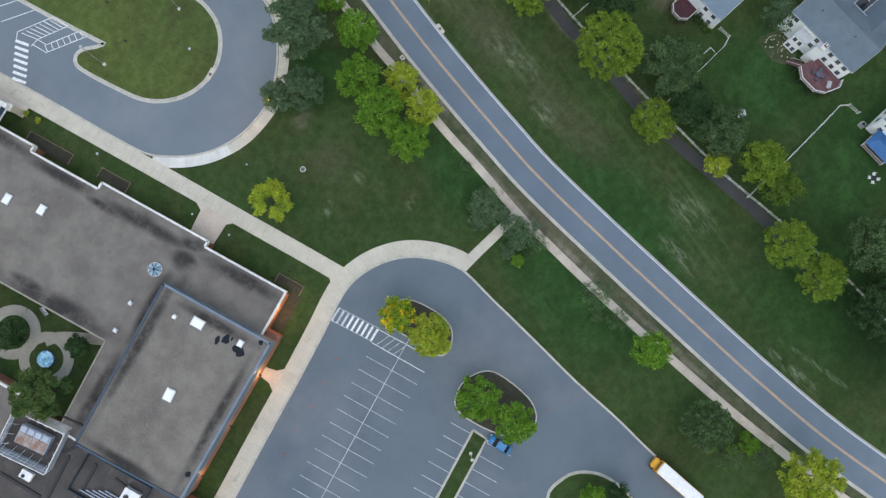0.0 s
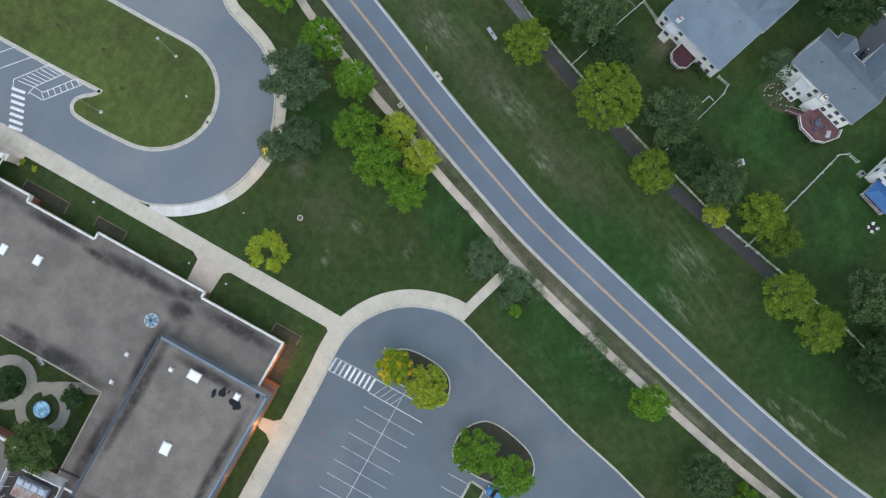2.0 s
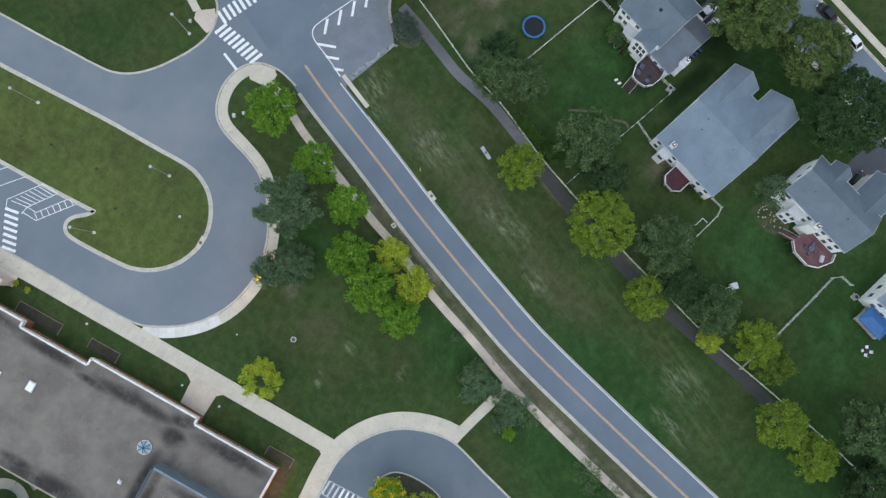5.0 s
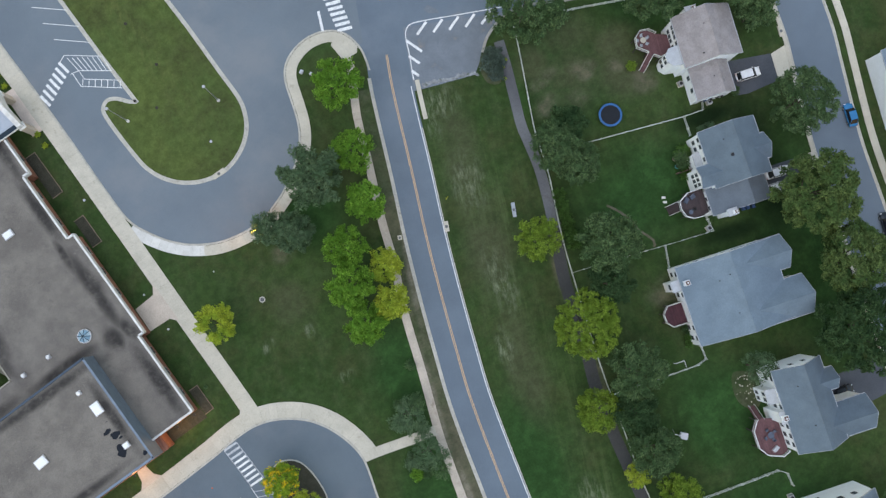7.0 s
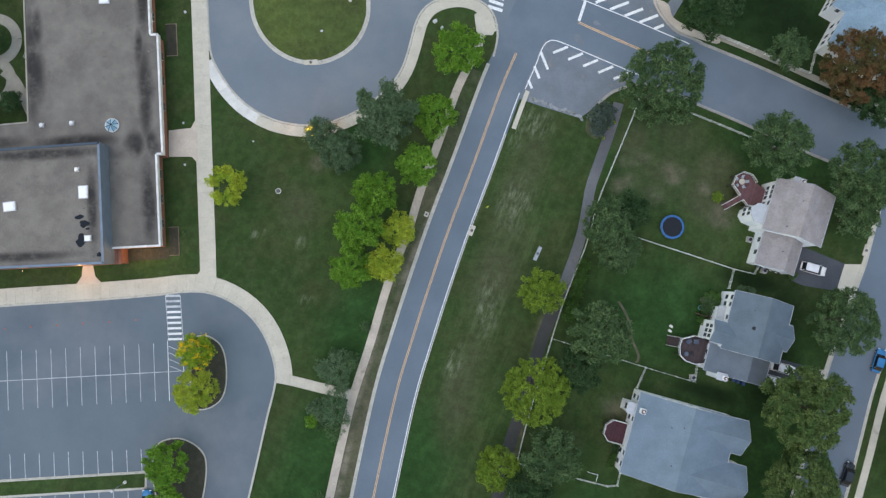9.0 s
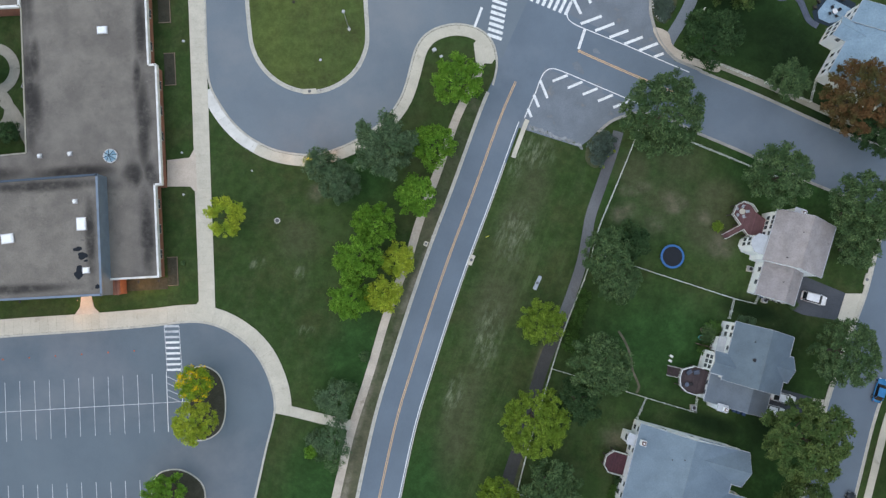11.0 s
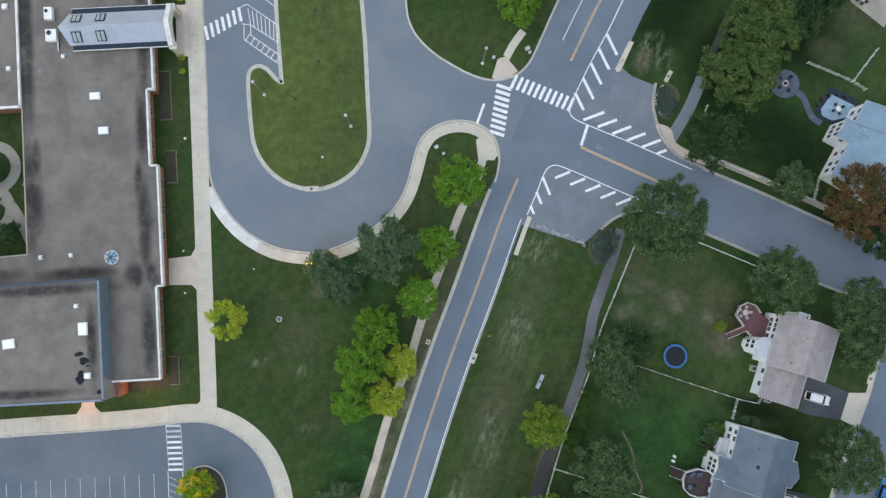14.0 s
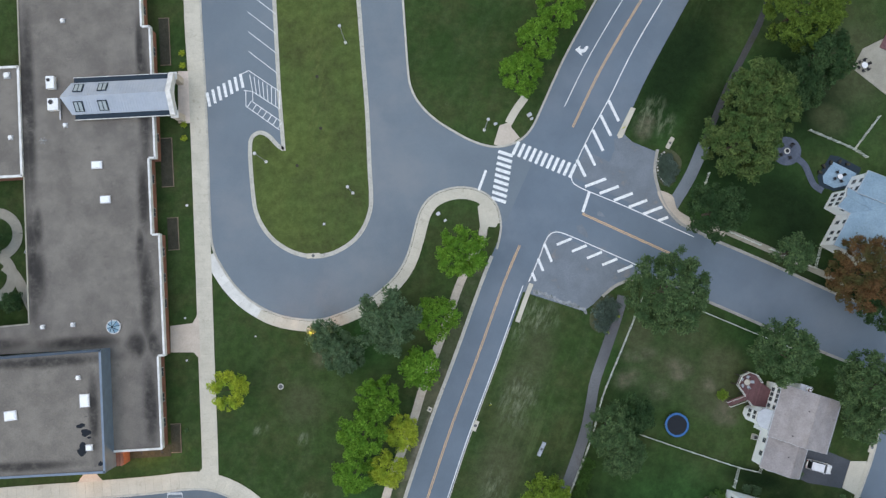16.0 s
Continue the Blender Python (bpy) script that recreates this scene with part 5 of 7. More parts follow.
part("spout", tubed((0, 0, 0.47), (0, 0, 0.9), 0.14, 0.06, n=10), M["metal"], ft)
bn = thing("bench", "grey slatted bench beside the courtyard path", "bench", S @ pose(-25.2, 38.0, 0, 0, 0, 65))
for i in range(4):
    part("slat", boxed(-0.9, 0.9, -0.28 + 0.15 * i, -0.17 + 0.15 * i, 0.42, 0.46), M["metal"], bn)
for x in (-0.75, 0.7):
    part("leg", boxed(x, x + 0.06, -0.28, 0.28, 0, 0.42), M["metal_black"], bn)
part("backrest", boxed(-0.9, 0.9, 0.3, 0.34, 0.5, 0.85), M["metal"], bn)

# planting beds along the front
for k, (a0, a1, b0, b1) in enumerate(((0.9, 2.9, 36.5, 42.5), (0.2, 2.4, 48.6, 57.8), (0.9, 2.8, 72, 81), (-0.1, 1.7, -1.6, 3.6), (0.3, 2.9, 99, 106))):
    bed = thing("planting_bed", "dark mulch bed framed by weathered timber edging", "planting bed", S, "planting beds along the school", "structure")
    part("soil", boxed(a0, a1, b0, b1, -0.1, 0.08), M["mulch"], bed)
    for q in ((a0, a1, b0 - 0.12, b0), (a0, a1, b1, b1 + 0.12), (a1, a1 + 0.12, b0 - 0.12, b1 + 0.12)):
        part("edging", boxed(*q, -0.1, 0.2), M["wood"], bed)
part_bed = thing("planting_bed", "long dark mulch bed beside the brick wall", "planting bed", S, "planting beds along the school", "structure")
part("soil", boxed(-9.0, -0.2, -2.3, -0.1, -0.1, 0.08), M["mulch"], part_bed)

# wall lamps, lit at dusk
for k, (a, b, z, w) in enumerate(((-0.7, -0.75, 3.3, 60), (-4.4, -0.75, 3.3, 190), (-15.6, -3.35, 3.6, 150), (-36.0, -3.2, 3.6, 60), (-26.0, -3.2, 3.6, 20))):
    wl = thing("wall_lamp", "small wall lamp glowing orange on the school wall", "lamp", on_roof(a, b, z), "lamps on the school walls")
    part("bracket", boxed(-0.06, 0.06, 0.0, 0.45, -0.05, 0.05), M["metal_black"], wl)
    part("shade", boxed(-0.16, 0.16, -0.16, 0.16, 0.06, 0.16), M["metal_black"], wl)
    part("bulb", boxed(-0.11, 0.11, -0.11, 0.11, -0.06, 0.06), M["glow"], wl, "glowing orange glass")
    lp = new("wall_lamp_light", bpy.data.lights.new("wall_lamp_light", "POINT"))
    lp.data.energy, lp.data.color, lp.data.shadow_soft_size = w, (1.0, 0.56, 0.17), 0.1
    lp.matrix_basis = on_roof(a, b - 0.25, z - 0.3)

# ---- houses ----


def plate(bm, pts, t):
    """A slab of thickness t under a polygon in space."""
    v = [bm.verts.new(p) for p in pts]
    w = [bm.verts.new((p[0], p[1], p[2] - t)) for p in pts]
    bm.faces.new(v)
    bm.faces.new(w[::-1])
    for i in range(len(pts)):
        j = (i + 1) % len(pts)
        bm.faces.new((v[i], w[i], w[j], v[j]))


def gable(h, u0, u1, v0, v1, eave, rise, axis, frac, shingle, over=0.25, hip=0.0, end=None):
    """A block of a house with its gable roof; the ridge runs along the axis, at frac of the width."""
    def at(a, b, z):
        return (a, b, z) if axis == "v" else (b, a, z)
    a0, a1, b0, b1 = (u0, u1, v0, v1) if axis == "v" else (v0, v1, u0, u1)
    r = a0 + (a1 - a0) * frac
    bm = bmesh.new()
    rows = [[bm.verts.new(at(a, b, z)) for a, z in ((a0, -0.6), (a0, eave), (r, eave + rise), (a1, eave), (a1, -0.6))] for b in (b0, b1 - hip)]
    if hip:
        for v, (a, z) in zip(rows[1], ((a0, -0.6), (a0, eave), (r, eave + rise), (a1, eave), (a1, -0.6))):
            v.co = at(a, b1 if z < eave + 0.1 else b1 - hip, z)
    for i in range(5):
        bm.faces.new((rows[0][i], rows[0][(i + 1) % 5], rows[1][(i + 1) % 5], rows[1][i]))
    for q in rows:
        bm.faces.new(q)
    part("wall", bm, M["siding"], h)
    top = 0.2
    end = over if end is None else end
    for a, s in ((a0, -1), (a1, 1)):
        slope = rise / abs(r - a)
        bm = bmesh.new()
        z0 = eave - slope * over + top
        plate(bm, [at(a + s * over, b0 - end, z0), at(a + s * over, b1 + end, z0), at(r, b1 + end - hip * 1.05, eave + rise + top), at(r, b0 - end, eave + rise + top)], 0.16)
        part("roof_slope", bm, shingle, h)
        bm = bmesh.new()
        plate(bm, [at(a + s * (over + 0.1), b0 - end, z0 + 0.02), at(a + s * (over + 0.1), b1 + end, z0 + 0.02), at(a + s * over, b1 + end, z0 + 0.02), at(a + s * over, b0 - end, z0 + 0.02)], 0.14)
        part("gutter", bm, M["gutter"], h)
        for b in ((b0 - end, -1), (b1 + end, 1)) if not hip else ((b0 - end, -1),):
            bm = bmesh.new()
            plate(bm, [at(a + s * over, b[0], z0 + 0.015), at(a + s * over, b[0] + b[1] * 0.05, z0 + 0.015), at(r, b[0] + b[1] * 0.05, eave + rise + top + 0.015), at(r, b[0], eave + rise + top + 0.015)], 0.24)
            part("rake_board", bm, M["gutter"], h)
    if hip:
        bm = bmesh.new()
        plate(bm, [at(a0 - over, b1 + end, eave - rise / hip * over * 0.3 + top), at(a1 + over, b1 + end, eave - rise / hip * over * 0.3 + top), at(r, b1 - hip + end * 0.9, eave + rise + top)], 0.16)
        part("roof_slope", bm, shingle, h)
    bm = bmesh.new()
    tube(bm, at(r, b0 - end, eave + rise + top - 0.03), at(r, b1 + end - hip, eave + rise + top - 0.03), 0.08, n=6)
    part("ridge_cap", bm, shingle, h)

    def height(u, v):
        a = u if axis == "v" else v
        return eave + top + rise * (1 - abs(a - r) / abs((a0 if a < r else a1) - r))
    return height


def window(h, u, v, z, w=0.95, ht=1.35, face="w"):
    """A double-hung window on a wall that faces west, north or south in the house's own frame."""
    if face == "w":
        f = part("window", boxed(u - 0.07, u + 0.03, v - w / 2 - 0.09, v + w / 2 + 0.09, z - 0.09, z + ht + 0.09), M["white"], h)
        for k in (0, 1):
            part("pane", boxed(u - 0.09, u - 0.06, v - w / 2, v + w / 2, z + k * (ht / 2 + 0.03), z + k * (ht / 2 + 0.03) + ht / 2 - 0.03), M["glass"], f)
    else:
        s = 1 if face == "n" else -1
        f = part("window", boxed(u - w / 2 - 0.09, u + w / 2 + 0.09, min(v - 0.03 * s, v + 0.07 * s), max(v - 0.03 * s, v + 0.07 * s), z - 0.09, z + ht + 0.09), M["white"], h)
        for k in (0, 1):
            part("pane", boxed(u - w / 2, u + w / 2, min(v + 0.06 * s, v + 0.09 * s), max(v + 0.06 * s, v + 0.09 * s), z + k * (ht / 2 + 0.03), z + k * (ht / 2 + 0.03) + ht / 2 - 0.03), M["glass"], f)


def block(h, u0, u1, v0, v1, top, roof_top, material=None, shingle=None, name="bay"):
    """A white bay or box with a low sloped lid."""
    part(name, boxed(u0, u1, v0, v1, -0.6, top), M["siding"], h)
    bm = bmesh.new()
    plate(bm, [(u0 - 0.15, v0 - 0.15, top + 0.1), (u1, v0 - 0.15, roof_top), (u1, v1 + 0.15, roof_top), (u0 - 0.15, v1 + 0.15, top + 0.1)], 0.12)
    part(name + "_roof", bm, shingle or M["gutter"], h)


def chimney(h, u, v, z, w=0.9, d=0.8):
    c = part("chimney", boxed(u - w / 2, u + w / 2, v - d / 2, v + d / 2, z - 2.5, z), M["siding"], h)
    part("cap", boxed(u - w * 0.42, u + w * 0.42, v - d * 0.42, v + d * 0.42, z, z + 0.06), M["chimney_cap"], c, "brown chimney cap")
    part("flue", tubed((u, v, z + 0.06), (u, v, z + 0.3), 0.15, n=10), M["white"], c)


def house(label, x, y, turn, base=None):
    return thing("house", label, "house", pose(x, y, zg(x, y) if base is None else base, 0, 0, turn), "houses along the street")


TURN = -16.9
H1 = house("large white house with blue-grey shingle roof and front wings", 77.6, -15.1, TURN, 2.3)
R1 = gable(H1, 0.1, 17.9, 0.2, 15.0, 5.4, 3.3, "v", 0.5, M["shingle"], end=0.02)
gable(H1, 11.0, 19.9, 9.1, 14.85, 5.4, 2.4, "u", 0.5, M["shingle"])
gable(H1, 11.0, 21.4, 0.1, 6.9, 5.4, 2.6, "u", 0.5, M["shingle"])
block(H1, -1.5, 0.1, 10.9, 12.7, 4.9, 5.2)
chimney(H1, 0.8, 11.9, 6.9, 0.9, 0.9)
for v in (13.8, 9.9, 3.6, 1.6):
    for z in (1.2, 3.7):
        window(H1, 0.1, v, z, 0.8, 1.15)
for u in (4.4, 9.6, 15.2):
    window(H1, u, 15.0, 3.8, 0.7, 1.0, face="n")
window(H1, -1.5, 11.8, 3.0, 1.0, 1.2)
# added dark block: gives the recess its shade and reddish brown tone
part("porch_floor", boxed(17.95, 20.4, 6.95, 9.05, -0.2, 0.3), M["deck_dark"], H1, "dark red block standing in for the shade in the recess")

H2 = house("white two-storey house with slate-grey roof and lower garage wing", 93.2, 4.0, TURN, 2.5)
R2 = gable(H2, 2.0, 12.3, 3.9, 14.1, 6.9, 3.4, "v", 0.49, M["shingle_dark"])
gable(H2, 10.0, 13.1, 6.4, 10.6, 6.9, 1.6, "u", 0.5, M["shingle_dark"])
gable(H2, -0.3, 6.0, 4.6, 8.1, 6.9, 1.0, "u", 0.5, M["shingle_dark"])
gable(H2, 1.0, 12.0, -0.7, 3.9, 4.1, 2.3, "v", 0.63, M["shingle_old"])
block(H2, 0.9, 2.0, 8.3, 11.0, 3.6, 4.3)
for v in (9.4, 11.8, 13.1):
    window(H2, 2.0, v, 5.2, 0.75, 1.2)
for v in (11.8, 13.1):
    window(H2, 2.0, v, 2.6, 0.75, 1.2)
for v in (5.3, 6.2, 7.1):
    for z in (3.0, 4.9):
        window(H2, -0.3, v, z, 0.62, 1.3)
window(H2, 1.0, 8.1, 5.2, 0.6, 1.0, face="n")
for v in (0.6, 2.4):
    window(H2, 1.0, v, 2.7, 0.8, 1.2)
block(H2, 3.0, 4.7, -1.8, -0.7, 5.6, 5.9, name="chimney_breast")
chimney(H2, 4.2, -1.35, 6.5, 0.8, 0.7)

H3 = house("white two-storey house with taupe shingle roof and garage wing", 103.4, 29.2, -19.0, 2.5)
R3 = gable(H3, 1.5, 12.0, -0.5, 8.6, 6.8, 3.3, "v", 0.48, M["shingle_pink"])
R3G = gable(H3, 2.9, 9.9, -6.5, -0.5, 4.3, 2.2, "v", 0.62, M["shingle_pink"])
bm = prismed([(1.5, 0.3), (-0.3, 0.5), (-1.2, 1.4), (-1.2, 2.6), (-0.4, 3.5), (1.5, 3.6)], -0.6, 6.2)
part("bay", bm, M["siding"], H3, "white octagonal bay")
bm = bmesh.new()
plate(bm, [(1.5, 0.1, 6.6), (-0.4, 0.3, 6.3), (-1.35, 1.3, 6.3), (-1.35, 2.7, 6.3), (-0.5, 3.7, 6.3), (1.5, 3.8, 6.6)], 0.12)
part("bay_roof", bm, M["gutter"], H3)
for v in (1.6, 2.45):
    for z in (2.2, 4.4):
        window(H3, -1.2, v, z, 0.6, 1.2)
for v in (4.4, 5.6, 6.5, 7.4):
    for z in (2.9, 5.2):
        window(H3, 1.5, v, z, 0.7, 1.15)
block(H3, 3.9, 5.9, 8.6, 9.75, 7.9, 8.0, name="chimney_breast")
chimney(H3, 5.3, 9.2, 8.6, 0.8, 0.8)
for v in (-2.0, -4.4):
    window(H3, 2.9, v, 2.2, 0.8, 1.2)
for u in (4.6, 6.4, 8.2):
    window(H3, u, -6.5, 0.6, face="s")

H5 = house("white two-storey house with blue-grey shingle roof above a red deck", 81.2, -40.5, TURN, 2.2)
R5 = gable(H5, -1.0, 7.8, 0.8, 15.6, 7.5, 3.1, "v", 0.5, M["shingle_dark"])
gable(H5, 3.5, 9.2, 9.7, 13.2, 7.5, 1.5, "u", 0.5, M["shingle_dark"])
gable(H5, 3.5, 13.6, 0.9, 6.7, 7.0, 2.2, "u", 0.5, M["shingle_dark"])
block(H5, -2.6, -1.0, 9.9, 12.4, 5.6, 6.2)
block(H5, -2.0, -1.0, 6.3, 8.3, 7.0, 7.3, name="chimney_breast")
chimney(H5, -1.5, 7.3, 8.1, 0.9, 0.9)
for v in (14.2, 9.0, 5.4, 3.6, 2.0):
    for z in (3.4, 5.8):
        window(H5, -1.0, v, z, 0.8, 1.2)
for v in (10.6, 11.7):
    for z in (1.0, 3.9):
        window(H5, -2.6, v, z, 0.65, 1.2)
for u in (0.6, 3.0, 5.4):
    window(H5, u, 15.6, 5.8, 0.7, 1.1, face="n")

H4 = house("white two-storey house with pale blue-grey shingle roof", 117.9, 61.6, -31.0, 2.5)
R4 = gable(H4, 0.5, 12.8, 0.8, 11.3, 5.7, 3.2, "v", 0.5, M["shingle_blue"])
gable(H4, -0.4, 11.8, 11.3, 15.4, 5.7, 2.9, "v", 0.5, M["shingle_blue"])
gable(H4, -2.2, 4.0, 7.4, 10.8, 5.7, 1.2, "u", 0.5, M["shingle_blue"])
for v in (2.0, 3.4, 5.6):
    for z in (1.6, 4.1):
        window(H4, 0.5, v, z, 0.7, 1.2)
for v in (7.9, 8.9, 9.9):
    for z in (1.5, 3.9):
        window(H4, -2.2, v, z, 0.62, 1.25)
window(H4, -0.8, 7.4, 4.0, 0.7, 1.1, face="s")
for v in (12.2, 13.9):
    for z in (1.6, 4.1):
        window(H4, -0.4, v, z, 0.8, 1.2)

H6 = house("white house beside a blue deck canopy", 76.13, -48.95, TURN, 2.2)
gable(H6, 0.0, 12.0, -11.5, 0.0, 7.0, 3.2, "v", 0.5, M["shingle"])
for v in (-8.6, -6.2, -3.6, -1.4):
    for z in (2.9, 5.3):
        window(H6, 0.0, v, z, 0.8, 1.2)
for u in (1.2, 3.4, 6.4, 9.0):
    window(H6, u, 0.0, 2.6 if u < 4 else 5.2, 0.9, 1.2, face="n")
H7 = house("tan two-storey house at the edge of the lawns", 135.5, 87.0, -31.0, 2.5)
gable(H7, 0.0, 12.0, 0.0, 12.0, 5.6, 2.6, "v", 0.5, M["shingle"])
H8 = house("white house with grey roof across the street", 137, 10, -20, 2.5)
gable(H8, 0.0, 12.0, -14.0, 0.0, 5.6, 2.6, "v", 0.5, M["shingle"])

# ---- decks and patios ----


def deck(label, h, pts, z, material, rail=True, skip=(), white=False):
    """A raised timber deck of boards on posts with a white railing, in a house's frame."""
    d = thing("deck", label, "deck", h.matrix_basis.copy(), "decks behind the houses")
    planks(pts, z, material, d)
    ring = list(zip(pts, pts[1:] + pts[:1]))
    for i, (p, q) in enumerate(ring):
        part("joist", beam(p, q, z - 0.28, z - 0.02, 0.06), M["deck_brown"], d)
        part("support", boxed(p[0] - 0.07, p[0] + 0.07, p[1] - 0.07, p[1] + 0.07, -0.8, z - 0.28), M["deck_brown"], d)
        if rail and not (i in skip and (i - 1) % len(ring) in skip):
            part("post", boxed(p[0] - 0.06, p[0] + 0.06, p[1] - 0.06, p[1] + 0.06, z, z + 1.0), M["fence"], d)
        if rail and i not in skip:
            part("rail", beam(p, q, z + 0.92, z + 1.0, 0.12), M["white"] if white else M["fence"], d)
            part("rail", beam(p, q, z + 0.1, z + 0.16, 0.06), M["fence"], d)
            L = (Vector(q) - Vector(p)).length
            for k in range(1, int(L / 0.18)):
                c = Vector(p).lerp(Vector(q), k * 0.18 / L)
                part("baluster", boxed(c.x - 0.02, c.x + 0.02, c.y - 0.02, c.y + 0.02, z + 0.1, z + 0.92), M["fence"], d)
    return d


def planks(pts, z, material, d):
    """Boards 0.28 m wide, laid across an outline, each a piece of its own."""
    xs = [p[0] for p in pts]
    x = min(xs)
    while x < max(xs) - 0.05:
        bm = bmesh.new()
        f = bm.faces.new([bm.verts.new((px, py, z)) for px, py in pts])
        f.normal_update()
        for k, s in ((x + 0.006, -1), (x + 0.274, 1)):
            geom = bm.verts[:] + bm.edges[:] + bm.faces[:]
            bmesh.ops.bisect_plane(bm, geom=geom, plane_co=(k, 0, 0), plane_no=(s, 0, 0), clear_outer=True)
        if bm.faces:
            got = bmesh.ops.extrude_face_region(bm, geom=bm.faces[:])["geom"]
            for v in got:
                if isinstance(v, bmesh.types.BMVert):
                    v.co.z -= 0.04
            part("board", bm, material, d)
        else:
            bm.free()
        x += 0.28


def beam(p, q, z0, z1, w):
    bm = bmesh.new()
    p, q = Vector(p), Vector(q)
    n = Vector((-(q - p).y, (q - p).x)).normalized() * w / 2
    prism(bm, [(v.x, v.y) for v in (p + n, p - n, q - n, q + n)], z0, z1)
    return bm


def patio_set(m, n=5, top=None, r=0.65, cloth=None):
    t = thing("patio_table", "round patio table on a deck", "table", m, "patio furniture")
    part("tabletop", tubed((0, 0, 0.7), (0, 0, 0.74), r, n=20), top or M["metal"], t)
    part("leg", tubed((0, 0, 0), (0, 0, 0.7), 0.05), M["metal_black"], t)
    part("foot", tubed((0, 0, 0), (0, 0, 0.04), 0.3, n=12), M["metal_black"], t)
    for i in range(n):
        c = thing("patio_chair", "outdoor chair drawn up to a patio table", "chair", m @ pose(0, 0, 0, 0, 0, 360 * i / n + 20) @ pose(r + 0.42, 0, 0), "patio furniture")
        part("seat", boxed(-0.26, 0.24, -0.26, 0.26, 0.4, 0.46, bevel=0.02), cloth or M["metal_black"], c)
        part("backrest", boxed(0.2, 0.28, -0.26, 0.26, 0.46, 0.92, bevel=0.02), cloth or M["metal_black"], c)
        for x in (-0.22, 0.2):
            for y in (-0.22, 0.22):
                part("leg", boxed(x - 0.02, x + 0.02, y - 0.02, y + 0.02, 0, 0.4), M["metal_black"], c)


def stairs(label, h, p, q, width, top, material):
    """A flight of open steps in a house's frame, from p at the top to q on the ground."""
    t = thing("deck_steps", label, "steps", h.matrix_basis.copy(), "steps behind the houses")
    p, q = Vector(p), Vector(q)
    n = max(4, int(top / 0.21))
    d = (q - p).normalized()
    side = Vector((-d.y, d.x)) * width / 2
    go = (q - p).length / n
    for i in range(n):
        a = p + d * go * i
        b = a + d * (go + 0.03)
        z = top - top * (i + 1) / (n + 1)
        part("tread", prismed([(v.x, v.y) for v in (a - side, b - side, b + side, a + side)], z - 0.05, z), material, t)
    for k in (-1, 1):
        a, b = p + side * k, q + side * k
        w = Vector((-d.y, d.x)) * 0.04
        bm = bmesh.new()
        plate(bm, [((a + w).x, (a + w).y, top), ((a - w).x, (a - w).y, top), ((b - w).x, (b - w).y, 0.15), ((b + w).x, (b + w).y, 0.15)], 0.24)
        part("stringer", bm, material, t)
        part("handrail", tubed((a.x, a.y, top + 0.95), (b.x, b.y, 0.95), 0.045), M["fence"], t)
        part("newel_post", boxed(b.x - 0.06, b.x + 0.06, b.y - 0.06, b.y + 0.06, -0.1, 1.0), M["fence"], t)


deck("dark brown hexagonal deck with a white railing behind the house", H1, [(0.1, 4.6), (-2.8, 4.6), (-3.9, 5.7), (-3.9, 7.4), (-2.8, 8.6), (0.1, 8.6)], 1.8, M["deck_dark"], skip=(5,))
deck("dark brown octagonal deck with a white railing behind the house", H2, [(1.0, 0.1), (-0.6, -0.4), (-2.4, -0.3), (-3.7, 0.5), (-4.2, 2.0), (-4.1, 3.4), (-2.0, 4.6), (-0.3, 4.6), (1.0, 4.2)], 2.5, M["deck_brown"], skip=(7, 8), white=True)
patio_set(H2.matrix_basis @ pose(-2.6, 1.0, 2.5), 2, M["stone"], 0.4)
stairs("steep brown deck steps with white posts", H2, (-4.15, 2.7), (-5.7, 2.5), 1.8, 2.5, M["deck_brown"])
deck("red-brown deck with an octagonal end and a pale railing", H3, [(1.5, 3.8), (-1.2, 3.3), (-2.2, 4.0), (-3.1, 4.8), (-4.9, 6.2), (-4.7, 8.0), (-3.5, 9.1), (-1.9, 9.0), (-0.7, 8.0), (1.5, 7.2)], 2.5, M["deck"], skip=(2, 8, 9))
patio_set(H3.matrix_basis @ pose(-3.4, 7.2, 2.5), 5, M["concrete"], 0.55, M["stone_pale"])
stairs("red-brown steps down from the deck", H3, (-2.65, 4.4), (-4.4, 2.2), 1.0, 2.5, M["deck"])
deck("red deck with a white railing behind the house", H5, [(-1.0, 0.3), (-2.4, -0.3), (-5.0, 0.7), (-6.2, 2.4), (-6.2, 5.6), (-5.0, 7.3), (-3.4, 7.1), (-1.0, 6.2)], 2.8, M["deck"], skip=(5, 6, 7), white=True)
patio_set(H5.matrix_basis @ pose(-3.4, 4.0, 2.8), 4, M["stone"], 0.6, M["stone"])
deck_seat = thing("storage_bench", "white storage bench on a red deck", "bench", H5.matrix_basis @ pose(-3.2, 1.3, 2.8, 0, 0, 30), "patio furniture")
part("box", boxed(-0.6, 0.6, -0.3, 0.3, 0.0, 0.5, bevel=0.03), M["white"], deck_seat)
part("lid", boxed(-0.63, 0.63, -0.33, 0.33, 0.5, 0.56, bevel=0.02), M["metal"], deck_seat)
stairs("red-brown steps down from the deck", H5, (-4.2, 7.2), (-4.0, 9.4), 1.1, 2.8, M["deck"])
deck("dark deck under a blue canopy", H6, [(0.0, -6.6), (-3.4, -6.6), (-3.4, -1.6), (0.0, -1.6)], 1.2, M["deck"], skip=(3,))
cn = thing("canopy", "blue fabric canopy over a deck", "canopy", H6.matrix_basis @ pose(-1.75, -4.0, 1.2))
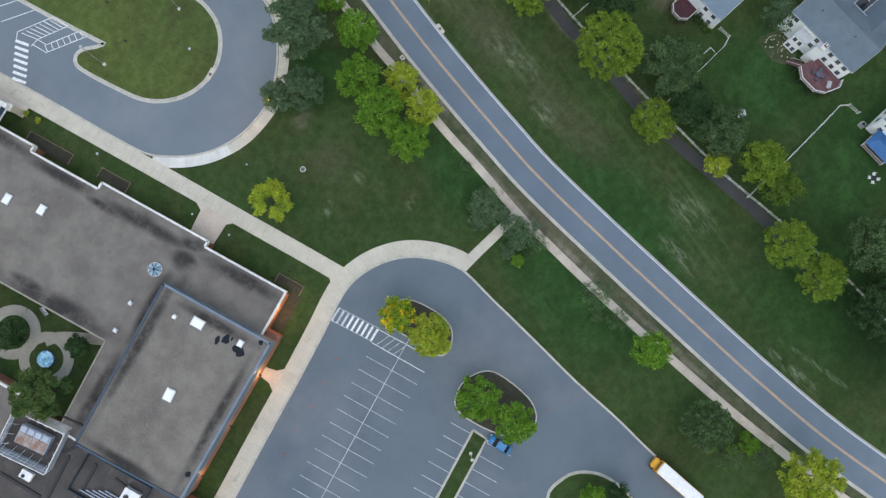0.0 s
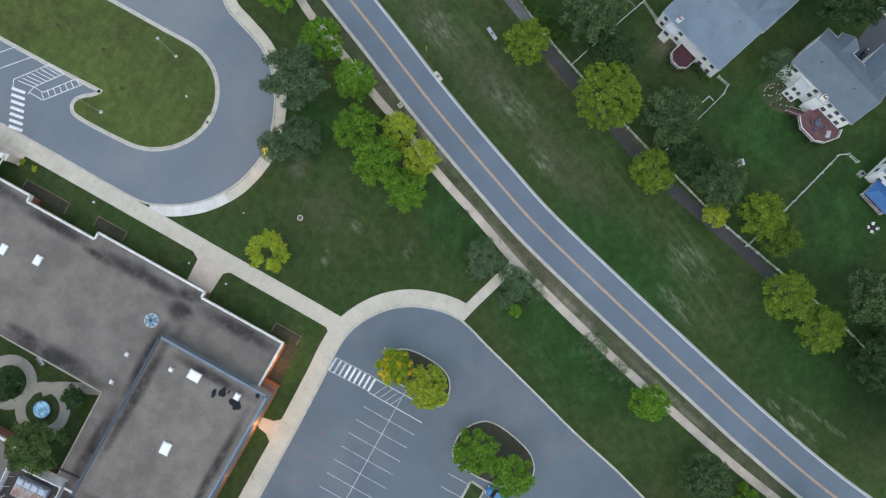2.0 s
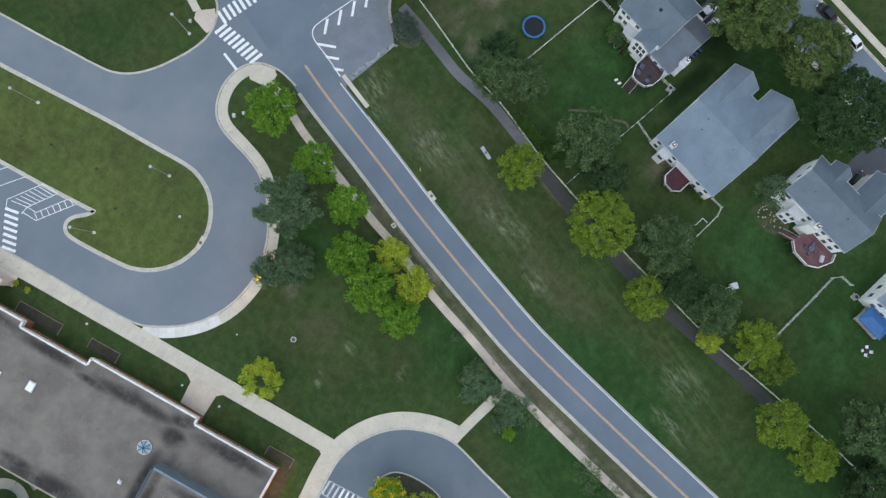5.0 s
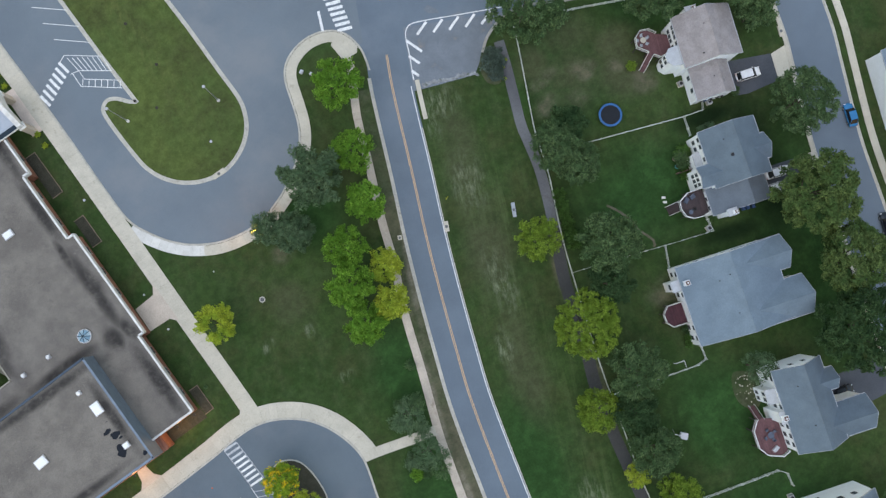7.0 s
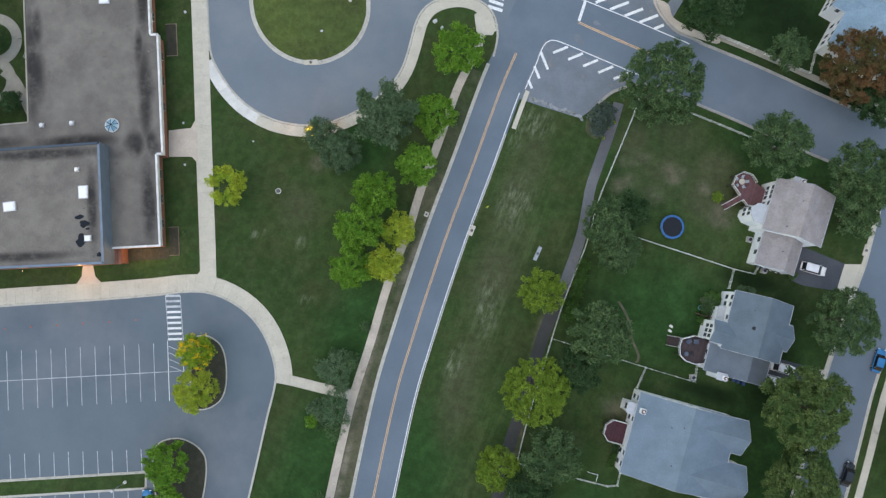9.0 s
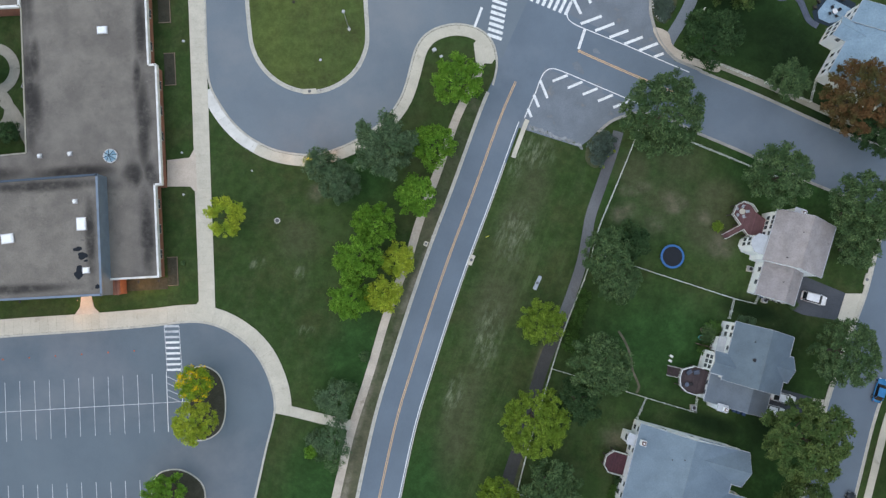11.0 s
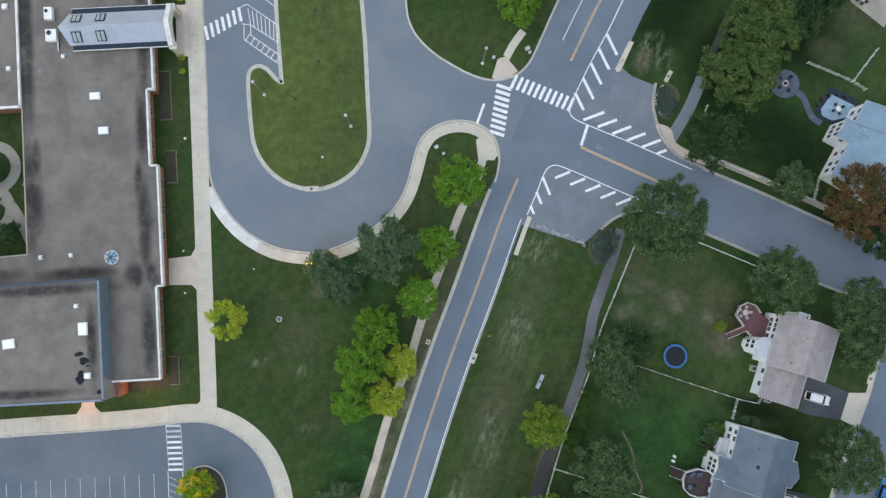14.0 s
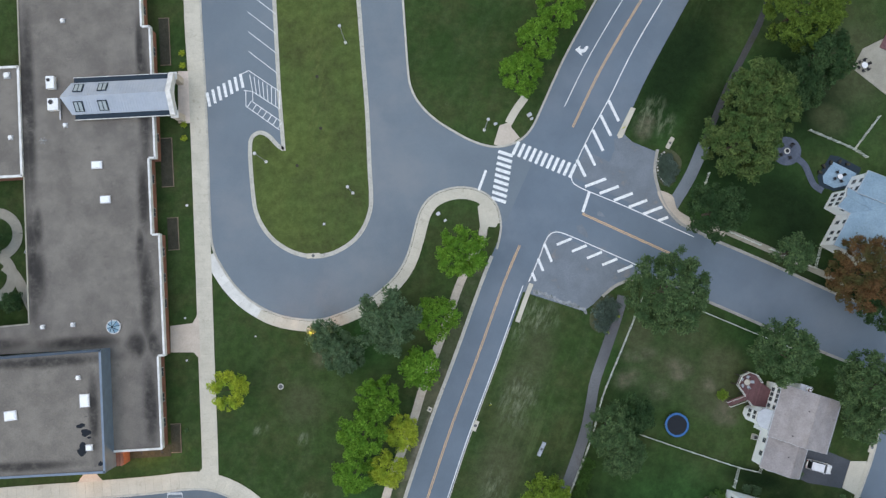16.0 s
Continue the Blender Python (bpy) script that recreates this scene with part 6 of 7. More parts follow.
for k in (-1, 1):
    bm = bmesh.new()
    plate(bm, [(k * 1.9, -2.7, 2.2), (k * 1.9, 2.7, 2.2), (0, 1.4, 2.9), (0, -1.4, 2.9)], 0.03)
    part("canopy_panel", bm, M["blue"], cn)
    bm = bmesh.new()
    plate(bm, [(-1.9, k * 2.7, 2.2), (1.9, k * 2.7, 2.2), (0, k * 1.4, 2.9)], 0.03)
    part("canopy_end", bm, M["blue"], cn)
for x in (-1.6, 1.5):
    for y in (-2.5, 2.5):
        part("post", tubed((x, y, 0), (x, y, 2.25), 0.04), M["white"], cn)


def fire_pit(x, y):
    ring = [(x + 2.75 * math.cos(i * math.pi / 12), y + 2.75 * math.sin(i * math.pi / 12)) for i in range(24)]
    setting("stone_circle", draped(ring, 0.05, 0), M["stone"], "round grey stone seating circle", "patio")
    f = thing("fire_pit", "round white-rimmed fire pit on a stone circle", "fire pit", pose(x, y, zg(x, y) + 0.05))
    part("ring", tubed((0, 0, 0), (0, 0, 0.35), 0.55, n=20), M["concrete_new"], f)
    part("bowl", tubed((0, 0, 0.35), (0, 0, 0.37), 0.38, n=16), M["metal_black"], f)
    for i in range(4):
        c = thing("garden_chair", "dark low garden chair round a fire pit", "chair", pose(x, y, zg(x, y) + 0.05, 0, 0, 50 + 80 * i) @ pose(1.35, 0, 0), "chairs round the fire pit")
        part("seat", boxed(-0.3, 0.3, -0.3, 0.3, 0.3, 0.38, bevel=0.02), M["metal_black"], c)
        part("backrest", boxed(0.26, 0.34, -0.3, 0.3, 0.38, 0.95, bevel=0.02), M["metal_black"], c)
        for xx in (-0.25, 0.25):
            for yy in (-0.27, 0.27):
                part("leg", boxed(xx - 0.03, xx + 0.03, yy - 0.03, yy + 0.03, 0, 0.3), M["metal_black"], c)


fire_pit(113.3, 80.2)
setting("garden_path", strip(smooth([(115.2, 78.8), (116.6, 77.4), (117.4, 75.4), (118.2, 73.6), (119.8, 72.4)], 6), -0.6, 0.6, 0.05), M["stone"], "curving grey stone garden path", "path")
setting("patio_1", draped([(118.9, 75.2), (121.6, 79.2), (123.2, 78.9), (127.4, 76.6), (125.8, 73.1), (121.9, 72.3), (119.2, 73.4)], 0.06, 3), M["metal_dark_blue"], "dark edged stone terrace behind the house", "patio")
setting("patio_2", draped([(119.9, 75.2), (122.1, 77.9), (126.4, 75.6), (125.2, 73.5), (122.0, 72.9), (120.0, 73.9)], 0.09, 3), M["slate_pale"], "pale blue-grey paved patio with dining furniture", "patio")
patio_set(pose(122.9, 75.0, 2.55), 4, M["white"], 0.5)
for k in range(5):
    an = 0.9 + 0.5 * k
    c = thing("planter_box", "dark planter at the edge of the patio", "planter", pose(122.6 + 3.4 * math.cos(an), 75.3 + 2.6 * math.sin(an), zg(122, 76) + 0.09, 0, 0, 40 * k), "planters round the patio")
    part("pot", boxed(-0.4, 0.4, -0.25, 0.25, 0, 0.45, bevel=0.03), M["metal_black"], c)
    part("soil", boxed(-0.34, 0.34, -0.2, 0.2, 0.45, 0.47), M["mulch"], c)
setting("patio_3", draped([(126.6, 95.8), (128.8, 99.6), (133.2, 101.6), (136.0, 96.0), (132.8, 90.6)], 0.07, 3), M["court"], "grey-tan paved patio with a table", "patio")
patio_set(pose(128.6, 96.2, zg(128, 96) + 0.07), 6, M["white"], 0.6)
setting("patio_4", draped([(132.0, 99.8), (136, 97.6), (140, 104), (136, 107)], 0.3, 3), M["deck"], "red-brown deck beside the paved patio", "patio")

setting("garden_bed", draped(smooth([(80.95, -23.56), (83.96, -25.75), (84.61, -28.44), (81.03, -31.43), (78.8, -29.48), (78.96, -26.36)], 4, True), 0.04, 3), M["verge"], "rocky garden bed with thin grey plants", "planting bed")
rng = random.Random(5)
for i in range(44):
    an, k = rng.uniform(0, 6.28), (0.95 if i % 2 else rng.uniform(0.2, 0.9))
    x, y = 81.38 + 2.3 * k * math.cos(an), -27.50 + 2.7 * k * math.sin(an)
    bm = bmesh.new()
    bmesh.ops.create_icosphere(bm, subdivisions=1, radius=rng.uniform(0.07, 0.16))
    st = tagged(part("stone", bm, M["concrete"]), "pale rough stone in a garden bed", "stone", "stones of the garden bed")
    st.matrix_basis = pose(x, y, zg(x, y) + 0.1, 0, 0, 40 * i) @ Matrix.Diagonal((1.2, 0.8, 0.7, 1))

# ---- trees ----


def leaves(rng, R, H, density, leaf, squash=0.41, lift=0.57, hollow=False, clump=0.72, ragged=0.045, full=1.75):
    """Many small leaf sprays on the clumps of an uneven crown, with gaps between the clumps."""
    c0, sz = H * lift, H * squash
    rc = min(clump, R * 0.34)
    n_top = int(full * (R / rc) ** 2) + 5
    n_low = int(0.45 * n_top)
    ph = rng.uniform(0, 2 * np.pi, 3)
    i = np.arange(n_top + n_low)
    low = i >= n_top
    an = i * 2.39996 + rng.uniform(-0.5, 0.5, len(i))
    k = np.where(low, np.sqrt(rng.uniform(0.15, 1, len(i))), np.sqrt((i % n_top + 0.5) / n_top)) * rng.uniform(0.9, 1.08, len(i))
    if hollow:
        an = np.where(np.cos(an) > 0.93, an + np.pi, an)
        k = rng.uniform(0.38, 0.98, len(i))
    k = np.minimum(k, 1.04)
    out = (R - 0.55 * rc) * (1 + ragged * np.sin(3 * an + ph[0]) + 0.7 * ragged * np.sin(5 * an + ph[1]) + 0.4 * ragged * np.sin(8 * an + ph[2]))
    dome = np.sqrt(np.clip(1 - 0.88 * k * k, 0.05, 1))
    z = c0 + sz * np.where(low, dome * rng.uniform(-0.6, 0.5, len(i)), dome * rng.uniform(0.74, 1.04, len(i)))
    C = np.stack([k * out * np.cos(an), k * out * np.sin(an), z], 1)
    cr = rc * rng.uniform(0.7, 1.25, len(i))
    n = int(density * R * R)
    pick = rng.choice(len(i), n, p=cr ** 2 / (cr ** 2).sum())
    d = rng.normal(size=(n, 3))
    d /= np.linalg.norm(d, axis=1, keepdims=True)
    d[:, 2] = np.abs(d[:, 2]) * np.where(rng.uniform(size=n) < 0.8, 1, -0.6)
    twig = rng.normal(size=(len(i), 9, 3)) * np.array([1, 1, 0.6])
    twig /= np.linalg.norm(twig, axis=2, keepdims=True)
    near = np.einsum("nkj,nj->nk", twig[pick], d).max(axis=1)
    reach = 0.27 + 0.223 * full + (1.03 - 0.223 * full) * np.clip((near - 0.72) / 0.28, 0, 1)
    rad = cr[pick] * reach * rng.uniform(0.25, 1, n) ** 0.45
    P = C[pick] + d * rad[:, None] * np.array([1, 1, 0.7])
    N = d * 0.45 + rng.normal(size=(n, 3)) * 0.5 + np.array([0, 0, 0.55])
    N /= np.linalg.norm(N, axis=1, keepdims=True)
    T = np.cross(N, np.cross(d + rng.normal(size=(n, 3)) * 0.5, N))
    T /= np.linalg.norm(T, axis=1, keepdims=True)
    B = np.cross(N, T)
    s = (leaf * rng.uniform(0.55, 1.45, n))[:, None]
    V = np.stack([P - T * s, P - B * s * 0.5 + N * s * 0.14, P + T * s, P + B * s * 0.5 + N * s * 0.14], 1).reshape(-1, 3)
    return V, np.arange(n * 4).reshape(-1, 4)


def crown_mesh(name, material, seed, R, H, density, leaf, **kw):
    V, F = leaves(np.random.default_rng(seed), R, H, density, leaf, **kw)
    lo, hi = np.percentile(V[:, :2], 1.5, axis=0), np.percentile(V[:, :2], 98.5, axis=0)
    V[:, :2] -= (lo + hi) / 2
    V[:, :2] *= 2 * R * 0.97 / (hi - lo)
    me = bpy.data.meshes.new(name)
    me.from_pydata(V.tolist(), [], F.tolist())
    me.materials.append(material)
    return me


def trunk_mesh(seed, R, H):
    rng = random.Random(seed)
    bm = bmesh.new()
    r0 = 0.05 * R + 0.07
    fork = H * 0.34
    tube(bm, (0, 0, -0.15), (0.05, 0.03, fork), r0, r0 * 0.72, n=8)
    for i in range(6):
        an = i * 1.05 + rng.uniform(-0.3, 0.3)
        k = R * rng.uniform(0.35, 0.6)
        mid = (0.5 * k * math.cos(an), 0.5 * k * math.sin(an), fork + H * 0.14)
        tip = (k * math.cos(an), k * math.sin(an), H * rng.uniform(0.62, 0.8))
        tube(bm, (0.05, 0.03, fork - 0.1), mid, r0 * 0.5, r0 * 0.32, n=6)
        tube(bm, mid, tip, r0 * 0.32, r0 * 0.1, n=6)
    tube(bm, (0.05, 0.03, fork - 0.05), (0.1, 0, H * 0.85), r0 * 0.6, r0 * 0.12, n=6)
    me = bpy.data.meshes.new("trunk")
    bm.to_mesh(me)
    bm.free()
    me.materials.append(M["bark"])
    return me


KINDS = {
    "bright": ("leaf_bright", "full-leaved bright green tree on the lawn", 620, 0.165, dict(clump=0.72, full=1.6)),
    "yellow": ("leaf_yellow", "small tree with yellow-green leaves", 560, 0.155, dict(clump=0.6)),
    "lime": ("leaf_lime", "rounded tree with lime green leaves beside the path", 540, 0.165, dict(clump=0.62, ragged=0.03)),
    "dull": ("leaf_dull", "spreading dull green tree", 680, 0.16, dict(clump=0.75)),
    "grey": ("leaf_grey", "dense grey-green evergreen-looking tree", 680, 0.165, dict(clump=0.88, full=1.6)),
    "dark": ("leaf_dark", "dark green shady tree", 760, 0.165, dict(clump=0.75)),
    "thin": ("leaf_dull", "thin airy tree with sparse dull leaves", 240, 0.115, dict(clump=0.55, ragged=0.12)),
    "sparse": ("leaf_grey", "low grey-green tree with an open airy crown", 380, 0.13, dict(clump=0.6, ragged=0.1)),
    "brown": ("leaf_brown", "big tree with browning green leaves", 760, 0.18, dict(clump=0.85)),
    "rust": ("leaf_rust", "tree with rust-red autumn leaves", 560, 0.18, dict(clump=0.75)),
    "olive": ("leaf_olive", "broad olive green tree with sunlit yellowish sprays", 560, 0.175, dict(clump=0.8)),
    "turning": ("leaf_turning", "small tree with leaves turning from green to orange", 560, 0.16, dict(clump=0.6)),
    "ring": ("leaf_yellow", "yellow-green ring-shaped crown with an open middle", 620, 0.145, dict(hollow=True, clump=0.45, ragged=0.03)),
}
BASE = {}


def tree(kind, x, y, r, h=None, turn=0.0):
    mat, label, dens, leaf, kw = KINDS[kind]
    size = 3.0 if r < 3.6 else 4.5 if r < 5.4 else 6.5
    seed = int(abs(x * 7 + y * 3)) % 4
    key = (kind, size, seed)
    if key not in BASE:
        H = 2.2 + size * 1.55
        BASE[key] = (crown_mesh("crown", M[mat], hash_of(kind) + int(size * 10) + seed * 1000, size, H, dens * (1.06 - 0.02 * size), leaf * (0.95 + size * 0.012), **kw), trunk_mesh(seed, size, H))
    k = 0.97 * r / size
    t = thing("tree", label, "tree", pose(x, y, zg(x, y), 0, 0, turn or (x * 37 + y * 91) % 360), "trees")
    crown, trunk = BASE[key]
    z = k * 1.2 if h is None else h / (2.2 + size * 1.55)
    shared("crown", crown, t, Matrix.Diagonal((k, k, z, 1)))
    shared("trunk", trunk, t, Matrix.Diagonal((k, k, z, 1)))


def hash_of(s):
    return sum(ord(c) * (i + 3) for i, c in enumerate(s))


for row in (
    ("grey", 37.2, 50.4, 5.3), ("bright", 45.8, 50.4, 3.9), ("bright", 42.7, 41.5, 3.4), ("grey", 28.6, 44.3, 3.6), ("grey", 25.0, 47.7, 2.9),
    ("bright", 34.8, 36.3, 3.7, 11.0), ("bright", 31.9, 30.1, 4.1, 11.0), ("bright", 30.3, 23.0, 3.7), ("yellow", 38.8, 29.8, 3.0), ("yellow", 36.2, 23.6, 3.0, 9.5),
    ("bright", 50.6, 62.2, 4.4), ("ring", 8.0, 38.5, 3.4), ("turning", 1.7, 8.5, 3.1), ("yellow", 1.7, 1.4, 3.7), ("bright", -3.8, -11.4, 3.7), ("bright", -4.1, -19.1, 3.6),
): tree(*row)
for row in (
    ("sparse", 26.8, 4.6, 3.3, 4.8), ("sparse", 26.0, -2.7, 3.2, 5.5), ("thin", 28.9, 5.4, 1.8), ("thin", 26.2, -7.0, 1.8),
    ("lime", 64.8, 17.7, 3.9), ("lime", 62.7, 0.2, 5.7), ("lime", 55.8, -13.7, 3.8), ("dull", 74.2, 10.0, 5.3, 13.0), ("dark", 70.8, 3.6, 4.1),
    ("dull", 77.0, 30.0, 4.4), ("dull", 78.4, 25.2, 3.9), ("dark", 81.5, 31.8, 3.2), ("dull", 65.1, -11.4, 4.9), ("dull", 86.9, 54.2, 7.0), ("dull", 107.4, 42.8, 5.3),
    ("dull", 122.0, 36.4, 6.3, 15.0), ("dull", 122.0, 29.6, 3.5), ("dull", 118.0, 11.2, 5.6), ("brown", 109.2, -3.3, 7.0), ("brown", 108.2, -16.3, 6.2), ("dark", 101.2, -27.6, 7.2),
): tree(*row)
for row in (
    ("dark", 97.0, 68.4, 5.0), ("dull", 110.8, 60.6, 3.5), ("rust", 121.6, 56.5, 6.3), ("dark", 127.0, 51.6, 5.4), ("bright", 62.6, 95.2, 3.8), ("bright", 66.0, 101.9, 3.6),
    ("bright", 70.0, 107.9, 4.0), ("brown", 105.3, 88.6, 6.5), ("brown", 101.2, 80.6, 6.5), ("olive", 113.4, 104.8, 6.8), ("dark", 117.6, 96.4, 5.0), ("dark", 112.5, 91, 4.6),
    ("dark", 61.01, -17.99, 4.0), ("dull", 59.6, -24.8, 4.3), ("yellow", 55.0, -27.9, 2.2), ("lime", 58.6, -34.6, 4.0), ("olive", 56.8, -39.7, 3.2), ("lime", 48.3, -45.3, 4.2), ("lime", 46.2, -53.7, 3.9),
): tree(*row)
for row in (
    ("dull", 55.2, -58.4, 5.3), ("dark", 46.4, -65.0, 5.6), ("bright", 19.5, -33.9, 3.2), ("dull", 12.9, -48.6, 4.2), ("thin", 10.4, -55.4, 2.4), ("bright", 13.9, -58.2, 1.7), ("thin", 13.4, -61.0, 2.2),
    ("yellow", 14.0, -68.2, 5.0), ("thin", 21.6, -26.6, 2.4), ("thin", 23.1, -20.4, 2.9), ("sparse", 83.9, -23.8, 3.0), ("bright", -8.6, -38.5, 2.4), ("dark", -6.5, -41.5, 2.6),
    ("brown", -41.8, 55.2, 4.5), ("dark", -36.6, 66.4, 2.7), ("dark", -32.4, 55.4, 1.9), ("dull", 100.0, 115.0, 6.0), ("dull", 88.0, -60.0, 6.4), ("dark", 66.0, -72.0, 6.0),
    ("dull", 132.0, -12.0, 6.0), ("bright", 75.0, 117.0, 4.2), 
): tree(*row)


def bush(x, y, r, mat, label, h=None, z=None, category="shrub"):
    key = ("bush", mat)
    if key not in BASE:
        BASE[key] = crown_mesh("leaves", M[mat], hash_of(mat), 1.0, 1.3, 1300, 0.085, squash=0.4, lift=0.5, clump=0.3)
    t = new("shrub", BASE[key])
    t.matrix_basis = pose(x, y, zg(x, y) if z is None else z, 0, 0, (x * 53) % 360) @ Matrix.Diagonal((r, r, h or r, 1))
    tagged(t, label, category, "shrubs")


for x, y in ((-1.7, 102.0), (-1.6, 99.6), (-1.5, 88.2), (-1.5, 85.6)):
    bush(x, y, 0.58, "leaf_yellow", "small round yellow-green shrub beside the school")
for i in range(6):
    bush(73.4 - 0.6 * i, 22.4 - 1.85 * i, 1.2, "leaf_hedge", "green conical hedge shrub along the fence", 2.0)
for x, y, r, k in ((29.5, 6.2, 1.2, "leaf_dull"), (32, 12, 1.0, "leaf_dull"), (96.2, 14.4, 1.6, "leaf_dull"), (95.2, 11.8, 1.1, "leaf_hedge"), (98.8, 34.6, 1.0, "leaf_lime"), (78.35, -11.85, 0.9, "leaf_dark"), (77.71, -13.43, 0.8, "leaf_hedge"), (77.17, -14.64, 0.7, "leaf_hedge"), (26.1, 7.0, 1.1, "leaf_dull"), (23.9, 4.0, 1.5, "leaf_grey"), (27.2, 0.6, 1.2, "leaf_grey"), (22.2, -2.8, 1.5, "leaf_grey"), (21.6, -5.5, 1.2, "leaf_bright"), (23.4, -6.4, 1.0, "leaf_dull"), (10.2, -53.4, 0.9, "leaf_bright"), (11.6, -56.6, 1.1, "leaf_bright"), (15.0, -57.6, 1.0, "leaf_bright"), (78.6, 51.6, 1.7, "leaf_silver"), (77.4, 50.6, 1.9, "leaf_silver"), (77.2, 48.2, 1.5, "leaf_silver"), (78.9, 49.8, 1.2, "leaf_silver"), (13.9, -52.0, 1.4, "leaf_bright"), (20.2, -23.4, 1.1, "leaf_dull"), (-1.8, 30.4, 0.4, "leaf_dull"), (-35.6, 47.2, 1.4, "leaf_dark"), (-29.2, 36.2, 1.5, "leaf_dark"), (-37.6, 39.6, 1.6, "leaf_dark")):
    bush(x, y, r, k, "low leafy shrub on the lawn" if x > -10 else "dark leafy courtyard shrub")

for i in range(16):
    x, y = 90.9 + 1.5 * math.cos(i * 2.4) * (i / 15) ** 0.5, 77.6 + 2.6 * math.sin(i * 2.4) * (i / 15) ** 0.5
    bush(x, y, 0.8, "leaf_silver", "low grey-green ground-cover plant in the corner bed", 0.4)
for x, y in [(80.3, 49.6), (79.1, 48.8), (78.1, 46.7)]:
    bush(x, y, 0.35, "leaf_yellow", "tiny yellow-green plant among the grey ground cover", 0.4)

# ---- fences ----


def fence(label, pts, height=1.25, step=2.4, material=None, rails=3, thick=0.02):
    f = thing("fence", label, "fence", group="fences")
    line = resampled(pts, step)
    mat = material or M["fence"]
    for i, (x, y) in enumerate(line):
        z = zg(x, y)
        part("post", boxed(x - 0.075, x + 0.075, y - 0.075, y + 0.075, z - 0.1, z + height + 0.08), mat, f)
        if i + 1 < len(line):
            x1, y1 = line[i + 1]
            z1 = zg(x1, y1)
            for k in range(rails):
                hh = height * (k + 0.7) / rails
                bm = bmesh.new()
                p, q = Vector((x, y)), Vector((x1, y1))
                n = Vector((-(q - p).y, (q - p).x)).normalized() * thick
                v = [bm.verts.new((c.x, c.y, zz + hh + dz)) for dz in (-0.055, 0.055) for c, zz in ((p + n, z), (p - n, z), (q - n, z1), (q + n, z1))]
                for fc in ((3, 2, 1, 0), (4, 5, 6, 7), (0, 1, 5, 4), (1, 2, 6, 5), (2, 3, 7, 6), (3, 0, 4, 7)):
                    bm.faces.new([v[j] for j in fc])
                part("rail", bm, mat, f)


PATHSIDE = smooth([(85.2, 54.0), (83.3, 49.4), (79.6, 41.2), (76.6, 34.4), (74.2, 26.6), (69.7, 16.2), (66.7, 7.8), (61.6, -7.7), (59.2, -16.6), (57.0, -24.5), (55.2, -31.4), (52.9, -44.2), (49.6, -60.7), (45, -75)], 5)
fence("white post-and-rail fence along the foot path", PATHSIDE)
for pts in ([(77.0, 29.8), (89.6, 25.2), (101.4, 21.0), (105.2, 20.0)], [(105.2, 20.0), (106.6, 22.4)], [(101.4, 21.0), (100.3, 17.4)], [(67.0, 8.8), (79, 4.9), (84.2, 3.1), (93.2, 0.2)], [(84.2, 3.1), (82.4, -0.6)], [(93.2, 0.2), (93.8, 3.6)], [(60.0, -14.2), (68.9, -16.6), (78.0, -19.0), (78.8, -15.6)], [(53.9, -36.6), (62.2, -39.0), (78.4, -42.96), (77.74, -46.31)]):
    fence("white post-and-rail fence between back yards", pts)
for pts in ([(117.6, 84.0), (126.0, 80.2), (128.6, 78.3)], [(126.0, 80.2), (131.0, 86.3)], [(118.6, 61.6), (117.4, 57.7), (115.0, 58.8)], [(100.4, 65.6), (107.2, 62.4)], [(109, 61.6), (113, 59.8)], [(94.5, 50.8), (104.6, 46.2), (112, 43)], [(97.0, 72.8), (98.4, 76.4)]):
    fence("white post-and-rail fence beside a garden", pts, 1.2, 2.0)

# ---- vehicles ----


